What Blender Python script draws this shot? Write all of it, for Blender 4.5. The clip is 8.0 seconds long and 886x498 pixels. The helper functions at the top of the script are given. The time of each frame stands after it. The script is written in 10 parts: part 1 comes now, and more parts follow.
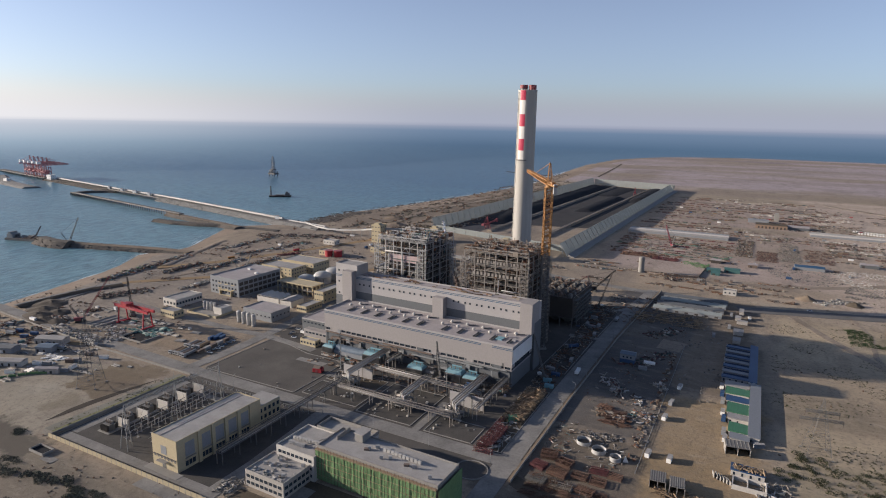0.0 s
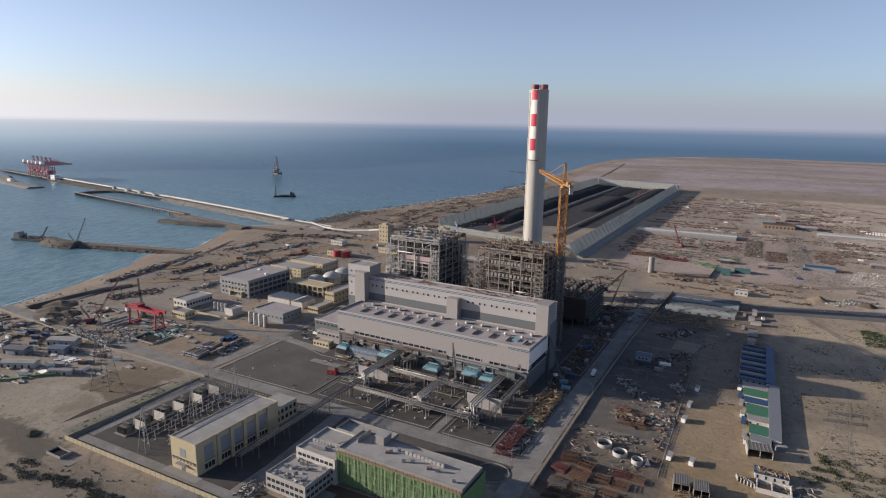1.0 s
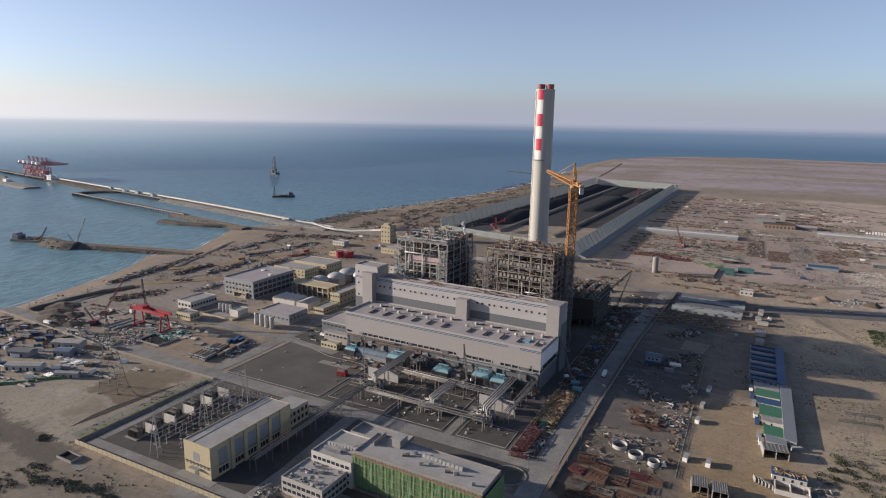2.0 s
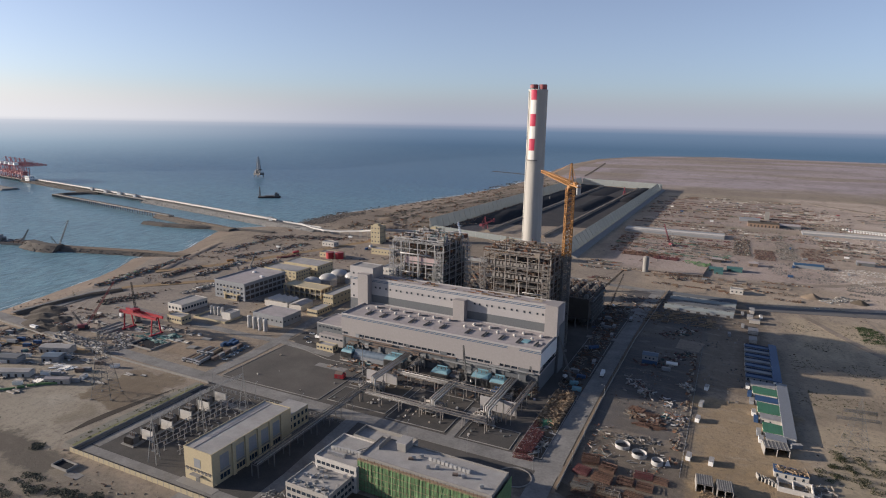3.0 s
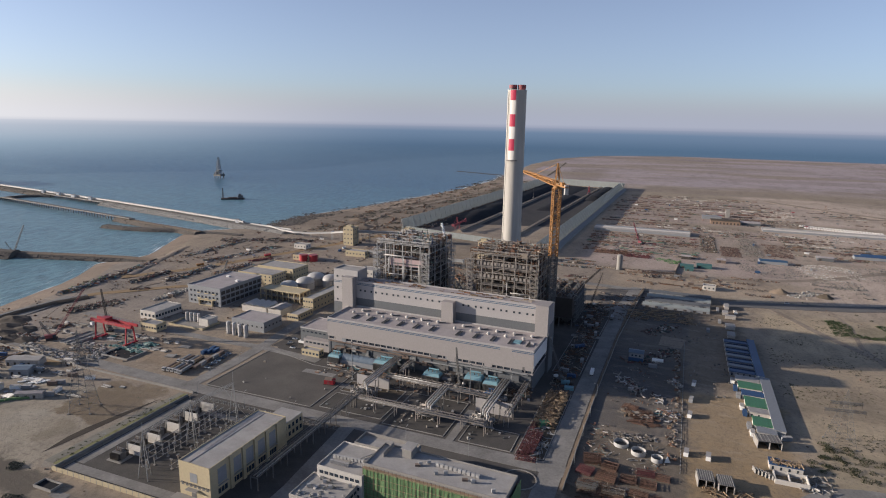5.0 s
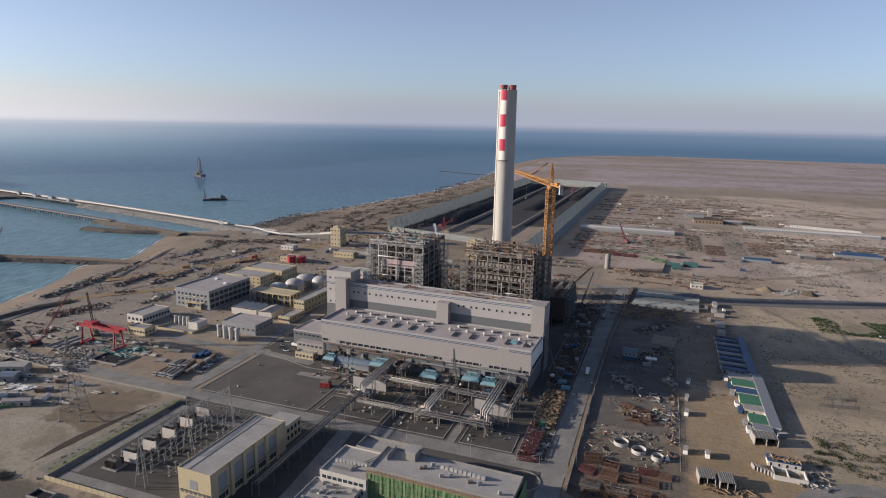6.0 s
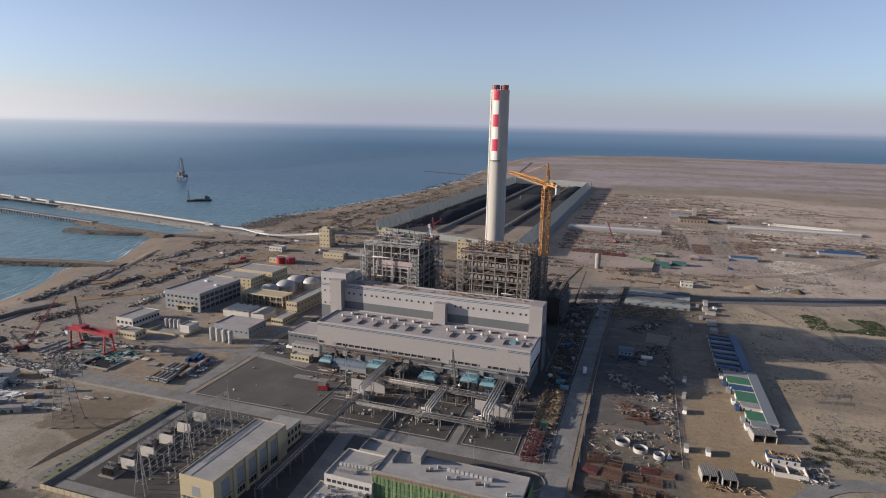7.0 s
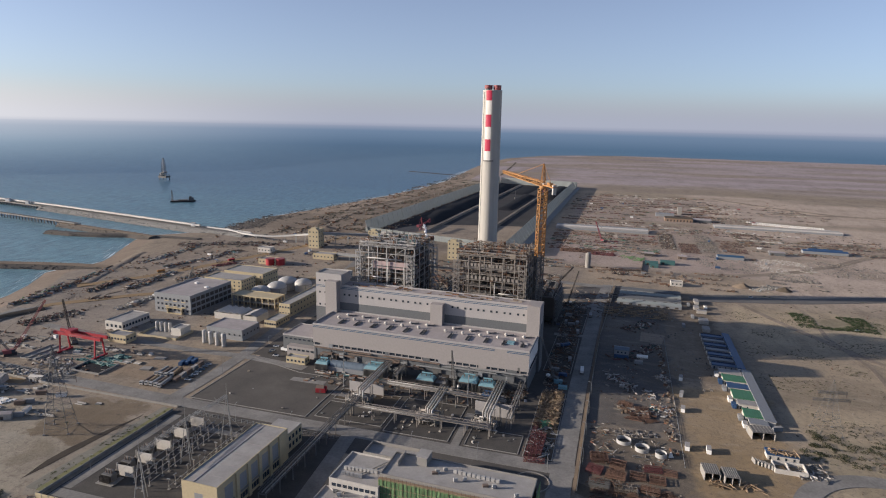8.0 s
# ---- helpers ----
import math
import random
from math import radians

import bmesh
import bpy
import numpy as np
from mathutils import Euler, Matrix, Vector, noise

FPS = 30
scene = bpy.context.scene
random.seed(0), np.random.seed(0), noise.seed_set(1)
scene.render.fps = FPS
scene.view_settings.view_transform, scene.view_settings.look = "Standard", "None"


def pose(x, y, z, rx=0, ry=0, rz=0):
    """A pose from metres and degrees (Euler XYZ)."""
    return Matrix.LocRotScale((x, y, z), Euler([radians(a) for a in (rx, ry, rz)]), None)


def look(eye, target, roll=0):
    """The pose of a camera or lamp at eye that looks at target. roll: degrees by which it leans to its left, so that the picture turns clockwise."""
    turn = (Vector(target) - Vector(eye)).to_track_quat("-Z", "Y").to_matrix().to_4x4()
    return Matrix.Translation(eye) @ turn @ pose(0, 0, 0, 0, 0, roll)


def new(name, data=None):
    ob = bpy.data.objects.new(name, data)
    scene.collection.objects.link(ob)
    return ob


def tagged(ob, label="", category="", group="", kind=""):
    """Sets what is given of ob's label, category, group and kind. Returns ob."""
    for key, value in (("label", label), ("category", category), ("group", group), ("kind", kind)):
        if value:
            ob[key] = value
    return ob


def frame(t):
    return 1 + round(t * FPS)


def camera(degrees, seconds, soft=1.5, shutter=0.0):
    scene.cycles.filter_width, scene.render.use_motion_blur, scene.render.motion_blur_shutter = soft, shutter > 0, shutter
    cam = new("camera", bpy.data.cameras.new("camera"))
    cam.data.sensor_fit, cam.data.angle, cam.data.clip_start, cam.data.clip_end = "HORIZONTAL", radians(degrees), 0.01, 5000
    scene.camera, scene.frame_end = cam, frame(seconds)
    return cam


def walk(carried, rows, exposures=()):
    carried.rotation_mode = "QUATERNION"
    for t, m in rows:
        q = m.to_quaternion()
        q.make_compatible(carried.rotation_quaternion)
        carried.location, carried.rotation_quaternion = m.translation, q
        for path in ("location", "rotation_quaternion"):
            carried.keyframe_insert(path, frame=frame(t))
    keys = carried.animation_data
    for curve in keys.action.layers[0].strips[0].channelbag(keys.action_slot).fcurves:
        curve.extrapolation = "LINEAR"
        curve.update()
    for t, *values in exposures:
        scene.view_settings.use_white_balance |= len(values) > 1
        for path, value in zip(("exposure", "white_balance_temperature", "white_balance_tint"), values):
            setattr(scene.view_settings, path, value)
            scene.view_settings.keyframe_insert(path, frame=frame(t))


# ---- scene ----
cam = camera(72.24, 8.0, soft=1.08)
# seconds, x, y, z, yaw, pitch, roll
PATH = [
    (0.0, 0.07, 0.03, 181.19, 27.509, -11.917, -0.997),
    (0.5, -5.36, -1.22, 181.19, 27.531, -11.927, -0.990),
    (1.0, -10.80, -2.50, 181.13, 27.543, -11.938, -0.961),
    (1.5, -16.26, -3.79, 181.05, 27.473, -11.943, -0.959),
    (3.0, -32.63, -7.67, 180.89, 25.422, -11.917, -0.989),
    (3.5, -38.08, -8.92, 180.86, 24.408, -11.907, -1.012),
    (4.0, -43.54, -10.13, 180.84, 23.343, -11.911, -1.042),
    (4.5, -49.01, -11.25, 180.82, 22.439, -11.891, -1.058),
    (6.0, -65.31, -14.35, 180.67, 19.648, -11.823, -1.075),
    (6.5, -70.66, -15.28, 180.60, 18.818, -11.825, -1.102),
    (7.0, -76.06, -16.09, 180.55, 17.970, -11.796, -1.115),
    (7.5, -81.44, -16.85, 180.48, 17.139, -11.778, -1.154),
    (8.0, -86.84, -17.58, 180.41, 16.305, -11.763, -1.179),
]
walk(cam, [(t, pose(x, y, z, 90 + pitch, roll, yaw)) for t, x, y, z, yaw, pitch, roll in PATH], exposures=((0.0, 0.67, 6400, 14), (8.0, 0.67, 6400, 14)))

# ---- light: low sun over the sea side, hazy sky ----
SUN_TO = Vector((-0.925, -0.306, 0.238)).normalized()
world = bpy.data.worlds.new("sky")
scene.world = world
world.use_nodes = True
wn = world.node_tree
sky = wn.nodes.new("ShaderNodeTexSky")
sky.sky_type = "NISHITA"
sky.sun_disc = False
sky.sun_elevation = math.asin(SUN_TO.z)
sky.sun_rotation = math.atan2(SUN_TO.x, SUN_TO.y)
sky.altitude = 50
sky.air_density = 0.7
sky.dust_density = 1.0
sky.ozone_density = 3.0
wn.nodes["Background"].inputs[1].default_value = 0.097
pale = wn.nodes.new("ShaderNodeHueSaturation")
pale.inputs["Saturation"].default_value = 0.84
haze = wn.nodes.new("ShaderNodeMix")
haze.data_type = "RGBA"
# the haze thins out upwards
sky_up = wn.nodes.new("ShaderNodeTexCoord")
sky_split = wn.nodes.new("ShaderNodeSeparateXYZ")
thin = wn.nodes.new("ShaderNodeMapRange")
thin.interpolation_type = "SMOOTHSTEP"
thin.inputs["From Min"].default_value = 0.1
thin.inputs["From Max"].default_value = 0.45
thin.inputs["To Min"].default_value = 0.145
thin.inputs["To Max"].default_value = 0.0
wn.links.new(sky_up.outputs["Generated"], sky_split.inputs[0])
wn.links.new(sky_split.outputs["Z"], thin.inputs[0])
wn.links.new(thin.outputs[0], haze.inputs["Factor"])
haze.inputs["B"].default_value = (4.45, 4.4, 4.85, 1)
wn.links.new(sky.outputs[0], pale.inputs["Color"])
wn.links.new(pale.outputs[0], haze.inputs["A"])
# the clear sky deepens towards the zenith
deep = wn.nodes.new("ShaderNodeMapRange")
deep.interpolation_type = "SMOOTHSTEP"
deep.inputs["From Min"].default_value = 0.2
deep.inputs["From Max"].default_value = 0.75
deep.inputs["To Min"].default_value = 1.0
deep.inputs["To Max"].default_value = 0.9
wn.links.new(sky_split.outputs["Z"], deep.inputs[0])
zenith = wn.nodes.new("ShaderNodeVectorMath")
zenith.operation = "SCALE"
wn.links.new(haze.outputs["Result"], zenith.inputs[0])
wn.links.new(deep.outputs[0], zenith.inputs["Scale"])
wn.links.new(zenith.outputs[0], wn.nodes["Background"].inputs[0])
sun_data = bpy.data.lights.new("sun", "SUN")
sun_data.energy = 4.65
sun_data.angle = radians(0.6)
sun_data.color = (1.0, 0.896, 0.745)
sun = new("sun", sun_data)
sun.matrix_world = look(SUN_TO * 800, (0, 0, 0))


# ---- materials ----
def mat(name, col, col2=None, rough=0.8, metal=0.0, scale=0.3, fine=4.0, amount=0.5, bump=0.15, pieces="", palette=None, spread=0.25):
    """Surface with broad stains, fine grain and slight relief; pieces: 'object' or 'island' varies the shade piece by piece."""
    m = bpy.data.materials.new(name)
    m.use_nodes = True
    nt = m.node_tree
    n, l = nt.nodes, nt.links
    bsdf = n["Principled BSDF"]
    bsdf.inputs["Roughness"].default_value = rough
    bsdf.inputs["Metallic"].default_value = metal
    bsdf.inputs["Specular IOR Level"].default_value = 0.12 if rough >= 0.8 else 0.4
    geo = n.new("ShaderNodeNewGeometry")
    if col2 is None:
        col2 = tuple(c * 0.62 for c in col)
    broad = n.new("ShaderNodeTexNoise")
    broad.inputs["Scale"].default_value = scale
    broad.inputs["Detail"].default_value = 5
    broad.inputs["Roughness"].default_value = 0.65
    grain = n.new("ShaderNodeTexNoise")
    grain.inputs["Scale"].default_value = fine
    grain.inputs["Detail"].default_value = 4
    l.new(geo.outputs["Position"], broad.inputs["Vector"])
    l.new(geo.outputs["Position"], grain.inputs["Vector"])
    add = n.new("ShaderNodeMath")
    add.operation = "MULTIPLY_ADD"
    add.inputs[1].default_value = 0.45
    l.new(grain.outputs[0], add.inputs[0])
    l.new(broad.outputs[0], add.inputs[2])
    span = n.new("ShaderNodeMapRange")
    span.inputs["From Min"].default_value = 0.5
    span.inputs["From Max"].default_value = 1.0
    span.inputs["To Max"].default_value = amount
    l.new(add.outputs[0], span.inputs[0])
    mix = n.new("ShaderNodeMix")
    mix.data_type = "RGBA"
    mix.inputs["A"].default_value = (*col, 1)
    mix.inputs["B"].default_value = (*col2, 1)
    l.new(span.outputs[0], mix.inputs["Factor"])
    out = mix.outputs["Result"]
    if pieces:
        if pieces == "object":
            rnd = n.new("ShaderNodeObjectInfo").outputs["Random"]
        else:
            rnd = geo.outputs["Random Per Island"]
        if palette:
            ramp = n.new("ShaderNodeValToRGB")
            ramp.color_ramp.interpolation = "CONSTANT"
            el = ramp.color_ramp.elements
            while len(el) < len(palette):
                el.new(0.5)
            for i, c in enumerate(palette):
                el[i].position = i / len(palette)
                el[i].color = (*c, 1)
            l.new(rnd, ramp.inputs[0])
            l.new(ramp.outputs[0], mix.inputs["A"])
            dark = n.new("ShaderNodeMix")
            dark.data_type = "RGBA"
            dark.blend_type = "MULTIPLY"
            dark.inputs["Factor"].default_value = 1.0
            dark.inputs["B"].default_value = (0.55, 0.5, 0.45, 1)
            l.new(ramp.outputs[0], dark.inputs["A"])
            l.new(dark.outputs["Result"], mix.inputs["B"])
        else:
            hsv = n.new("ShaderNodeHueSaturation")
            mr = n.new("ShaderNodeMapRange")
            mr.inputs["To Min"].default_value = 1 - spread
            mr.inputs["To Max"].default_value = 1 + spread
            l.new(rnd, mr.inputs[0])
            l.new(mr.outputs[0], hsv.inputs["Value"])
            l.new(out, hsv.inputs["Color"])
            out = hsv.outputs[0]
    l.new(out, bsdf.inputs["Base Color"])
    if bump:
        b = n.new("ShaderNodeBump")
        b.inputs["Strength"].default_value = bump
        b.inputs["Distance"].default_value = 0.3
        l.new(grain.outputs[0], b.inputs["Height"])
        l.new(b.outputs[0], bsdf.inputs["Normal"])
    return m


def streaked(name, col, col2, stretch=(1, 1, 0.08), scale=0.8, rough=0.7, amount=0.7, metal=0.0, ribs=0.0):
    """Cladding with stains that run along one axis, and optional corrugation of that pitch in metres."""
    m = mat(name, col, col2, rough, metal, scale, 3.0, amount, 0.1)
    nt = m.node_tree
    n, l = nt.nodes, nt.links
    geo = [x for x in n if x.type == "NEW_GEOMETRY"][0]
    mp = n.new("ShaderNodeMapping")
    mp.inputs["Scale"].default_value = stretch
    l.new(geo.outputs["Position"], mp.inputs[0])
    for x in n:
        if x.type == "TEX_NOISE" and x.inputs["Scale"].default_value == scale:
            l.new(mp.outputs[0], x.inputs["Vector"])
    return m


def sand_material(name, tan, brown, pale, dark, zones=(), late=()):
    m = bpy.data.materials.new(name)
    m.use_nodes = True
    nt = m.node_tree
    n, l = nt.nodes, nt.links
    bsdf = n["Principled BSDF"]
    bsdf.inputs["Roughness"].default_value = 0.95
    bsdf.inputs["Specular IOR Level"].default_value = 0.15
    geo = n.new("ShaderNodeNewGeometry")

    def noise_at(scale, detail=5, stretch=None, rough=0.6):
        t = n.new("ShaderNodeTexNoise")
        t.inputs["Scale"].default_value = scale
        t.inputs["Detail"].default_value = detail
        t.inputs["Roughness"].default_value = rough
        if stretch:
            mp = n.new("ShaderNodeMapping")
            mp.inputs["Scale"].default_value = stretch[:3]
            mp.inputs["Rotation"].default_value = (0, 0, radians(stretch[3]))
            l.new(geo.outputs["Position"], mp.inputs[0])
            l.new(mp.outputs[0], t.inputs["Vector"])
        else:
            l.new(geo.outputs["Position"], t.inputs["Vector"])
        return t.outputs[0]

    def mix(a, b, fac, lo, hi, most=1.0):
        r = n.new("ShaderNodeMapRange")
        r.inputs["From Min"].default_value = lo
        r.inputs["From Max"].default_value = hi
        r.inputs["To Max"].default_value = most
        l.new(fac, r.inputs[0])
        x = n.new("ShaderNodeMix")
        x.data_type = "RGBA"
        l.new(r.outputs[0], x.inputs["Factor"])
        for key, v in (("A", a), ("B", b)):
            if isinstance(v, tuple):
                x.inputs[key].default_value = (*v, 1)
            else:
                l.new(v, x.inputs[key])
        return x.outputs["Result"]

    c = mix(tan, brown, noise_at(0.006, 6), 0.42, 0.62)
    c = mix(c, pale, noise_at(0.02, 6, None, 0.7), 0.52, 0.75, 0.75)
    c = mix(c, dark, noise_at(0.045, 6, (1, 0.35, 1, 15), 0.7), 0.55, 0.72, 0.6)
    if zones:
        # worked ground: each zone has its own soil, some with shade or haze in the colour, and a ragged, soft edge
        wob = n.new("ShaderNodeTexNoise")
        wob.inputs["Scale"].default_value = 0.03
        wob.inputs["Detail"].default_value = 6
        wob.inputs["Roughness"].default_value = 0.7
        l.new(geo.outputs["Position"], wob.inputs["Vector"])
        shift = n.new("ShaderNodeVectorMath")
        shift.operation = "MULTIPLY_ADD"
        shift.inputs[1].default_value = (46, 46, 0)
        l.new(wob.outputs["Color"], shift.inputs[0])
        l.new(geo.outputs["Position"], shift.inputs[2])
        sep = n.new("ShaderNodeSeparateXYZ")
        l.new(shift.outputs[0], sep.inputs[0])
        def lay(c, parts):
            for x0, x1, y0, y1, soft, soil, most in parts:
                mask = None
                for axis, a, b in (("X", x0, x0 + soft), ("X", x1, x1 - soft), ("Y", y0, y0 + soft), ("Y", y1, y1 - soft)):
                    r = n.new("ShaderNodeMapRange")
                    r.interpolation_type = "SMOOTHSTEP"
                    r.inputs["From Min"].default_value = a + 23
                    r.inputs["From Max"].default_value = b + 23
                    l.new(sep.outputs[axis], r.inputs[0])
                    if mask is None:
                        mask = r.outputs[0]
                    else:
                        k = n.new("ShaderNodeMath")
                        k.operation = "MULTIPLY"
                        l.new(mask, k.inputs[0])
                        l.new(r.outputs[0], k.inputs[1])
                        mask = k.outputs[0]
                c = mix(c, soil, mask, 0.0, 1.0, most)
            return c

        c = lay(c, zones)
    # broad wind-swept streaks
    c = mix(c, brown, noise_at(0.0028, 6, (0.4, 1.3, 1, 6), 0.6), 0.47, 0.6, 0.8)
    c = mix(c, pale, noise_at(0.0034, 6, (0.4, 1.2, 1, -4), 0.6), 0.55, 0.7, 0.2)
    c = mix(c, dark, noise_at(0.004, 6, (0.8, 1.1, 1, 8), 0.7), 0.5, 0.7, 0.42)
    c = mix(c, dark, noise_at(0.03, 6, (1, 0.4, 1, 35), 0.75), 0.5, 0.72, 0.55)
    c = mix(c, pale, noise_at(0.07, 6, (0.6, 1.4, 1, 10), 0.75), 0.54, 0.74, 0.4)
    c = mix(c, dark, noise_at(0.35, 5, None, 0.75), 0.52, 0.7, 0.7)
    c = mix(c, dark, noise_at(0.16, 6, (1, 0.5, 1, 60), 0.8), 0.55, 0.66, 0.4)
    # wheel tracks: a loose net of lines
    for sc, most, tone in ((0.022, 0.06, pale), (0.05, 0.15, dark)):
        vo = n.new("ShaderNodeTexVoronoi")
        vo.feature = "DISTANCE_TO_EDGE"
        vo.inputs["Scale"].default_value = sc
        warp = n.new("ShaderNodeTexNoise")
        warp.inputs["Scale"].default_value = 0.015
        l.new(geo.outputs["Position"], warp.inputs["Vector"])
        wv = n.new("ShaderNodeVectorMath")
        wv.operation = "MULTIPLY_ADD"
        wv.inputs[1].default_value = (60, 60, 0)
        l.new(warp.outputs["Color"], wv.inputs[0])
        l.new(geo.outputs["Position"], wv.inputs[2])
        l.new(wv.outputs[0], vo.inputs["Vector"])
        c = mix(c, tone, vo.outputs["Distance"], 0.045, 0.012, most)
    c = mix(c, pale, noise_at(0.12, 4, (0.3, 1.2, 1, -20), 0.6), 0.58, 0.7, 0.15)
    c = mix(c, pale, noise_at(1.5, 3), 0.5, 0.8, 0.28)
    if late:
        c = lay(c, late)
    l.new(c, bsdf.inputs["Base Color"])
    b = n.new("ShaderNodeBump")
    b.inputs["Strength"].default_value = 0.45
    b.inputs["Distance"].default_value = 0.7
    l.new(noise_at(0.5, 6, None, 0.7), b.inputs["Height"])
    l.new(b.outputs[0], bsdf.inputs["Normal"])
    return m


def water_material():
    m = bpy.data.materials.new("sea_water")
    m.use_nodes = True
    nt = m.node_tree
    n, l = nt.nodes, nt.links
    bsdf = n["Principled BSDF"]
    bsdf.inputs["Roughness"].default_value = 0.3
    bsdf.inputs["IOR"].default_value = 1.33
    bsdf.inputs["Specular IOR Level"].default_value = 0.18
    geo = n.new("ShaderNodeNewGeometry")
    sep = n.new("ShaderNodeSeparateXYZ")
    l.new(geo.outputs["Position"], sep.inputs[0])
    # shallow water near the coast is greener and paler, the west kept pale farther out for its haze; wind streaks
    far = n.new("ShaderNodeMapRange")
    far.inputs["From Min"].default_value = -700
    far.inputs["From Max"].default_value = -3800
    l.new(sep.outputs["X"], far.inputs[0])
    fary = n.new("ShaderNodeMapRange")
    fary.inputs["From Min"].default_value = 700
    fary.inputs["From Max"].default_value = 1900
    l.new(sep.outputs["Y"], fary.inputs[0])
    mx = n.new("ShaderNodeMath")
    mx.operation = "MAXIMUM"
    l.new(far.outputs[0], mx.inputs[0])
    l.new(fary.outputs[0], mx.inputs[1])
    streak = n.new("ShaderNodeTexNoise")
    streak.inputs["Scale"].default_value = 0.004
    streak.inputs["Detail"].default_value = 6
    mp = n.new("ShaderNodeMapping")
    mp.inputs["Scale"].default_value = (0.5, 2.5, 1)
    mp.inputs["Rotation"].default_value = (0, 0, 0.5)
    l.new(geo.outputs["Position"], mp.inputs[0])
    l.new(mp.outputs[0], streak.inputs["Vector"])
    ad = n.new("ShaderNodeMath")
    ad.operation = "MULTIPLY_ADD"
    ad.inputs[1].default_value = 0.5
    l.new(streak.outputs[0], ad.inputs[0])
    l.new(mx.outputs[0], ad.inputs[2])
    ramp = n.new("ShaderNodeValToRGB")
    ramp.color_ramp.elements[0].position = 0.15
    ramp.color_ramp.elements[0].color = (0.148, 0.25, 0.275, 1)
    ramp.color_ramp.elements[1].position = 1.0
    ramp.color_ramp.elements[1].color = (0.064, 0.138, 0.21, 1)
    e = ramp.color_ramp.elements.new(0.6)
    e.color = (0.098, 0.188, 0.238, 1)
    l.new(ad.outputs[0], ramp.inputs[0])
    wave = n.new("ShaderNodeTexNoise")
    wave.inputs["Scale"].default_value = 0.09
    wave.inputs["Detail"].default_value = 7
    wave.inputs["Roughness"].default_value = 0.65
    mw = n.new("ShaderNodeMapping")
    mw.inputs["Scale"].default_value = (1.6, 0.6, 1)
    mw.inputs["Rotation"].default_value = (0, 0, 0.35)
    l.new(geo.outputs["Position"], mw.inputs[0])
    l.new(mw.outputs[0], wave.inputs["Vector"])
    # ripple light put into the colour: crests paler, troughs darker, a few metres long
    crest_tone = n.new("ShaderNodeMapRange")
    crest_tone.inputs["From Min"].default_value = 0.32
    crest_tone.inputs["From Max"].default_value = 0.68
    crest_tone.inputs["To Min"].default_value = 0.6
    crest_tone.inputs["To Max"].default_value = 1.38
    l.new(wave.outputs[0], crest_tone.inputs[0])
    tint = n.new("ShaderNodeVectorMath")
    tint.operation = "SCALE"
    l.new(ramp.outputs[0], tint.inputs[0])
    l.new(crest_tone.outputs[0], tint.inputs["Scale"])
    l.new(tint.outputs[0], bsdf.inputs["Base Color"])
    b = n.new("ShaderNodeBump")
    b.inputs["Strength"].default_value = 0.75
    b.inputs["Distance"].default_value = 1.5
    l.new(wave.outputs[0], b.inputs["Height"])
    l.new(b.outputs[0], bsdf.inputs["Normal"])
    return m


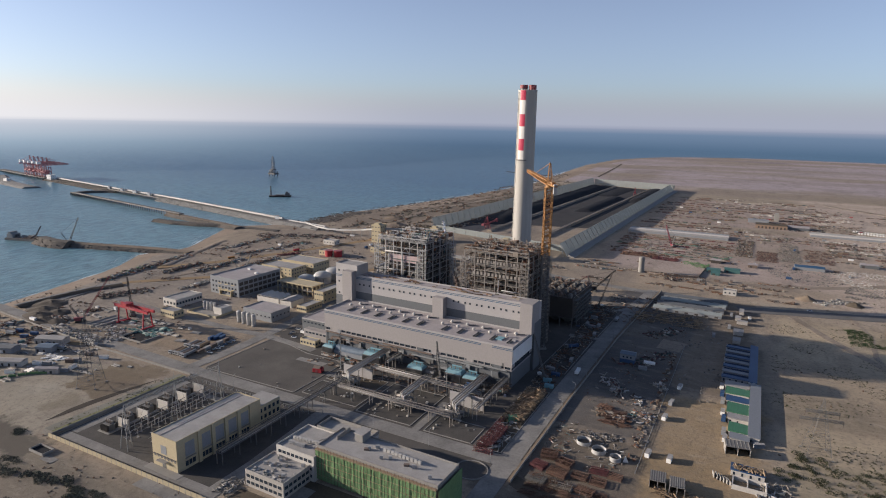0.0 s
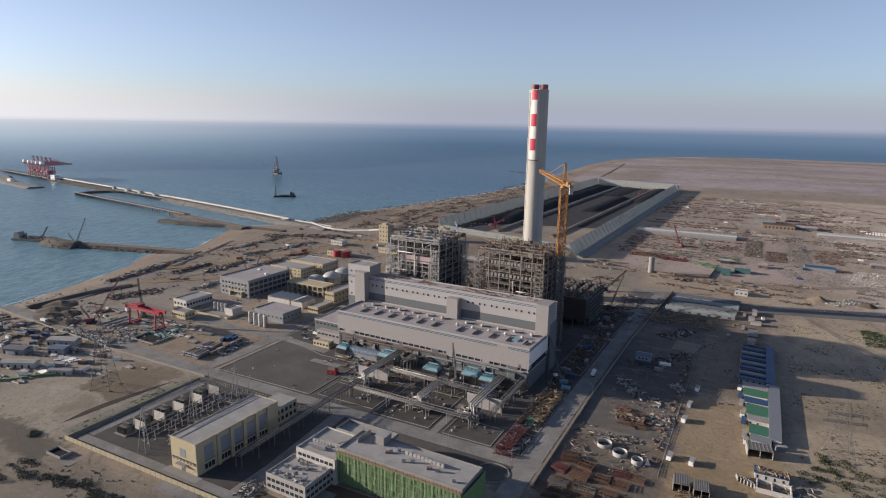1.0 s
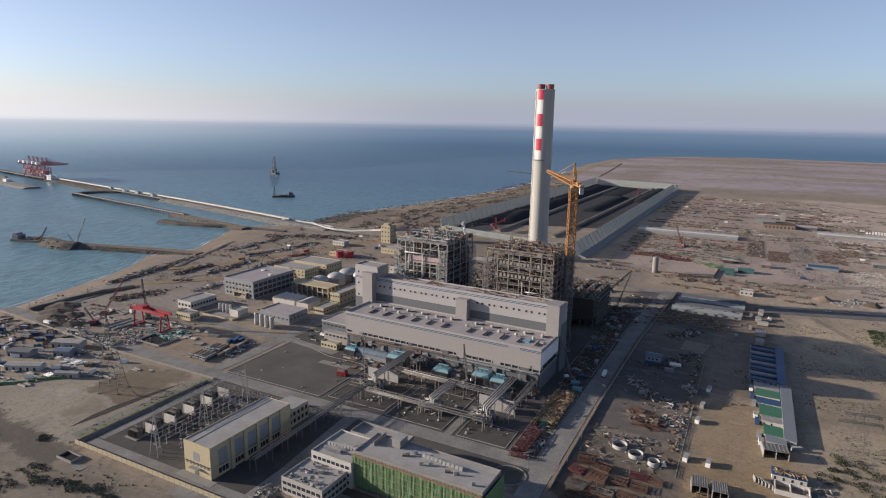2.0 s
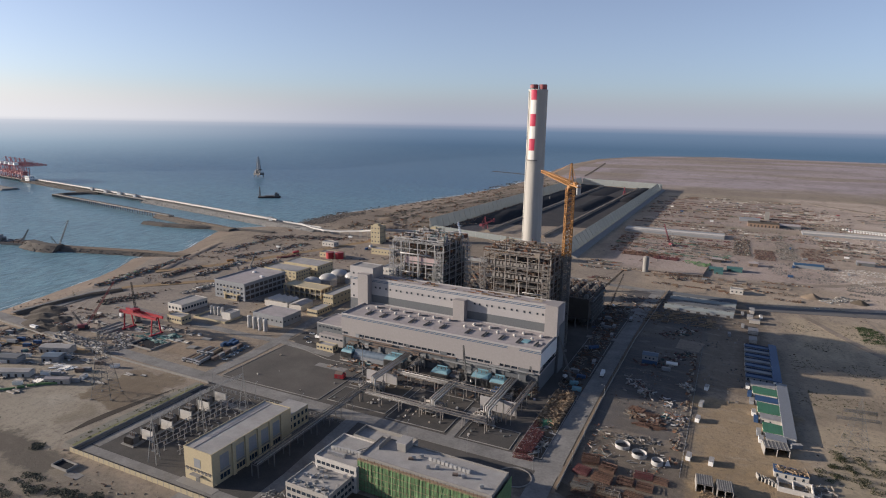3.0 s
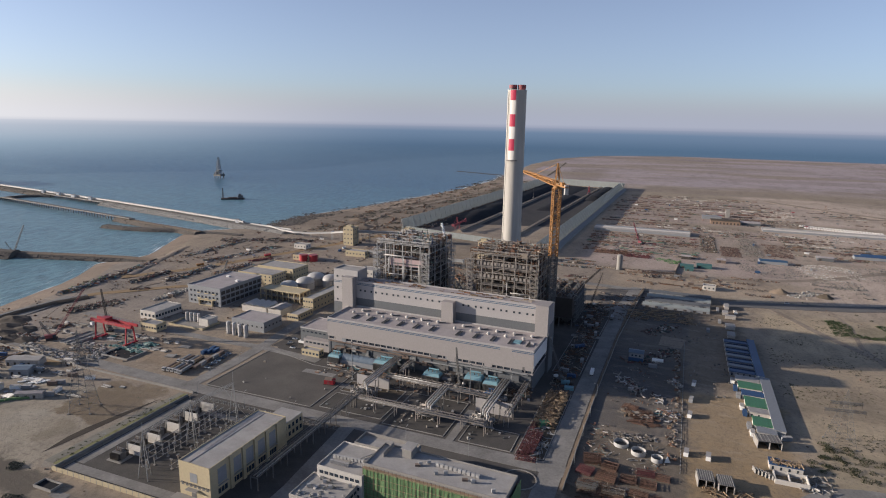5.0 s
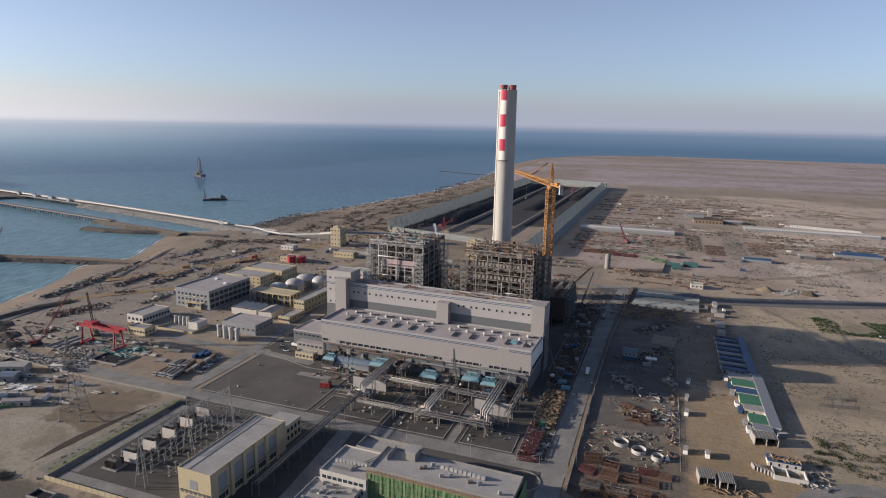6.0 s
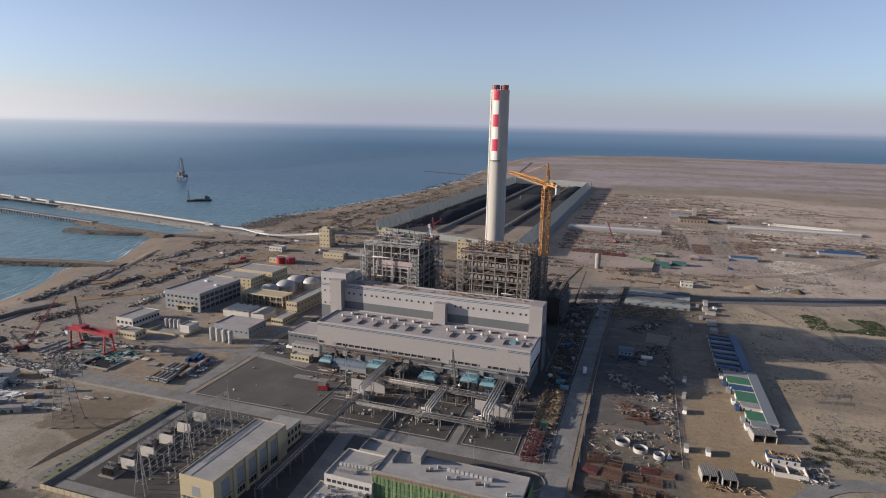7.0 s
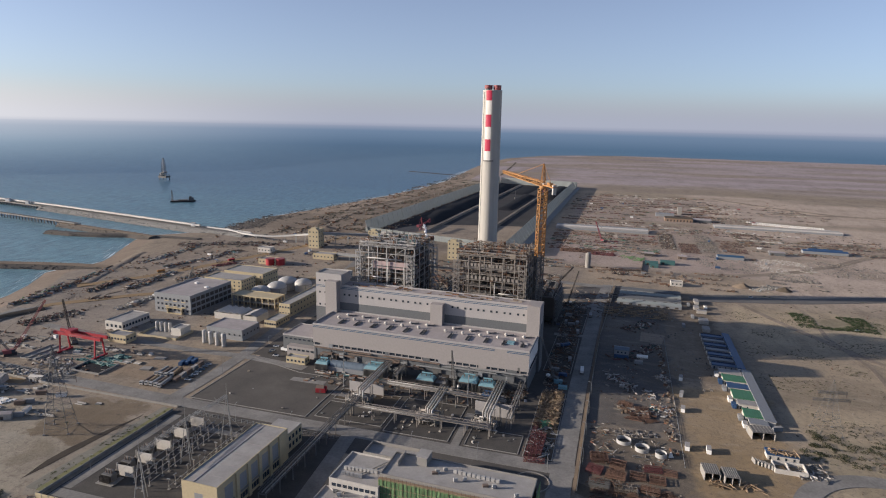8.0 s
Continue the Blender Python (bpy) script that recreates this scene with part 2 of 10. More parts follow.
def haze_material(sea):
    """Distance: the far sea sinking into haze, or the haze bank above it, both put in as glow; painted paler towards
    the sun.
    """
    m = water_material() if sea else bpy.data.materials.new("haze_bank")
    m.name = "far_sea" if sea else "haze_bank"
    m.use_nodes = True
    nt = m.node_tree
    n, l = nt.nodes, nt.links
    geo = n.new("ShaderNodeNewGeometry")
    sep = n.new("ShaderNodeSeparateXYZ")
    l.new(geo.outputs["Position"], sep.inputs[0])
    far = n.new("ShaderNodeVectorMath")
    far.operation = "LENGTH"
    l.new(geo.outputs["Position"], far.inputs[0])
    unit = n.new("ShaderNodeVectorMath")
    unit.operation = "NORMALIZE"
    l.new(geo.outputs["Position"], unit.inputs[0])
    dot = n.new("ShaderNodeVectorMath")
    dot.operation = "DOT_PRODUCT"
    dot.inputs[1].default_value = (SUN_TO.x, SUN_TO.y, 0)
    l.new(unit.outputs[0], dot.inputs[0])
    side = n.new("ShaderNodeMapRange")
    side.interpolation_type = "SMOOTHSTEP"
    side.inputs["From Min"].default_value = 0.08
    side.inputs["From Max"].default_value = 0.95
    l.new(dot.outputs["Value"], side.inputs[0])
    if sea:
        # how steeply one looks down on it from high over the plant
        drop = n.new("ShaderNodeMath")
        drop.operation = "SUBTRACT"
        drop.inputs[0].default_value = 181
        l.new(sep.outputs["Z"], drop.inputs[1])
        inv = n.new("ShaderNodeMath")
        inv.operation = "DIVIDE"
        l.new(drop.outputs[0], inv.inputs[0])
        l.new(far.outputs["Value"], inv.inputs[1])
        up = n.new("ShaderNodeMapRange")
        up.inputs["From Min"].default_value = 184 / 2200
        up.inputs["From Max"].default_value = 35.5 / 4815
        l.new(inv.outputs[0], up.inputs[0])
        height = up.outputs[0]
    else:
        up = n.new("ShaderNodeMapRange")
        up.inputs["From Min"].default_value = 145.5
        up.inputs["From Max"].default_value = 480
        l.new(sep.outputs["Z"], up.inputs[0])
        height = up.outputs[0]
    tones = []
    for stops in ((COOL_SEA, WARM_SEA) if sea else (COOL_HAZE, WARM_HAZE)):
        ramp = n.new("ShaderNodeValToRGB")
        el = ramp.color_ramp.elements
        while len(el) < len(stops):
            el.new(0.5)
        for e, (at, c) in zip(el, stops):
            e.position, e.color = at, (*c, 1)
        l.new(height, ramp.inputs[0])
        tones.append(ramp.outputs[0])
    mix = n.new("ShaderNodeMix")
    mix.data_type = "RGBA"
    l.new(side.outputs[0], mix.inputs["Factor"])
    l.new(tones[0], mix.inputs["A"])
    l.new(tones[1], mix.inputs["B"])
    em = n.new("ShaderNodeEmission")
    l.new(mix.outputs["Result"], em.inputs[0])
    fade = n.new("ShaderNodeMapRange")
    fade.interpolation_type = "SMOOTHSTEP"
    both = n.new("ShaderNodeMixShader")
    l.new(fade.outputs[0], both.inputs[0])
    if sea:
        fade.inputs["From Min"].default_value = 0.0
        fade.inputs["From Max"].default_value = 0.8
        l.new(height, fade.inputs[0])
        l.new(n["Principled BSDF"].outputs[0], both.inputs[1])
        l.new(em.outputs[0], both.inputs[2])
    else:
        n.remove(n["Principled BSDF"])
        clear = n.new("ShaderNodeBsdfTransparent")
        fade.inputs["From Min"].default_value = 0.09
        fade.inputs["From Max"].default_value = 1.0
        l.new(height, fade.inputs[0])
        l.new(em.outputs[0], both.inputs[1])
        l.new(clear.outputs[0], both.inputs[2])
    l.new(both.outputs[0], n["Material Output"].inputs[0])
    return m


# glow colours of the painted haze: cool away from the sun, warm towards it
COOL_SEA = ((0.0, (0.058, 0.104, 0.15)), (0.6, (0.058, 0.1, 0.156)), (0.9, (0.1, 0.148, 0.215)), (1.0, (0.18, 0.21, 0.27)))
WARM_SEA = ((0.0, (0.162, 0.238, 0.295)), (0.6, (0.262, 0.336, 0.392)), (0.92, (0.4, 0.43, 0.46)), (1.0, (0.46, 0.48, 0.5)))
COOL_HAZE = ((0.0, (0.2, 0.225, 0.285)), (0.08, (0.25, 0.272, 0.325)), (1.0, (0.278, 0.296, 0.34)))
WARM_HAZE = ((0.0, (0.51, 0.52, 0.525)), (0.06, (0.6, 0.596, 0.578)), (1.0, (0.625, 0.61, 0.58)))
# plain and pale soils: far ground with blue haze mixed into the colour
GREY_SOIL, DARK_SOIL, OCHRE_SOIL, HAZY_PALE_SOIL, HAZY_PLAIN_SOIL = (0.262, 0.226, 0.195), (0.095, 0.08, 0.066), (0.29, 0.207, 0.118), (0.405, 0.32, 0.28), (0.375, 0.313, 0.325)
ZONES = [(-4000, 4000, 1800, 4600, 220, HAZY_PLAIN_SOIL, 0.9), (-700, -350, 170, 290, 25, GREY_SOIL, 0.85), (-520, -352, 150, 272, 14, (0.315, 0.275, 0.213), 0.9), (-440, -372, 180, 222, 12, (0.34, 0.298, 0.23), 0.7), (-412, -362, 222, 276, 4, (0.16, 0.12, 0.078), 0.9), (-396, -370, 194, 222, 8, (0.2, 0.165, 0.118), 0.7), (-426, -400, 200, 228, 8, (0.35, 0.315, 0.255), 0.7), (-360, -346, 184, 262, 4, (0.27, 0.25, 0.21), 0.75), (-460, -365, 300, 356, 8, (0.26, 0.188, 0.125), 0.9),
         # yard and lane: dark soil, deepened and blued for the plant's shade
         (-770, -430, 300, 560, 30, GREY_SOIL, 0.85), (-720, -420, 540, 830, 50, (0.26, 0.213, 0.178), 0.8), (-770, -430, 850, 1750, 30, (0.165, 0.128, 0.1), 0.92), (20, 700, 200, 660, 20, (0.43, 0.345, 0.235), 0.85), (-125, -30, 335, 690, 10, (0.07, 0.072, 0.078), 0.92), (-205, -105, 690, 1180, 25, (0.23, 0.19, 0.16), 0.75), (-40, 16, 422, 690, 8, (0.165, 0.13, 0.098), 0.9), (-125, -4, 240, 345, 14, (0.125, 0.104, 0.083), 0.92),
         # far laydown and plain zones also carry the haze's blue
         (-42, 24, 240, 425, 10, OCHRE_SOIL, 0.9), (-190, 330, 770, 1190, 40, HAZY_PALE_SOIL, 0.8), (-190, 280, 1200, 1640, 40, (0.37, 0.294, 0.26), 0.8), (-430, -230, 590, 880, 30, (0.175, 0.142, 0.112), 0.85),
         (-130, 330, 690, 780, 30, (0.38, 0.295, 0.215), 0.8), (60, 1500, 660, 1800, 60, (0.5, 0.4, 0.325), 0.8), (-430, -110, 60, 181, 14, (0.18, 0.155, 0.12), 0.85),
         (60, 900, 2250, 2420, 50, (0.26, 0.21, 0.2), 0.6), (300, 1200, 1950, 2080, 50, (0.22, 0.18, 0.16), 0.7), (-300, 500, 2800, 3050, 80, (0.27, 0.22, 0.2), 0.7), (-500, -300, 1900, 2600, 60, (0.22, 0.175, 0.15), 0.6), (100, 170, 595, 640, 12, (0.13, 0.125, 0.08), 0.6), (-650, 200, 3350, 3700, 120, (0.22, 0.18, 0.19), 0.7), (400, 1500, 2550, 2750, 70, (0.24, 0.195, 0.2), 0.65), (-250, 250, 1750, 1900, 60, (0.25, 0.2, 0.185), 0.7), (700, 1900, 3150, 3500, 110, (0.25, 0.2, 0.215), 0.6),
         (-480, -334, 160, 181, 6, (0.115, 0.1, 0.082), 0.85), (24, 110, 410, 470, 12, (0.17, 0.14, 0.1), 0.6), (26, 120, 300, 372, 14, (0.19, 0.165, 0.11), 0.5)]
# damp and oily ground that lies over the sand
TRAMPLED = [(-480, -334, 160, 181, 5, (0.105, 0.09, 0.073), 0.7), (-408, -368, 228, 272, 8, (0.13, 0.1, 0.07), 0.3)]
SAND = sand_material("dry_sand", (0.34, 0.275, 0.205), (0.26, 0.208, 0.155), (0.43, 0.365, 0.285), (0.11, 0.09, 0.073), ZONES, TRAMPLED)
BEACH = sand_material("beach_sand", (0.31, 0.242, 0.185), (0.25, 0.193, 0.145), (0.37, 0.3, 0.235), (0.16, 0.126, 0.1))
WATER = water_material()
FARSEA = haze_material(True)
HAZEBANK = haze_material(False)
FOAM = mat("foam", (0.72, 0.76, 0.78), (0.42, 0.5, 0.54), 0.6, scale=0.3)
CONCRETE = mat("concrete", (0.28, 0.265, 0.245), (0.17, 0.16, 0.146), 0.85, scale=0.15)
ROADC = mat("concrete_road", (0.272, 0.258, 0.24), (0.13, 0.123, 0.114), 0.9, scale=0.06, fine=0.7, amount=0.95)
KERB = mat("kerb_concrete", (0.28, 0.265, 0.245), (0.17, 0.16, 0.148), 0.85, scale=0.4)
GRAVEL = mat("dark_gravel", (0.058, 0.055, 0.052), (0.115, 0.105, 0.094), 0.95, scale=0.06, fine=1.4, amount=0.9, bump=0.4)
LANE = mat("grey_dusty_lane", (0.24, 0.226, 0.19), (0.17, 0.157, 0.127), 0.95, scale=0.12, fine=0.8, amount=0.9, bump=0.3)
DITCHEARTH = mat("wet_mud", (0.045, 0.038, 0.032), (0.085, 0.07, 0.055), 0.9, scale=0.1, fine=0.9, amount=0.9, bump=0.5)
DIRT = mat("trampled_dirt", (0.125, 0.1, 0.074), (0.07, 0.058, 0.046), 0.95, scale=0.05, fine=0.8, amount=0.9, bump=0.4)
GREYDIRT = mat("grey_dust", (0.112, 0.102, 0.092), (0.062, 0.058, 0.055), 0.95, scale=0.06, fine=0.9, amount=0.9, bump=0.3)
GRASS = mat("thin_grass", (0.17, 0.175, 0.085), (0.22, 0.2, 0.12), 0.95, scale=0.3, fine=1.5, amount=0.9, bump=0.3)
OCHRE = mat("ochre_earth", (0.3, 0.21, 0.12), (0.21, 0.15, 0.09), 0.95, scale=0.08, fine=0.7, amount=0.9, bump=0.3)
COAL = mat("coal", (0.018, 0.019, 0.023), (0.034, 0.034, 0.036), 0.9, scale=0.03, fine=0.6, bump=0.5)
ROCK = mat("armour_rock", (0.24, 0.23, 0.215), (0.135, 0.128, 0.12), 0.95, scale=0.2, pieces="island", spread=0.4)
DARKROCK = mat("dark_wet_rock", (0.115, 0.102, 0.09), (0.065, 0.058, 0.053), 0.9, scale=0.2, pieces="island", spread=0.45)
BROWNSAND = mat("brown_sand", (0.24, 0.185, 0.135), (0.155, 0.122, 0.094), 0.95, scale=0.06, fine=0.8, amount=0.9, bump=0.3)
CLAD = streaked("grey_cladding", (0.31, 0.285, 0.275), (0.25, 0.228, 0.215))
CLADW = streaked("white_cladding", (0.37, 0.35, 0.342), (0.3, 0.282, 0.272))
CLADD = streaked("slate_cladding", (0.12, 0.127, 0.135), (0.085, 0.09, 0.094))
ROOFG = mat("roof_membrane", (0.37, 0.335, 0.328), (0.27, 0.243, 0.238), 0.85, scale=0.12, amount=0.9)
ROOFP = mat("pale_roof", (0.36, 0.343, 0.325), (0.24, 0.226, 0.213), 0.8, scale=0.15, amount=0.9)
BLUEP = mat("blue_paint", (0.03, 0.085, 0.16), (0.025, 0.06, 0.11), 0.5, scale=0.5)
BLUES = streaked("blue_sheet", (0.03, 0.075, 0.17), (0.03, 0.06, 0.11), (1, 0.1, 1), 1.0, 0.5)
GREENS = streaked("green_sheet", (0.06, 0.19, 0.1), (0.05, 0.12, 0.07), (1, 0.1, 1), 1.0, 0.6)
YELLOWB = streaked("cream_render", (0.45, 0.375, 0.24), (0.34, 0.28, 0.185))
GRIME = streaked("grimy_white_render", (0.42, 0.39, 0.355), (0.22, 0.2, 0.18))
OFFW = streaked("white_render", (0.52, 0.49, 0.45), (0.36, 0.335, 0.3))
GREYR = streaked("grey_render", (0.24, 0.25, 0.265), (0.17, 0.175, 0.182))
GLASS = mat("window_glass", (0.03, 0.04, 0.055), (0.05, 0.06, 0.07), 0.12, scale=0.5, bump=0)
STEEL = mat("galvanised_steel", (0.27, 0.275, 0.275), (0.17, 0.17, 0.17), 0.6, 0.2, scale=0.4)
DSTEEL = mat("grey_painted_steel", (0.15, 0.147, 0.143), (0.085, 0.08, 0.075), 0.65, 0.2, scale=0.3)
PSTEEL = mat("pale_painted_steel", (0.285, 0.255, 0.225), (0.165, 0.145, 0.127), 0.6, 0.1, scale=0.3)
RUST = mat("rusty_steel", (0.145, 0.088, 0.067), (0.08, 0.056, 0.047), 0.9, scale=0.8, pieces="island", spread=0.45)
LSTEEL = mat("light_painted_steel", (0.41, 0.4, 0.385), (0.25, 0.238, 0.226), 0.6, 0.1, scale=0.3)
DARKM = mat("dark_casing", (0.055, 0.05, 0.047), (0.1, 0.085, 0.075), 0.8, scale=0.15)
BROWNM = mat("brown_ductwork", (0.17, 0.125, 0.1), (0.1, 0.08, 0.07), 0.7, scale=0.2)
PINKM = mat("pinkish_cladding", (0.42, 0.31, 0.3), (0.28, 0.22, 0.21), 0.7, scale=0.2)
SILVER = mat("aluminium_lagging", (0.32, 0.315, 0.305), (0.21, 0.205, 0.2), 0.5, 0.3, scale=0.6)
REDP = mat("red_paint", (0.36, 0.025, 0.035), (0.24, 0.025, 0.03), 0.5, scale=0.3)
PORTRED = mat("faded_red_paint", (0.27, 0.07, 0.075), (0.18, 0.06, 0.06), 0.6, scale=0.2)
WHITEP = mat("white_paint", (0.78, 0.77, 0.74), (0.6, 0.58, 0.55), 0.5, scale=0.3)
ORANGEP = mat("orange_paint", (0.345, 0.165, 0.05), (0.2, 0.105, 0.042), 0.55, scale=0.5)
CHIMC = streaked("chimney_concrete", (0.46, 0.435, 0.395), (0.33, 0.31, 0.28), (1, 1, 0.05), 0.5, 0.85)
NETG = mat("green_safety_net", (0.15, 0.25, 0.12), (0.085, 0.14, 0.07), 0.8, scale=0.35, fine=1.2, amount=0.9)
# red mixed paler for the haze over the distant unloaders
HAZERED = mat("sun_bleached_red_paint", (0.4, 0.16, 0.165), (0.3, 0.15, 0.15), 0.7, scale=0.1)
LOT = mat("worn_asphalt", (0.135, 0.122, 0.108), (0.066, 0.062, 0.059), 0.95, scale=0.03, fine=1.2, amount=0.9, bump=0.3)
STACKRED = mat("dusty_red_paint", (0.19, 0.035, 0.05), (0.12, 0.035, 0.042), 0.7, scale=0.2)
TIMBER = mat("raw_timber", (0.3, 0.22, 0.145), (0.17, 0.125, 0.085), 0.85, scale=0.5, pieces="island", spread=0.4)
DARKTEAL = mat("teal_sheet", (0.055, 0.14, 0.135), (0.04, 0.09, 0.09), 0.6, scale=0.5)
TEAL = mat("pale_blue_paint", (0.16, 0.31, 0.36), (0.1, 0.18, 0.21), 0.6, scale=0.5)
WINDF = streaked("windbreak_mesh", (0.275, 0.3, 0.292), (0.205, 0.224, 0.218), (1, 0.1, 1), 0.3, 0.8)


def porous(m, clear, glow, tint):
    """Woven mesh: part of the light passes straight through, part glows through the weave."""
    n, l = m.node_tree.nodes, m.node_tree.links
    thru = n.new("ShaderNodeBsdfTranslucent")
    thru.inputs["Color"].default_value = (*tint, 1)
    gaps = n.new("ShaderNodeBsdfTransparent")
    weave, net = n.new("ShaderNodeMixShader"), n.new("ShaderNodeMixShader")
    weave.inputs[0].default_value = glow
    net.inputs[0].default_value = clear
    l.new(n["Principled BSDF"].outputs[0], weave.inputs[1])
    l.new(thru.outputs[0], weave.inputs[2])
    l.new(weave.outputs[0], net.inputs[1])
    l.new(gaps.outputs[0], net.inputs[2])
    l.new(net.outputs[0], n["Material Output"].inputs[0])


WINDNET = streaked("woven_windbreak_net", (0.31, 0.335, 0.325), (0.235, 0.255, 0.25), (1, 0.1, 1), 0.3, 0.8)
porous(WINDNET, 0.34, 0.13, (0.42, 0.47, 0.47))
SCRUB = mat("dry_scrub", (0.075, 0.085, 0.045), (0.115, 0.1, 0.06), 0.95, scale=0.5, pieces="island", spread=0.5)
DARKSCRUB = mat("dark_scrub", (0.085, 0.088, 0.066), (0.115, 0.105, 0.08), 0.95, scale=0.5, pieces="island", spread=0.5)
STEAM = mat("steam", (0.8, 0.8, 0.82), (0.7, 0.7, 0.72), 1.0, scale=0.3, bump=0)
FARDUST = sand_material("pale_dust", (0.3, 0.245, 0.19), (0.22, 0.175, 0.135), (0.4, 0.34, 0.275), (0.12, 0.095, 0.075))
MIXED = mat("mixed_stores", (0.3, 0.3, 0.3), None, 0.8, 0.0, 0.4, 3.0, 0.6, 0.1, "island",
            [(0.3, 0.28, 0.26), (0.14, 0.1, 0.08), (0.24, 0.13, 0.08), (0.45, 0.42, 0.38), (0.07, 0.07, 0.075), (0.2, 0.21, 0.22), (0.09, 0.17, 0.18),
             (0.28, 0.21, 0.15), (0.46, 0.44, 0.41), (0.12, 0.11, 0.1), (0.09, 0.075, 0.065), (0.15, 0.12, 0.1), (0.1, 0.12, 0.17), (0.2, 0.1, 0.07), (0.17, 0.14, 0.11)])
BROWNSTORE = mat("rusty_stores", (0.3, 0.3, 0.3), None, 0.9, 0.0, 0.4, 3.0, 0.6, 0.1, "island",
                 [(0.16, 0.1, 0.07), (0.1, 0.07, 0.055), (0.2, 0.15, 0.11), (0.28, 0.24, 0.2), (0.22, 0.12, 0.08), (0.13, 0.12, 0.11), (0.36, 0.32, 0.27)])
RUBBLE = mat("grey_rubble", (0.3, 0.3, 0.3), None, 0.9, 0.0, 0.4, 3.0, 0.6, 0.1, "island",
             [(0.25, 0.232, 0.21), (0.17, 0.157, 0.145), (0.33, 0.305, 0.275), (0.11, 0.102, 0.095), (0.21, 0.19, 0.168)])
PALESTORE = mat("pale_stores", (0.3, 0.3, 0.3), None, 0.8, 0.0, 0.4, 3.0, 0.6, 0.1, "island",
                [(0.42, 0.4, 0.37), (0.3, 0.29, 0.27), (0.55, 0.53, 0.5), (0.22, 0.2, 0.18), (0.34, 0.3, 0.25), (0.16, 0.17, 0.17)])


# ---- mesh helpers ----
class Shape:
    def __init__(self):
        self.v, self.f = [], []

    def quadbox(self, corners):
        k = len(self.v)
        self.v += corners
        self.f += [(k, k + 3, k + 2, k + 1), (k + 4, k + 5, k + 6, k + 7), (k, k + 1, k + 5, k + 4), (k + 1, k + 2, k + 6, k + 5), (k + 2, k + 3, k + 7, k + 6), (k + 3, k, k + 4, k + 7)]
        return self

    def box(self, x0, x1, y0, y1, z0, z1):
        return self.quadbox([(x0, y0, z0), (x1, y0, z0), (x1, y1, z0), (x0, y1, z0), (x0, y0, z1), (x1, y0, z1), (x1, y1, z1), (x0, y1, z1)])

    def block(self, x, y, z, lx, ly, lz, turn=0.0, taper=1.0):
        c, s = math.cos(turn), math.sin(turn)
        out = []
        for k, h in ((1.0, z), (taper, z + lz)):
            for a, b in ((-1, -1), (1, -1), (1, 1), (-1, 1)):
                u, w = a * lx / 2 * k, b * ly / 2 * k
                out.append((x + c * u - s * w, y + s * u + c * w, h))
        return self.quadbox(out)

    def beam(self, p, q, w, h=None):
        h = h or w
        p, q = Vector(p), Vector(q)
        d = (q - p).normalized()
        side = d.cross(Vector((0, 0, 1)))
        side = Vector((1, 0, 0)) if side.length < 0.01 else side.normalized()
        up = side.cross(d)
        a, b = side * w / 2, up * h / 2
        return self.quadbox([tuple(r + s * a + t * b) for r in (p, q) for s, t in ((-1, -1), (1, -1), (1, 1), (-1, 1))])

    def tube(self, p, q, r, n=8, r2=None, cap=True):
        p, q = Vector(p), Vector(q)
        r2 = r if r2 is None else r2
        d = (q - p).normalized()
        side = d.cross(Vector((0, 0, 1)))
        side = Vector((1, 0, 0)) if side.length < 0.01 else side.normalized()
        up = side.cross(d)
        k = len(self.v)
        for c, rad in ((p, r), (q, r2)):
            for i in range(n):
                a = 2 * math.pi * i / n
                self.v.append(tuple(c + side * (rad * math.cos(a)) + up * (rad * math.sin(a))))
        for i in range(n):
            j = (i + 1) % n
            self.f.append((k + i, k + j, k + n + j, k + n + i))
        if cap:
            self.f += [tuple(k + n - 1 - i for i in range(n)), tuple(k + n + i for i in range(n))]
        return self

    def run(self, pts, r, n=6):
        for a, b in zip(pts, pts[1:]):
            self.tube(a, b, r, n)
        return self

    def dome(self, x, y, z, r, h, n=16, rings=5):
        k = len(self.v)
        for j in range(rings):
            a = math.pi / 2 * j / rings
            for i in range(n):
                t = 2 * math.pi * i / n
                self.v.append((x + r * math.cos(a) * math.cos(t), y + r * math.cos(a) * math.sin(t), z + h * math.sin(a)))
        self.v.append((x, y, z + h))
        for j in range(rings - 1):
            for i in range(n):
                m = (i + 1) % n
                self.f.append((k + j * n + i, k + j * n + m, k + j * n + n + m, k + j * n + n + i))
        top = k + rings * n
        for i in range(n):
            self.f.append((top - n + i, top - n + (i + 1) % n, top))
        return self

    def gable(self, x0, x1, y0, y1, z, h, along="x", over=0.3):
        """A thick pitched roof on eaves at z."""
        x0, x1, y0, y1 = x0 - over, x1 + over, y0 - over, y1 + over
        k = len(self.v)
        if along == "x":
            m = (y0 + y1) / 2
            pts = [(y0, z), (m, z + h), (y1, z), (y1, z - 0.3), (m, z + h - 0.3), (y0, z - 0.3)]
            self.v += [(x, a, b) for x in (x0, x1) for a, b in pts]
        else:
            m = (x0 + x1) / 2
            pts = [(x0, z), (m, z + h), (x1, z), (x1, z - 0.3), (m, z + h - 0.3), (x0, z - 0.3)]
            self.v += [(a, y, b) for y in (y0, y1) for a, b in pts]
        for i in range(6):
            j = (i + 1) % 6
            self.f.append((k + i, k + j, k + 6 + j, k + 6 + i))
        self.f += [(k, k + 1, k + 4, k + 5), (k + 1, k + 2, k + 3, k + 4), (k + 6, k + 11, k + 10, k + 7), (k + 7, k + 10, k + 9, k + 8)]
        return self

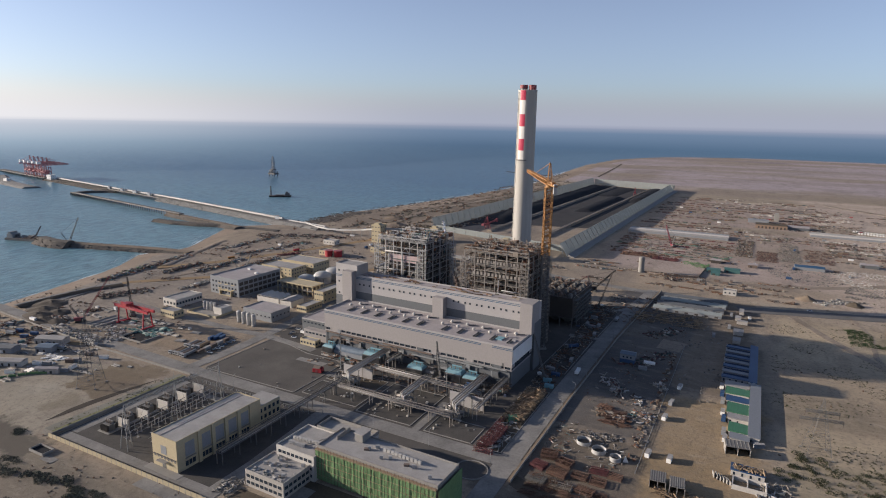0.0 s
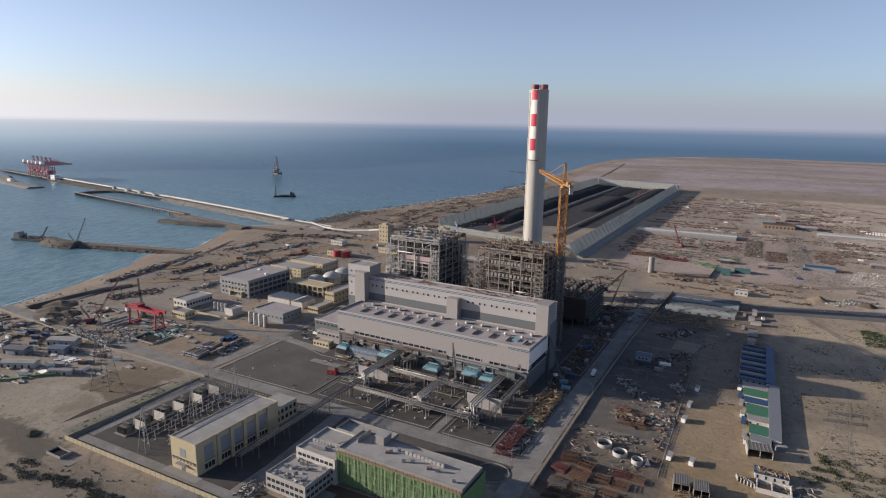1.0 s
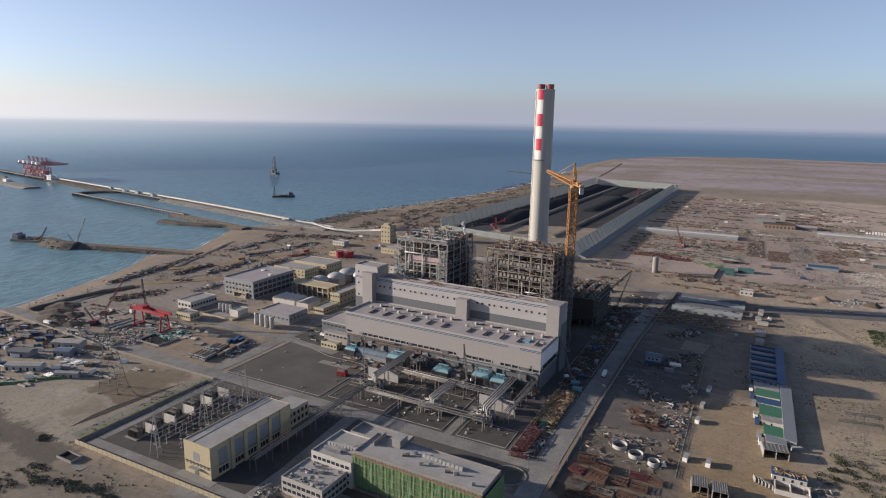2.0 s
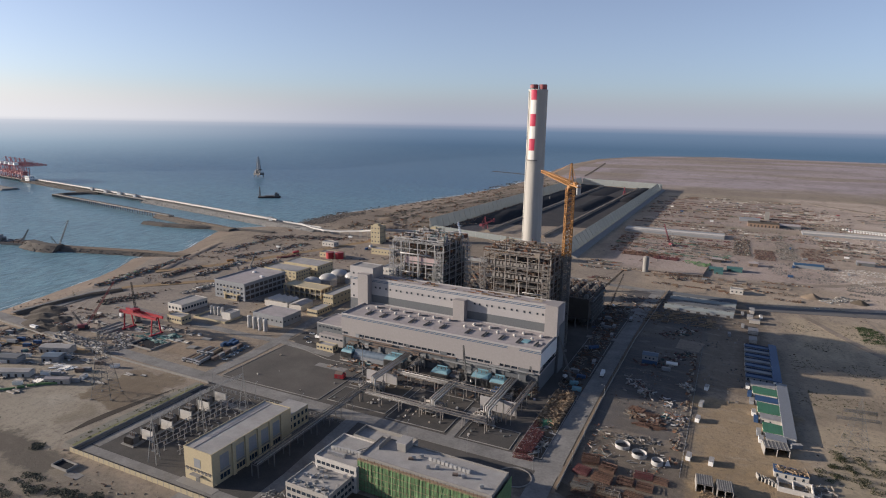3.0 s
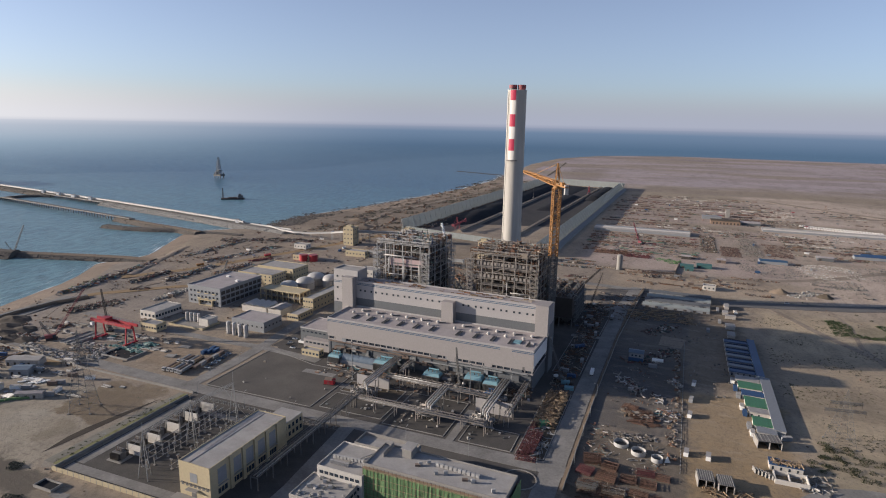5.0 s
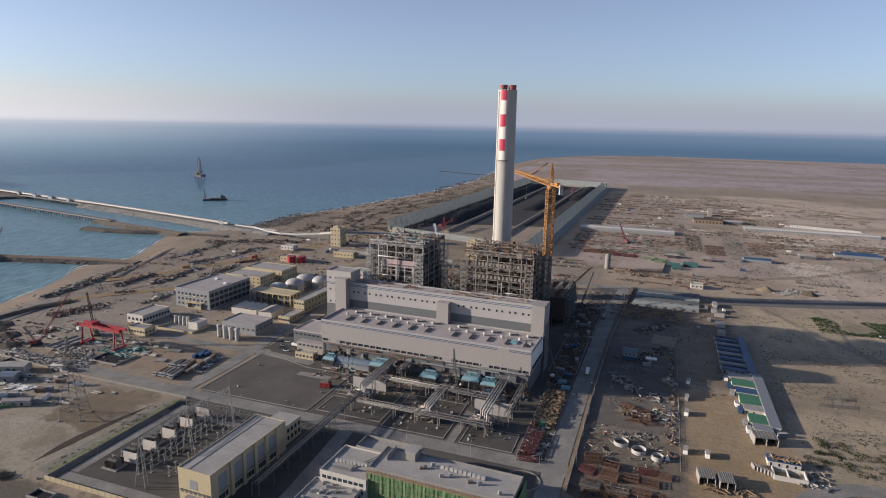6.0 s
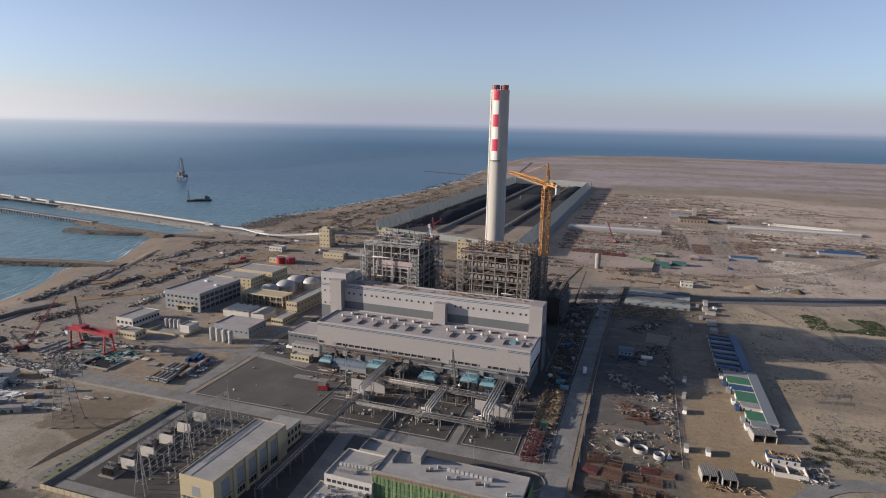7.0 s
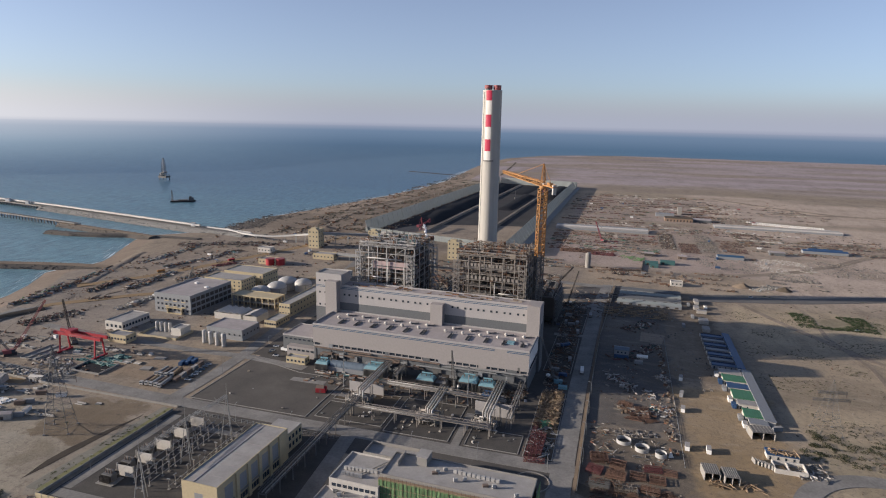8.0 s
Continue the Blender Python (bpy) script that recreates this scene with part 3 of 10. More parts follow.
    def lattice(self, p, q, w, bays, chord=0.25, web=0.14, w2=None):
        """A four-chord lattice from p to q."""
        p, q = Vector(p), Vector(q)
        w2 = w if w2 is None else w2
        d = (q - p).normalized()
        side = d.cross(Vector((0, 0, 1)))
        side = Vector((1, 0, 0)) if side.length < 0.05 else side.normalized()
        up = side.cross(d)
        rings = []
        for i in range(bays + 1):
            t = i / bays
            c, hw = p.lerp(q, t), (w + (w2 - w) * t) / 2
            rings.append([c + side * (a * hw) + up * (b * hw) for a, b in ((-1, -1), (1, -1), (1, 1), (-1, 1))])
        for k in range(4):
            self.beam(rings[0][k], rings[-1][k], chord)
        for i in range(bays):
            for k in range(4):
                m = (k + 1) % 4
                self.beam(rings[i + 1][k], rings[i + 1][m], web)
                if (i + k) % 2:
                    self.beam(rings[i][k], rings[i + 1][m], web)
                else:
                    self.beam(rings[i][m], rings[i + 1][k], web)
        return self

    def mesh(self, name, material, smooth=False):
        me = bpy.data.meshes.new(name)
        me.from_pydata([tuple(p) for p in self.v], [], self.f)
        me.materials.append(material)
        me.update()
        if smooth:
            me.shade_smooth()
        return me


def part(name, shape, material, parent, label="", smooth=False):
    ob = new(name, shape.mesh(name, material, smooth) if isinstance(shape, Shape) else shape)
    ob.parent = parent
    if label:
        tagged(ob, label)
    return ob


def thing(name, label, category, group="", at=(0, 0, 0), turn=0.0):
    ob = new(name)
    ob.empty_display_size = 1
    ob.matrix_basis = pose(*at, 0, 0, turn)
    return tagged(ob, label, category, group)


# the plant's grid stands a little askew to the axes
PLANT = Matrix.Translation((-213, 390, 0)) @ pose(0, 0, 0, 0, 0, -1.6) @ Matrix.Translation((213, -390, 0))


def on_grid(ob):
    ob.matrix_basis = PLANT @ ob.matrix_basis
    return ob


def askew(ob, x, y, turn=-1.6):
    """Turn a thing about an upright axis through x, y."""
    ob.matrix_basis = Matrix.Translation((x, y, 0)) @ pose(0, 0, 0, 0, 0, turn) @ Matrix.Translation((-x, -y, 0)) @ ob.matrix_basis
    return ob


def solo(name, shape, material, label, category, group="", kind="", smooth=False):
    return tagged(new(name, shape.mesh(name, material, smooth)), label, category, group, kind)


def structure(name, shape, material, label, category, smooth=False):
    return solo(name, shape, material, label, category, kind="structure", smooth=smooth)


def piece(name, me, parent, x=0, y=0, z=0, turn=0.0):
    """An object of its own on a shared mesh."""
    ob = new(name, me)
    ob.parent = parent
    ob.matrix_basis = pose(x, y, z, 0, 0, turn)
    return ob


# ---- ground, sea, roads ----
SHORE_Y = [-4600, -600, 306, 337, 372, 402, 435, 472, 520, 548, 570, 591, 636, 681, 727, 757, 800, 870, 958, 1027, 1116, 1233, 1449, 1596, 1902, 2292, 2774, 3281, 3650, 3790, 3950, 3990, 4010]
SHORE_X = [-1300, -640, -644, -653, -663, -672, -681, -697, -729, -727, -716, -715, -738, -763, -787, -788, -745, -712, -726, -718, -694, -674, -641, -622, -623, -662, -698, -679, -550, -430, -100, 150, 4400]


def shore(y):
    wob = noise.noise((y * 0.013, 3.1, 0)) * (9 if y > 800 else 2) + noise.noise((y * 0.05, 7.7, 0)) * 2
    return float(np.interp(y, SHORE_Y, SHORE_X)) + wob


def dune(x, y):
    """Slight relief outside the built ground."""
    far = min(1.0, max(0.0, (x - 70) / 120)) if y > 250 else 0.0
    west = min(1.0, max(0.0, (-520 - x) / 80)) * 0.8
    plain = min(1.0, max(0.0, (y - 1750) / 300))
    near = min(1.0, max(0.0, (165 - y) / 40))
    k = max(far, west, plain, near)
    return k * (noise.noise((x * 0.02, y * 0.02, 1)) * 0.9 + noise.noise((x * 0.006, y * 0.006, 5)) * 1.2)


def build_ground():
    ys = list(range(-4600, -200, 400)) + list(range(-200, 120, 40)) + list(range(120, 1000, 10)) + list(range(1000, 2000, 25)) + list(range(2000, 3900, 60)) + [3900, 3930, 3960, 3980, 3995, 4010]
    offs = [-90, -30, -4, 12, 28, 46, 70] + list(range(90, 900, 14)) + list(range(900, 1600, 40)) + [1700, 1900, 2200, 2600, 3200, 4200, 5400]
    drop = {-90: -9.0, -30: -5.0, -4: -3.2, 12: -2.0, 28: -0.9, 46: -0.15}
    v, f, mats = [], [], []
    w = len(offs)
    for j, y in enumerate(ys):
        sx = shore(y)
        for i, o in enumerate(offs):
            x = min(sx + o, 4700 + o * 0.01)
            z = drop.get(o, 0.0) + (dune(x, y) if o >= 46 else 0.0)
            if y > 3950:
                z -= (y - 3950) * 0.09
            v.append((x, y, z))
    for j in range(len(ys) - 1):
        for i in range(w - 1):
            k = j * w + i
            f.append((k, k + 1, k + w + 1, k + w))
            beach = i < 4 if ys[j] < 830 else 2 <= i < 6 and ys[j] > 1040
            mats.append(1 if beach else 0)
    me = bpy.data.meshes.new("ground")
    me.from_pydata(v, [], f)
    for m in (SAND, BEACH):
        me.materials.append(m)
    me.polygons.foreach_set("material_index", mats)
    me.shade_smooth()
    tagged(new("ground", me), "sandy desert ground with tracks, running down to a beach", "ground", kind="structure")


build_ground()

def disc(rings, n=120):
    """Flat or rising rings about the plant: (radius, height) from the inside out."""
    d = Shape()
    d.v = [(r * math.cos(2 * math.pi * i / n), r * math.sin(2 * math.pi * i / n), z) for r, z in rings for i in range(n)]
    d.f = [(k * n + i, k * n + n + i, k * n + n + (i + 1) % n, k * n + (i + 1) % n) for k in range(len(rings) - 1) for i in range(n)]
    return d


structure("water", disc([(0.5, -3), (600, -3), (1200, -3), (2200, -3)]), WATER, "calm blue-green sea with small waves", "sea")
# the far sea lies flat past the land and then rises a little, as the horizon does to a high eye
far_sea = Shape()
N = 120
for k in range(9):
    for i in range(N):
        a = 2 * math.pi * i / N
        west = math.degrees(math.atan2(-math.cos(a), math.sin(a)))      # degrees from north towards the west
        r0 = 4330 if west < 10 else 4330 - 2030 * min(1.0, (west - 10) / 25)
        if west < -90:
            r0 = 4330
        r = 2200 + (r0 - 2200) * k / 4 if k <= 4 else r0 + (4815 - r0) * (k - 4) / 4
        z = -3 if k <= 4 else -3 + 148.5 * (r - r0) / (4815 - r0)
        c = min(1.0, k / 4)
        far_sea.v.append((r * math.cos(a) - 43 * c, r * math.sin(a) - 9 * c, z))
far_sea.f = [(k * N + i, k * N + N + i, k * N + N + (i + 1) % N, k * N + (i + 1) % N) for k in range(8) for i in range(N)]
structure("backdrop_1", far_sea, FARSEA, "distant sea sinking into haze put in as glow", "sea", smooth=True)
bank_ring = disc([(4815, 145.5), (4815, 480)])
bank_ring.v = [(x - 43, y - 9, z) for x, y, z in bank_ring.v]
structure("backdrop_2", bank_ring, HAZEBANK, "pale haze backdrop glowing above the horizon", "haze")


def foam_line(offset, y0, y1, wide, seed, cut):
    s = Shape()
    y = y0
    while y < y1:
        n = noise.noise((y * 0.03, seed, 0))
        if n > cut:
            w = wide * (0.3 + n) * (1 + max(0, y - 760) / 450)
            xa, xb = shore(y) + offset + 5 * noise.noise((y * 0.02, seed, 4)), shore(y + 7) + offset + 5 * noise.noise(((y + 7) * 0.02, seed, 4))
            k = len(s.v)
            s.v += [(xa - w, y, -2.95), (xa + w, y, -2.88), (xb + w, y + 7, -2.88), (xb - w, y + 7, -2.95)]
            s.f.append((k, k + 1, k + 2, k + 3))
        y += 7
    return s


for off, w, sd, cut in ((-2, 1.7, 1.3, -0.5), (-9, 0.7, 5.1, -0.25), (-19, 0.5, 8.4, -0.1)):
    solo("surf", foam_line(off, 250, 2300, w, sd, cut), FOAM, "thin white line of surf along the beach", "surf", kind="stuff")


def slab(name, pts, z, material, label, category="road", thick=0.4, kerb=False):
    """A flat paved or surfaced area with straight edges, corners in order."""
    s = Shape()
    n = len(pts)
    s.v = [(x, y, z) for x, y in pts] + [(x, y, z - thick) for x, y in pts]
    s.f = [tuple(range(n))] + [(i, n + i, n + (i + 1) % n, (i + 1) % n) for i in range(n)]
    ob = structure(name, s, material, label, category)
    if kerb:
        k = Shape()
        for (x0, y0), (x1, y1) in zip(pts, pts[1:] + pts[:1]):
            k.beam((x0, y0, z + 0.02), (x1, y1, z + 0.02), 0.5, 0.35)
        part("kerb", k, KERB, ob, "pale concrete kerb")
    return ob


def strip(name, line, width, z, material, label, drape=False):
    """A road of constant width along a line; draped, it follows the relief of the desert."""
    s = Shape()
    if drape:
        fine = []
        for (xa, ya), (xb, yb) in zip(line, line[1:]):
            n = max(1, int(math.hypot(xb - xa, yb - ya) / 7))
            fine += [(xa + (xb - xa) * i / n, ya + (yb - ya) * i / n) for i in range(n)]
        line = fine + [line[-1]]
    for i, (x, y) in enumerate(line):
        a, b = Vector(line[max(i - 1, 0)]), Vector(line[min(i + 1, len(line) - 1)])
        d = (b - a).normalized()
        nx, ny = -d.y * width / 2, d.x * width / 2
        zl, zr = (z + dune(x + nx, y + ny), z + dune(x - nx, y - ny)) if drape else (z, z)
        s.v += [(x + nx, y + ny, zl), (x - nx, y - ny, zr), (x + nx, y + ny, zl - 0.6), (x - nx, y - ny, zr - 0.6)]
    for i in range(len(line) - 1):
        k = i * 4
        s.f += [(k, k + 1, k + 5, k + 4), (k, k + 4, k + 6, k + 2), (k + 1, k + 3, k + 7, k + 5)]
    s.f += [(0, 2, 3, 1), (len(s.v) - 4, len(s.v) - 3, len(s.v) - 1, len(s.v) - 2)]
    return structure(name, s, material, label, "road")


# the plant's built ground
slab("pavement_1", [(-345, 262), (-108, 262), (-108, 372), (-345, 372)], 0.05, GREYDIRT, "dusty grey made ground in front of the turbine hall", "yard")
slab("pavement_2", [(-352, 372), (-108, 372), (-108, 600), (-352, 600)], 0.055, GREYDIRT, "dusty grey made ground round the boilers", "yard")
strip("road_1", [(-104.5, 236), (-104.5, 300), (-104, 390), (-101.5, 510), (-98, 610), (-90.5, 690)], 12, 0.16, ROADC, "pale concrete perimeter road")
strip("road_2", [(-640, 300), (-480, 291), (-356, 286), (-260, 285), (-98, 283)], 11, 0.165, ROADC, "pale concrete road along the front of the plant")
strip("road_3", [(-357, 286), (-356, 330), (-358, 372), (-366, 430), (-380, 520), (-410, 700)], 10, 0.17, ROADC, "concrete road beside the turbine hall")
strip("road_4", [(-560, 372), (-470, 366), (-396, 364), (-352, 366), (-300, 360)], 8, 0.175, ROADC, "concrete road to the water treatment plant")
strip("road_5", [(-222, 150), (-222, 215), (-228, 286)], 9, 0.18, ROADC, "concrete road between the office and the switchgear house")
strip("road_6", [(-166, 288), (-166, 330)], 5, 0.18, ROADC, "narrow concrete path")
strip("road_19", [(-99, 604), (-118, 590), (-142, 572)], 8, 0.15, ROADC, "concrete branch road behind the boilers")
strip("road_20", [(-103, 502), (-132, 500)], 6, 0.15, ROADC, "concrete path between storage plots")
slab("pavement_26", [(-131, 414), (-111, 414), (-110, 494), (-129, 494)], 0.13, GREYDIRT, "dusty storage plot with a kerb", "yard", kerb=True)
slab("pavement_27", [(-129, 508), (-109, 508), (-107, 566), (-127, 566)], 0.13, GREYDIRT, "dusty storage plot with a kerb", "yard", kerb=True)
# dark band painted along the chimney's shadow, at the chimney's width
strip("road_7", [(-4, 662), (3, 663.5), (109, 692), (198, 731), (500, 862)], 20, 0.3, mat("grey_asphalt", (0.16, 0.152, 0.146), (0.11, 0.106, 0.103), 0.95, scale=0.05, fine=1.0, amount=0.9, bump=0.2), "dark grey band laid where the chimney's shadow falls", True)
strip("road_25", [(-245, 702), (-153, 686), (-92, 679)], 12, 0.17, ROADC, "pale concrete road behind the boilers")
strip("road_8", [(-98, 270), (-80, 262), (-60, 262)], 9, 0.12, DIRT, "dirt track")
for i, (pts, m, lab) in enumerate([
        ([(-347, 293), (-263, 293), (-263, 352), (-300, 352), (-347, 366)], LOT, "dark asphalt lot with a low kerb"),
        ([(-258, 296), (-214, 296), (-214, 318), (-258, 318)], GRAVEL, "dark gravel plot with a kerb"),
        ([(-211, 292), (-171, 292), (-171, 315), (-211, 315)], GRAVEL, "dark gravel plot with a kerb"),
        ([(-161, 291), (-130, 291), (-130, 312), (-161, 312)], GRAVEL, "dark gravel plot with a kerb"),
        ([(-211, 320), (-171, 320), (-171, 338), (-211, 338)], GRAVEL, "dark gravel plot with a kerb"),
        ([(-258, 322), (-216, 322), (-216, 338), (-258, 338)], DIRT, "bare earth plot with a kerb"),
        ([(-127, 290), (-111, 290), (-111, 378), (-127, 378)], DIRT, "earth storage plot with a kerb")]):
    slab("pavement_%d" % (i + 3), pts, 0.13, m, lab, "yard", kerb=True)
# switchyard
slab("pavement_10", [(-342, 182), (-226, 182), (-226, 272), (-342, 272)], 0.12, GRAVEL, "dark gravel floor of the switchyard", "yard")
slab("pavement_11", [(-341, 183), (-226, 183), (-226, 189), (-341, 189)], 0.17, ROADC, "pale concrete lane along the switchyard wall", "road")
slab("pavement_12", [(-341, 190), (-335, 190), (-335, 270), (-341, 270)], 0.17, ROADC, "pale concrete lane along the switchyard fence", "road")
slab("pavement_13", [(-330, 258), (-268, 258), (-268, 263), (-330, 263)], 0.17, ROADC, "concrete lane across the switchyard", "road")
slab("pavement_14", [(-268, 189), (-262, 189), (-262, 200), (-268, 200)], 0.2, ROADC, "concrete apron at the switchgear house", "road")
slab("pavement_15", [(-262, 172), (-226, 172), (-226, 181), (-262, 181)], 0.06, ROADC, "concrete apron", "road")
strip("road_9", [(1200, 1560), (500, 1480), (250, 1440), (0, 1500), (-150, 1600)], 14, 0.12, FARDUST, "pale sandy track over the plain")
strip("road_10", [(-40, 762), (26, 780), (87, 806), (139, 842), (200, 900), (288, 1009), (420, 1100)], 11, 0.2, FARDUST, "winding pale dirt track", True)
strip("road_26", [(40, 668), (56, 634), (72, 600), (90, 568), (118, 520), (160, 460)], 7, 0.14, FARDUST, "faint wheel track over the desert", True)
strip("road_27", [(96, 680), (104, 630), (100, 570), (112, 500), (108, 420), (130, 340)], 4, 0.14, FARDUST, "faint wheel track over the desert", True)
strip("road_11", [(-640, 480), (-600, 540), (-560, 640), (-520, 760), (-480, 900)], 12, 0.14, OCHRE, "pale sandy haul road")
strip("road_12", [(-622, 372), (-606, 420), (-560, 470), (-450, 560), (-400, 620)], 10, 0.16, OCHRE, "pale sandy haul road")
# round basin rim near the track
rim = Shape()
for r0, r1, z0 in ((42, 53, 0.3),):
    for i in range(48):
        a, b = 2 * math.pi * i / 48, 2 * math.pi * (i + 1) / 48
        p = [(58 + r * math.cos(t), 275 + r * math.sin(t)) for r, t in ((r0, a), (r1, a), (r1, b), (r0, b))]
        rim.quadbox([(x, y, -0.3) for x, y in p] + [(x, y, z0) for x, y in p])
structure("pavement_16", rim, ROADC, "pale concrete ring road", "road")
strip("road_13", [(-354, 184), (-353, 230), (-351, 276)], 6, 0.06, LANE, "pale dusty lane outside the switchyard wall")
strip("road_15", [(146, 1690), (190, 1632), (235, 1580), (330, 1490), (700, 1330)], 16, 0.3, FARDUST, "pale sandy road over the far plain", True)
strip("road_21", [(-190, 1572), (-96, 1571), (12, 1552), (130, 1530)], 15, 0.15, FARDUST, "pale lane across the laydown ground")
strip("road_22", [(-186, 1275), (-108, 1279), (-20, 1272)], 12, 0.15, FARDUST, "pale lane across the laydown ground")
strip("road_23", [(-496, 2128), (-530, 2500), (-572, 2900)], 8, 0.4, DIRT, "dark straight track over the far plain", True)
strip("road_24", [(-560, 880), (-585, 960), (-596, 1080), (-578, 1220), (-560, 1380), (-540, 1500)], 14, 0.3, FARDUST, "pale track behind the beach")
slab("road_17", [(-365.5, 189), (-363.6, 200), (-361.6, 222), (-359.4, 248), (-358, 264), (-360, 256), (-364.6, 238), (-368, 218), (-368.4, 206)], 0.07, DITCHEARTH, "flat dark wedge for the ditch beside the field", "ditch")
strip("road_18", [(-348.2, 184), (-348.2, 276)], 4.0, 0.09, GRASS, "thin strip of grass along the wall")
strip("road_14", [(-640, 235), (-520, 268), (-470, 278)], 8, 0.13, OCHRE, "sandy lane through the storage ground")


def bank(pts, w, h, material, label):
    """A low earth bank along a line."""
    s = Shape()
    for i, (x, y) in enumerate(pts):
        a, b = Vector(pts[max(i - 1, 0)]), Vector(pts[min(i + 1, len(pts) - 1)])
        d = (b - a).normalized()
        for off, z in ((-w / 2, -0.1), (-w * 0.18, h), (w * 0.18, h * 0.9), (w / 2, -0.1)):
            k = 1 + 0.25 * noise.noise((x * 0.1, y * 0.1, off))
            s.v.append((x - d.y * off * k, y + d.x * off * k, z * k))
    for i in range(len(pts) - 1):
        for k in range(3):
            j = i * 4 + k
            s.f.append((j, j + 4, j + 5, j + 1))
    solo("earth_bank", s, material, label, "earth bank", "earth banks", smooth=True)


def line_points(x0, y0, x1, y1, n):
    return [(x0 + (x1 - x0) * i / n + 2 * noise.noise((i * 0.4, x0, 1)), y0 + (y1 - y0) * i / n + 2 * noise.noise((i * 0.4, y0, 2))) for i in range(n + 1)]


bank(line_points(-640, 490, -700, 640, 14), 14, 1.2, SAND, "dark earth bank along the haul road")
bank([(-616, 306), (-617, 326), (-617, 346), (-616, 364), (-615, 381), (-604, 408)], 15, 1.7, DIRT, "dark earth bank carrying a pale lane")
strip("road_28", [(-617.5, 306), (-618.5, 346), (-616.5, 381), (-605.5, 409)], 4, 2.0, ROADC, "pale concrete lane on the earth bank behind the beach")


# ---- power block ----
def windows(parent, me_pane, me_frame, spots, turn=0.0):
    for x, y, z in spots:
        w = piece("window", me_frame, parent, x, y, z, turn)
        piece("pane", me_pane, w)


def window_meshes(w, h, frame_mat):
    """Frame and pane of a window in a wall that faces -y, origin at its centre."""
    fr, b = Shape(), 0.14
    for x0, x1, z0, z1 in ((-w / 2 - b, w / 2 + b, h / 2, h / 2 + b), (-w / 2 - b, w / 2 + b, -h / 2 - b, -h / 2), (-w / 2 - b, -w / 2, -h / 2, h / 2), (w / 2, w / 2 + b, -h / 2, h / 2)):
        fr.box(x0, x1, -0.12, 0.1, z0, z1)
    return Shape().box(-w / 2, w / 2, -0.05, 0.08, -h / 2, h / 2).mesh("pane", GLASS), fr.mesh("window", frame_mat)


def parapet(x0, x1, y0, y1, z0, z1, t=0.5):
    s = Shape()
    s.box(x0, x1, y0, y0 + t, z0, z1)
    s.box(x0, x1, y1 - t, y1, z0, z1)
    s.box(x0, x0 + t, y0 + t, y1 - t, z0, z1)
    s.box(x1 - t, x1, y0 + t, y1 - t, z0, z1)
    return s


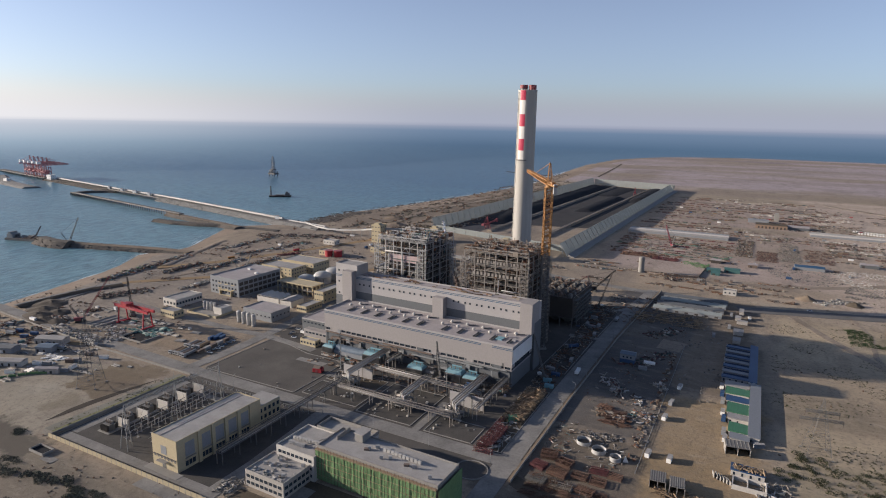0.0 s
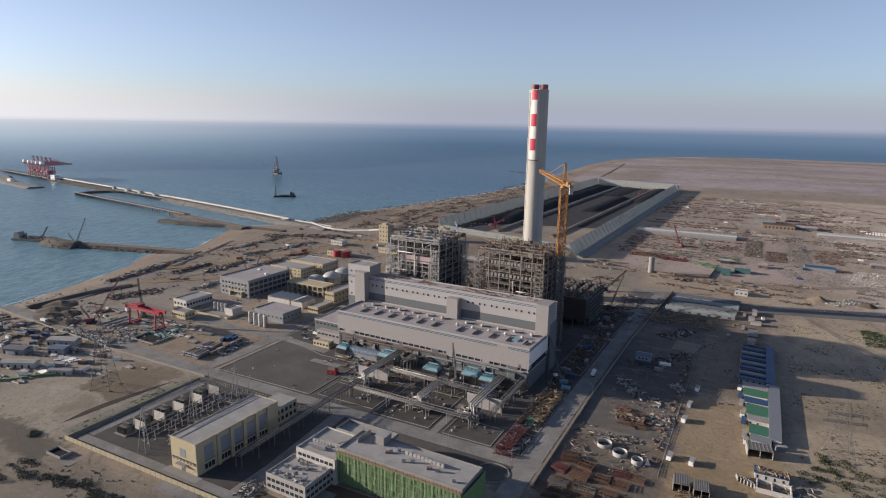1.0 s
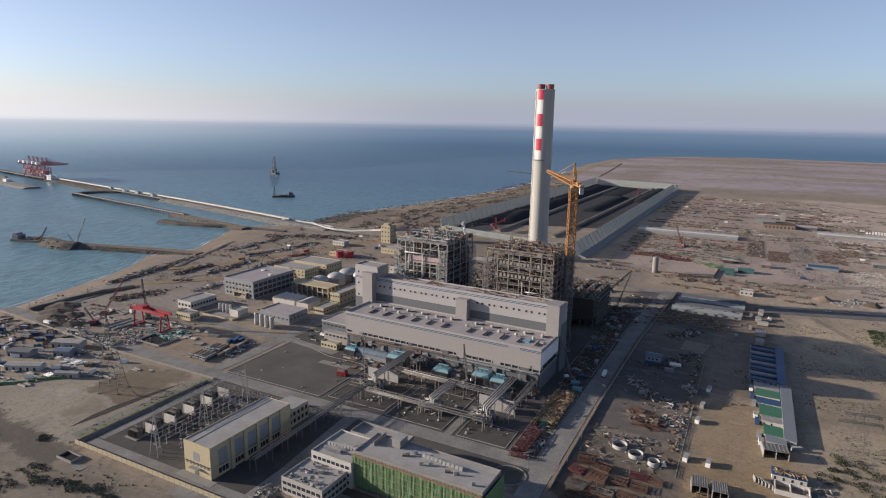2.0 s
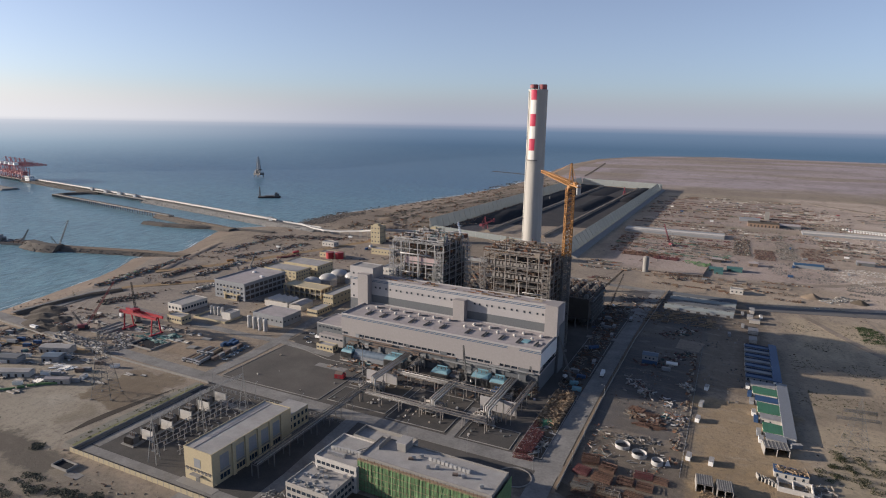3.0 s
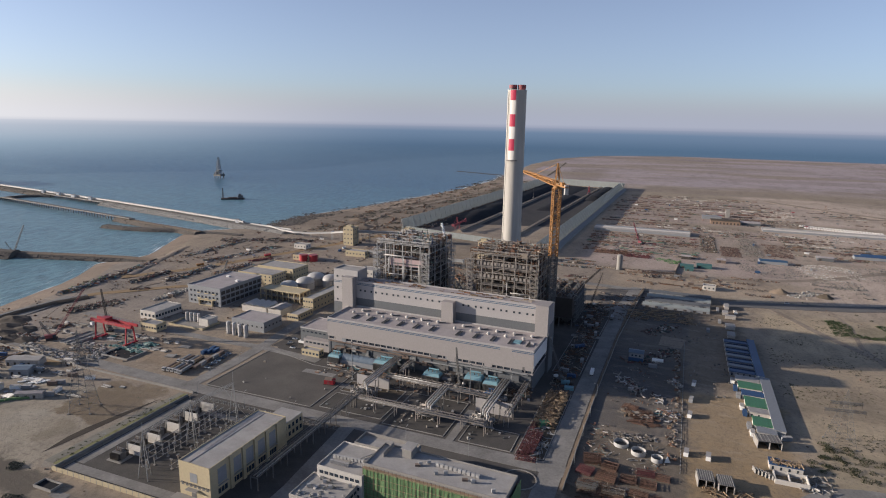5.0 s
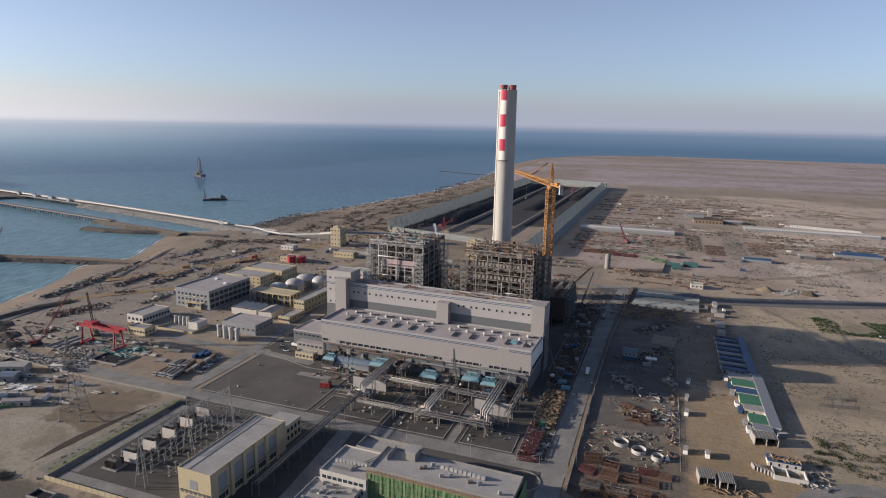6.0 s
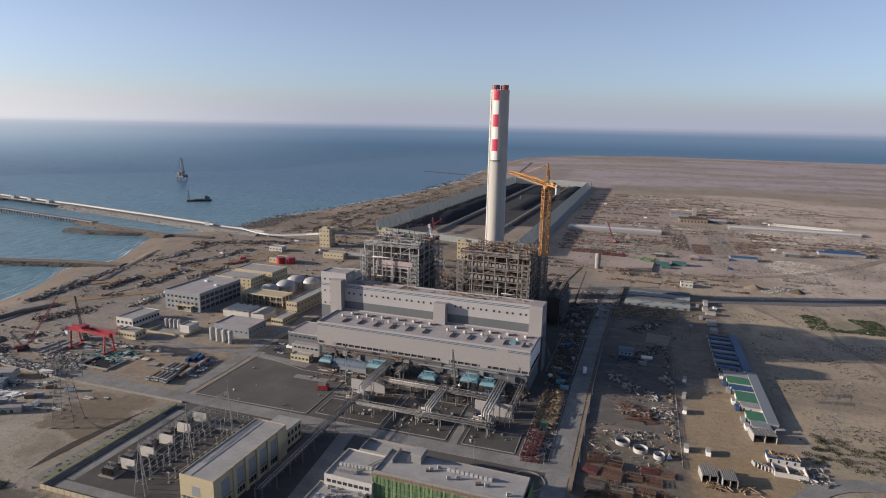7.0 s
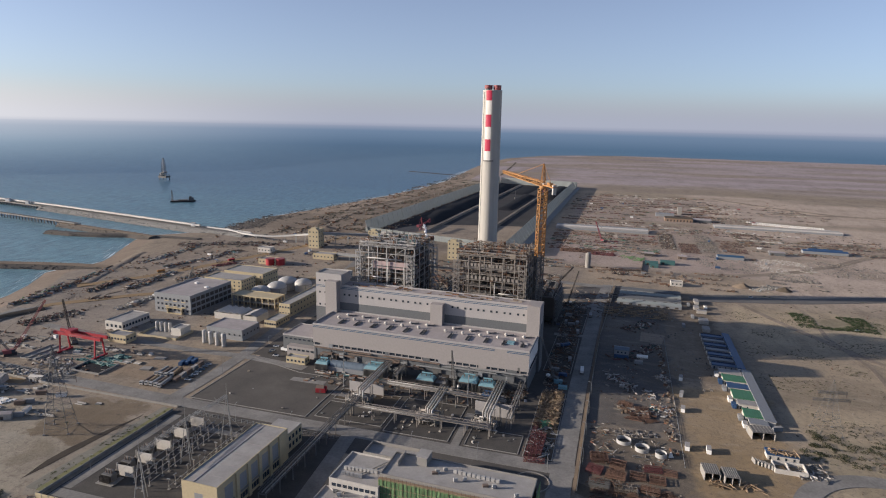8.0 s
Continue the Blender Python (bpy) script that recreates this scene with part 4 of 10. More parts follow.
def turbine_hall():
    X0, X1, Y0, Y1, Z = -301.0, -135.9, 373.4, 410.6, 29.1
    hall = on_grid(thing("turbine_hall", "long grey metal-clad turbine hall with roof ventilators", "industrial hall"))
    part("wall", Shape().box(X0, X1, Y0, Y1, 15.2, Z), CLAD, hall)
    # slate colour here stands for the shade below the overhanging cladding
    part("lower_wall", Shape().box(X0 + 0.6, X1 - 0.6, Y0 + 0.6, Y1, 0, 12.2), CLADD, hall, "recessed ground-floor wall, darker colour for the shade in the recess")
    part("lower_wall", Shape().box(X0 + 0.2, X1 - 0.2, Y0 + 0.3, Y1, 12.2, 13.2), CLAD, hall)
    part("window_band", Shape().box(X0 + 0.5, X1 - 0.5, Y0 + 0.8, Y1, 13.2, 15.2), GLASS, hall, "dark strip of ribbon windows")
    mull = Shape().box(-0.35, 0.35, 0, 0.5, 0, 2.0).mesh("pier", CLAD)
    for i in range(33):
        piece("pier", mull, hall, X0 + 1 + i * 5.1, Y0 + 0.25, 13.2)
    rng = random.Random(41)
    for i in range(9):
        a = X0 + 2 + rng.uniform(0, 150)
        w = rng.uniform(1.5, 7)
        part("panel", Shape().box(a, min(X1 - 1, a + w), Y0 + 0.1 + 0.01 * i, Y0 + 0.7, 13.2 - rng.uniform(0, 2.5), 15.15), rng.choice((CLAD, CLADD, GREYR)), hall, "temporary sheet over the windows")
    for i in range(34):
        a = X0 + 2 + rng.uniform(0, 152)
        w, z0 = rng.uniform(1.5, 6), rng.uniform(0, 8)
        part("wall_unit", Shape().box(a, min(X1 - 1, a + w), Y0 - rng.uniform(0.2, 2.2), Y0 + 0.62, z0, z0 + rng.uniform(1.2, 4.5)), rng.choice((DSTEEL, GREYR, DARKM, CLADD, STEEL, BROWNM)), hall, "duct, cabinet or opening on the lower wall")
    for a, w, z in ((2, 46, 11.6), (30, 38, 9.8), (58, 44, 11.9), (84, 30, 8.6), (104, 40, 10.8), (128, 34, 12.4), (10, 24, 7.6), (70, 20, 6.4)):
        part("cable_tray", Shape().box(X0 + a, min(X1 - 1, X0 + a + w), Y0 - 1.3, Y0 + 0.3, z, z + 0.45).box(X0 + a + 1, min(X1 - 2, X0 + a + w - 1), Y0 - 0.9, Y0 - 0.3, z + 0.45, z + 0.8), BROWNM if a % 4 else STEEL, hall, "long brown cable tray along the lower wall")
    col = Shape().box(-0.4, 0.4, 0, 0.7, 0, 12.2).mesh("column", CLADD)
    for i in range(14):
        piece("column", col, hall, X0 + 2 + i * 12.4, Y0 + 0.25, 0)
    bay = Shape().box(-3.6, 3.6, 0, 0.25, 0, 4.6).mesh("door", DSTEEL)
    for i in range(0, 13, 2):
        piece("door", bay, hall, X0 + 8 + i * 12, Y0 + 1.0, 0)
    part("end_wall", Shape().box(X1, X1 + 0.12, Y0 + 0.2, Y1, 17.6, 27.8), WHITEP, hall, "white end cladding")
    part("roof", Shape().box(X0 + 0.5, X1 - 0.5, Y0 + 0.5, Y1, Z, Z + 0.15), ROOFG, hall, "weathered grey flat roof")
    part("parapet", parapet(X0, X1, Y0, Y1, Z + 0.004, 30.3), CLADW, hall)
    for z in (28.3, 27.3):
        part("stripe", Shape().box(X0 + 0.1, -160, Y0 - 0.05, Y0 + 0.1, z, z + 0.45), BLUEP, hall, "thin blue stripe")
        part("stripe", Shape().box(-151.5, X1 - 0.05, Y0 - 0.05, Y0 + 0.1, z, z + 0.45), BLUEP, hall, "thin blue stripe")
    part("stripe", Shape().box(X1 - 0.06, X1 + 0.05, Y0 + 0.5, Y1 - 3, 28.0, 28.5), BLUEP, hall, "thin blue stripe")
    part("window_band", Shape().box(X1 - 0.2, X1 + 0.05, Y0 + 5, Y1 - 5, 15.2, 17.4), GLASS, hall, "dark strip of ribbon windows")
    dome = Shape().tube((0, 0, 0), (0, 0, 1.2), 0.7, 10).dome(0, 0, 1.1, 1.3, 1.2, 14, 4).tube((0, 0, 0.9), (0, 0, 1.1), 1.3, 14).mesh("ventilator", OFFW)
    slot = Shape().box(-1.1, -0.7, -5.0, 5.0, 0, 0.8).box(0.7, 1.1, -5.0, 5.0, 0, 0.8).box(-0.7, 0.7, -5.0, 5.0, 0, 0.3).mesh("skylight", DSTEEL)
    # flat strip for the shade on the east side of each skylight
    shade = Shape().box(1.2, 2.1, -4.2, 4.2, 0, 0.12).mesh("walkway", STEEL)
    for i in range(11):
        x = X0 + 12 + i * 13.2 + (8.0 if i > 5 else 0)
        piece("ventilator", dome, hall, x, Y0 + 19.5, Z + 0.15)
        piece("ventilator", dome, hall, x + 4.2, Y0 + 27, Z + 0.15)
        piece("skylight", slot, hall, x + 6.2, Y0 + 12.5, Z + 0.15)
        piece("walkway", shade, hall, x + 6.2, Y0 + 12.5, Z + 0.15)
        part("duct", Shape().beam((x + 4.2, Y0 + 27.5, Z + 0.5), (x + 9.5, Y0 + 31, Z + 0.5), 0.6), DSTEEL, hall)
    part("hatch", Shape().box(-154, -149, Y0 + 11, Y0 + 17, Z + 0.15, Z + 0.9), TEAL, hall, "greenish roof hatch")
    part("hatch", Shape().box(-142, -139.5, Y0 + 13, Y0 + 15, Z + 0.15, Z + 1.8), CLADW, hall)
    # door and stain at the corner
    part("door", Shape().box(-143.5, -142, Y0 - 0.08, Y0 + 0.2, 15.3, 17.6), DSTEEL, hall)
    # low annex on the west end
    part("annex", Shape().box(-332, X0, 381, 408, 0, 14.5), CLADD, hall, "lower grey annex")
    part("annex", Shape().box(-325, X0, 375, 381, 0, 8.5), CLAD, hall, "low grey annex")
    part("annex_roof", Shape().box(-332, X0, 381, 408, 14.51, 14.8), ROOFG, hall)
    part("parapet", parapet(-332.2, X0 - 0.1, 380.8, 408, 14.4, 15.4, 0.4), CLADW, hall)
    pane, fr = window_meshes(2.2, 1.2, CLADD)
    windows(hall, pane, fr, [(-322 + i * 3.8, 374.95, z) for i in range(6) for z in (6,)])
    windows(hall, pane, fr, [(-329 + i * 4, 380.95, 12.2) for i in range(7)])


def bunker_bay():
    X0, X1, Y0, Y1, Z = -300, -135, 411, 425, 50.0
    bay = on_grid(thing("bunker_bay", "tall grey and white metal-clad coal bunker building", "industrial hall"))
    part("wall", Shape().box(X0, X1, Y0, Y1, 36.6, Z), CLADW, bay)
    part("lower_wall", Shape().box(X0, X1 - 0.1, Y0 + 0.1, Y1, 0, 36.6), CLADD, bay, "slate-coloured lower wall")
    part("roof", Shape().box(X0, X1, Y0 + 0.5, Y1, Z, Z + 0.2), ROOFG, bay, "dusty grey roof")
    part("parapet", parapet(X0, X1, Y0, Y1, Z + 0.004, 51.1), CLADW, bay)
    for z in (48.9, 47.8):
        part("stripe", Shape().box(-297, -144.2, Y0 - 0.05, Y0 + 0.1, z, z + 0.45), BLUEP, bay, "thin blue stripe")
    part("pier", Shape().box(-144.1, -134.7, 405, 420, 29.3, 52.6), CLAD, bay, "projecting grey stair shaft")
    part("pier", Shape().box(-218.0, -208.4, 405, Y0, 29.3, 45.6), CLAD, bay, "projecting grey stair shaft")
    part("pier", Shape().box(-307.2, -297.3, 405, Y0, 0, 54.6), CLAD, bay, "projecting grey stair shaft")
    pane, fr = window_meshes(1.5, 1.5, CLAD)
    spots = [(x + d, Y0 - 0.02, 43.2) for x in [-291 + i * 10.1 for i in range(16)] for d in (-2.1, 2.1) if not (-219.5 < x + d < -206.5) and x + d < -146]
    windows(bay, pane, fr, spots)
    part("stain", Shape().box(-134.9, -134.5, 411, 425, 0, 37), CLADD, bay, "slate-coloured lower end wall")
    rng = random.Random(5)
    junk = Shape()
    for i in range(60):
        x = rng.uniform(-290, -150)
        junk.block(x, rng.uniform(413, 423), Z + 0.2, rng.uniform(1, 6), rng.uniform(0.6, 1.6), rng.uniform(0.2, 0.9))
    tagged(part("roof_clutter", junk, BROWNSTORE, bay, "planks and dust left on the roof"), kind="stuff")
    tower = on_grid(thing("stair_tower", "white square stair tower beside the bunker building", "tower"))
    part("wall", Shape().box(-319, -296, 411.2, 427, 0, 58.3), CLADW, tower)
    part("roof", Shape().box(-318.6, -296.4, 411.6, 426.6, 58.3, 58.5), ROOFP, tower)
    part("parapet", parapet(-319, -296, 411.2, 427, 58.304, 59.2), CLADW, tower)
    part("lower_wall", Shape().box(-319.1, -307.3, 411.1, 411.4, 15, 31), CLADD, tower)
    for z in (48.9, 47.8):
        part("stripe", Shape().box(-319.06, -307.3, 411.12, 411.3, z, z + 0.45), BLUEP, tower, "thin blue stripe")
    windows(tower, pane, fr, [(x, 411.18, z) for z in (33, 43.2, 53) for x in (-315.5, -310.5)])


BROWNSTEEL = mat("red_oxide_steel", (0.1, 0.07, 0.055), (0.06, 0.048, 0.04), 0.8, scale=0.2)


def boiler_house(x0, y0, nx, ny, dx, dy, top, finished, label):
    h = thing("boiler_house", label, "boiler house", "boiler houses")
    rng = random.Random(11 + finished)
    xs = [x0 + i * dx for i in range(nx)]
    ys = [y0 + j * dy for j in range(ny)]
    x1, y1 = xs[-1], ys[-1]
    # front and east members take this steel, those behind a darker one
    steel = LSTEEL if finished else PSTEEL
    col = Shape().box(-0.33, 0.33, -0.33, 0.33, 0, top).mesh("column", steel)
    inner = Shape().box(-0.33, 0.33, -0.33, 0.33, 0, top).mesh("column", DSTEEL if finished else BROWNSTEEL)
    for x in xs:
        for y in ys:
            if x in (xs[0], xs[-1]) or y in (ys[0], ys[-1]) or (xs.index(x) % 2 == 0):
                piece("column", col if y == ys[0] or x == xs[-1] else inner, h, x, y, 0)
    levels = [5, 10, 15.5, 21, 26.5, 32, 37.5, 43, 48.5, 54, 59, 64, 69, 74, top]
    for z in levels:
        s = Shape()
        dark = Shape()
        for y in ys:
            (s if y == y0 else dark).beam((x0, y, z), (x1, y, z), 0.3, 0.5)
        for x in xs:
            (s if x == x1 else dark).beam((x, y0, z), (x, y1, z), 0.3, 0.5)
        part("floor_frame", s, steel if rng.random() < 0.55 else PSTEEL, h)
        part("floor_frame", dark, DSTEEL if finished else BROWNSTEEL, h, "dark inner floor beams")
        # gratings on part of the floor, with rails
        sheet = Shape().box(0, dx, 0, dy, 0, 0.08).mesh("grating", DSTEEL)
        for i in range(nx - 1):
            for j in range(ny - 1):
                edge = i in (0, nx - 2) or j in (0, ny - 2)
                if rng.random() < (0.42 if edge else 0.2):
                    piece("grating", sheet, h, xs[i], ys[j], z + 0.5)
                    if j == 0:
                        for q in (0.6, 1.2):
                            part("handrail", Shape().beam((xs[i], ys[0] - 0.2, z + q + 0.5), (xs[i + 1], ys[0] - 0.2, z + q + 0.5), 0.12), PSTEEL, h)
                    if i == nx - 2:
                        for q in (0.6, 1.2):
                            part("handrail", Shape().beam((x1 + 0.2, ys[j], z + q + 0.5), (x1 + 0.2, ys[j + 1], z + q + 0.5), 0.12), PSTEEL, h)
    for (a, b, fixed, face) in ((xs, "x", y0, 0), (xs, "x", y1, 1), (ys, "y", x0, 2), (ys, "y", x1, 3)):
        z = [0] + levels
        for k in range(len(z) - 1):
            for i in range(len(a) - 1):
                if (i * 3 + k * 2 + face) % 5 == 0:
                    p, q = (a[i], z[k]), (a[i + 1], z[k + 1])
                    m = ((a[i] + a[i + 1]) / 2, z[k + 1])
                    ends = [((a[i], z[k]), m), ((a[i + 1], z[k]), m)] if k % 2 else [(p, q)]
                    for e0, e1 in ends:
                        s = Shape()
                        if b == "x":
                            s.beam((e0[0], fixed, e0[1]), (e1[0], fixed, e1[1]), 0.3)
                        else:
                            s.beam((fixed, e0[0], e0[1]), (fixed, e1[0], e1[1]), 0.3)
                        part("brace", s, steel if finished or face == 0 else PSTEEL, h)
    # thin secondary posts on the front and the east side
    for k in range(46):
        z0 = rng.choice(levels[:-2])
        z1 = z0 + rng.choice((5.5, 11, 16))
        if rng.random() < 0.6:
            x = rng.uniform(x0, x1)
            sec = Shape().beam((x, y0 - 0.3, z0), (x, y0 - 0.3, min(z1, top)), 0.24)
        else:
            y = rng.uniform(y0, y1)
            sec = Shape().beam((x1 + 0.3, y, z0), (x1 + 0.3, y, min(z1, top)), 0.24)
        part("secondary_post", sec, steel, h, "thin pale post")
    # furnace and its casing hung in the frame
    fx0, fx1, fy0, fy1 = x0 + dx * 1.25, x1 - dx * 1.25, y0 + dy * 0.75, y1 - dy * 0.7
    fur = Shape()
    fur.box(fx0, fx1, fy0, fy1, 22, top - 8)
    fur.quadbox([(fx0 + 8, fy0 + 8, 10), (fx1 - 8, fy0 + 8, 10), (fx1 - 8, fy1 - 8, 10), (fx0 + 8, fy1 - 8, 10), (fx0, fy0, 22), (fx1, fy0, 22), (fx1, fy1, 22), (fx0, fy1, 22)])
    part("furnace", fur, BROWNM if finished else DARKM, h, "dark furnace casing")
    # rear pass, air heaters and bunkers, added to close the frame to light at the back and on the sides
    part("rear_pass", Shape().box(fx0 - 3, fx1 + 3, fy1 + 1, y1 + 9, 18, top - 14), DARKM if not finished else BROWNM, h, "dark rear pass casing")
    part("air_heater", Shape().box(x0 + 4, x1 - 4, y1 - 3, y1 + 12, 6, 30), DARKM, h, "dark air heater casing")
    # added block: makes the frame's shadow solid and its inside dark
    part("inner_casing", Shape().box(x0 + 6, x1 - 6, y0 + dy * 1.3, y1 - 3, top * 0.32, top - 7), DARKM, h, "dark filler block added behind the frame")
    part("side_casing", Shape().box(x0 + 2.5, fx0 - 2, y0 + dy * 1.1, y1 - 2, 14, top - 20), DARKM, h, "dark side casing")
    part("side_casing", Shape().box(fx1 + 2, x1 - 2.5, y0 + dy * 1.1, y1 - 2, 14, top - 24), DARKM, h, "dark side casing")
    stay = Shape().box(fx0 - 0.6, fx1 + 0.6, fy0 - 0.7, fy0 - 0.1, 0, 0.8).box(fx1 + 0.1, fx1 + 0.7, fy0 - 0.1, fy1, 0, 0.8).mesh("buckstay", DSTEEL if finished else RUST)
    for k in range(12):
        piece("buckstay", stay, h, 0, 0, 24 + k * 4.2)
    # burners, headers, ducts on the front
    for k, z in enumerate((30, 37, 44, 51)):
        wbx = Shape().block(0, 0, 0, 2.6, 3.0, 3.2).mesh("burner_box", BROWNM if k % 2 else DSTEEL)
        for i in range(5):
            piece("burner_box", wbx, h, fx0 + 3 + i * (fx1 - fx0 - 6) / 4, fy0 - 2.2, z)
    if finished:
        part("duct", Shape().box(x0 + 12, x1 - 5, y0 - 0.28, y0 + 2.6, 61.5, 67.5), PINKM, h, "pinkish clad header duct")
    else:
        part("duct", Shape().box(x0 + 6, x1 - 5, y0 + 1.2, y0 + 5, 67, 69.8), PALESTORE, h, "pale header duct")
        row = Shape().block(0, 0, 0, 1.9, 2.2, 2.6).mesh("header_box", PSTEEL)
        for i in range(16):
            piece("header_box", row, h, x0 + 6 + i * (x1 - x0 - 12) / 15, y0 + 1, 69.9)
        row = Shape().block(0, 0, 0, 2.0, 2.4, 2.4).mesh("header_box", PSTEEL)
        for i in range(13):
            piece("header_box", row, h, x0 + 9 + i * (x1 - x0 - 16) / 12, y0 + 0.5, 60)
    # lagged pipes on the front
    pf = y0 - 1.3
    runs = [[(x0 + 12, pf, 68), (x0 + 12, pf, 54), (x0 + 21, pf, 54)], [(x0 + 8, pf, 70), (x0 + 38, pf, 70)], [(x0 + 26, pf, 70), (x0 + 26, pf, 42), (x0 + 9, pf, 42)],
            [(x0 + 40, pf, 64), (x0 + 40, pf, 48), (x0 + 30, pf, 48)]] if finished else [[(x0 + 9, pf, 30), (x0 + 31, pf, 30), (x0 + 31, pf, 58)], [(x0 + 5, pf, 44), (x0 + 24, pf, 44)],
                                                                                         [(x0 + 34, pf, 50), (x0 + 50, pf, 50), (x0 + 50, pf, 36)]]
    for r in runs:
        part("steam_pipe", Shape().run(r, 0.48 if finished else 0.4, 8), LSTEEL, h, "white lagged steam pipe", smooth=True)
    for i in range(9):
        z = rng.choice(levels[1:-2]) + rng.uniform(1, 5)
        a, b = sorted((rng.uniform(x0, x1), rng.uniform(x0, x1)))
        y = y0 + rng.uniform(-0.8, 5)
        part("pipe", Shape().run([(a, y, z), (b, y, z), (b, y, z + rng.uniform(-9, 7))], rng.uniform(0.2, 0.45), 6), rng.choice([PSTEEL, SILVER, DSTEEL]), h)
    for i in range(8):
        z = rng.choice(levels[1:-2]) + rng.uniform(1, 5)
        a, b = sorted((rng.uniform(y0, y1), rng.uniform(y0, y1)))
        part("pipe", Shape().run([(x1 + 0.9, a, z), (x1 + 0.9, b, z), (x1 + 0.9, b, z + rng.uniform(-9, 9))], rng.uniform(0.2, 0.5), 6), rng.choice([PSTEEL, BROWNM, DSTEEL]), h)
    # stair towers
    for sx, sy in ((x1 - 5.5, y0 - 3.2), (x0 - 3.0, y0 - 1.5), (x1 + 1.2, y1 - 9)):
        st = Shape()
        for a in (0, 4.6):
            for b in (0, 3.0):
                st.beam((sx + a, sy + b, 0), (sx + a, sy + b, top - 4), 0.35)
        z, k = 0.0, 0
        while z < top - 8:
            st.box(sx, sx + 4.6, sy, sy + 3.0, z + 3.4, z + 3.55)
            p, q = ((sx + 0.4, z), (sx + 4.2, z + 3.5)) if k % 2 else ((sx + 4.2, z), (sx + 0.4, z + 3.5))
            st.beam((p[0], sy + 0.2, p[1]), (q[0], sy + 0.2, q[1]), 0.9, 0.25)
            st.beam((sx, sy - 0.05, z + 4.6), (sx + 4.6, sy - 0.05, z + 4.6), 0.14)
            z, k = z + 3.5, k + 1
        part("stair_tower", st, steel, h, "pale steel stair tower")
    # roof steel, drum and loose items on top
    rf = Shape()
    for y in ys:
        rf.lattice((x0, y, top + 2.2), (x1, y, top + 2.2), 2.2, 12, 0.35, 0.2)
    part("roof_truss", rf, steel, h)
    part("drum", Shape().tube((x0 + 7, y0 + dy, top + 1.6), (x1 - 7, y0 + dy, top + 1.6), 1.4, 12), PSTEEL if finished else BROWNM, h, smooth=True)
    top_items = Shape()
    for i in range(260):
        x, y = rng.uniform(x0, x1), rng.uniform(y0, y1)
        k = rng.random()
        if k < 0.4:
            top_items.block(x, y, top + 0.3, rng.uniform(1, 5), rng.uniform(0.6, 3), rng.uniform(0.5, 4.2), rng.choice((0, 0, 1.57)))
        elif k < 0.75:
            top_items.tube((x, y, top + 0.5), (x, y, top + rng.uniform(2, 7)), rng.uniform(0.2, 0.5), 6)
        else:
            top_items.beam((x, y, top + rng.uniform(1, 5)), (x + rng.uniform(-9, 9), y + rng.uniform(-2, 2), top + rng.uniform(1, 6)), 0.35)
    tagged(part("roof_plant", top_items, MIXED if finished else BROWNSTORE, h, "pipes, hangers and loose steel on the roof"), kind="stuff")
    for q in (0.8, 1.5):
        for e in (((x0, y0), (x1, y0)), ((x1, y0), (x1, y1)), ((x0, y0), (x0, y1))):
            part("handrail", Shape().beam((*e[0], top + q), (*e[1], top + q), 0.14), ORANGEP if not finished else PSTEEL, h)
    # loose hangers and cables inside the frame
    fill = Shape()
    for i in range(900):
        x, y, z = rng.uniform(x0, x1), rng.choice((rng.uniform(y0, y0 + dy), rng.uniform(y0, y1))), rng.uniform(4, top - 3)
        k = rng.random()
        if k < 0.4:
            fill.beam((x, y, z), (min(x1, x + rng.uniform(2, 12)), y, z), rng.uniform(0.15, 0.5))
        elif k < 0.75:
            fill.beam((x, y, z), (x, y, min(top, z + rng.uniform(2, 12))), rng.uniform(0.15, 0.45))
        else:
            fill.block(x, y, z, rng.uniform(0.8, 3.2), rng.uniform(0.8, 2.5), rng.uniform(0.6, 2.6))
    tagged(part("pipework", fill, MIXED if finished else BROWNSTORE, h, "dense small pipes, boxes and hangers"), kind="stuff")
    side = Shape()
    for i in range(520):
        y, z = rng.uniform(y0, y1), rng.uniform(4, top - 3)
        x = x1 - rng.uniform(0, dx)
        if rng.random() < 0.5:
            side.beam((x, y, z), (x, min(y1, y + rng.uniform(2, 10)), z), rng.uniform(0.15, 0.5))
        else:
            side.beam((x, y, z), (x, y, min(top, z + rng.uniform(2, 11))), rng.uniform(0.15, 0.5))
    tagged(part("pipework", side, MIXED if finished else BROWNSTORE, h, "dense small pipes and hangers"), kind="stuff")
    return h


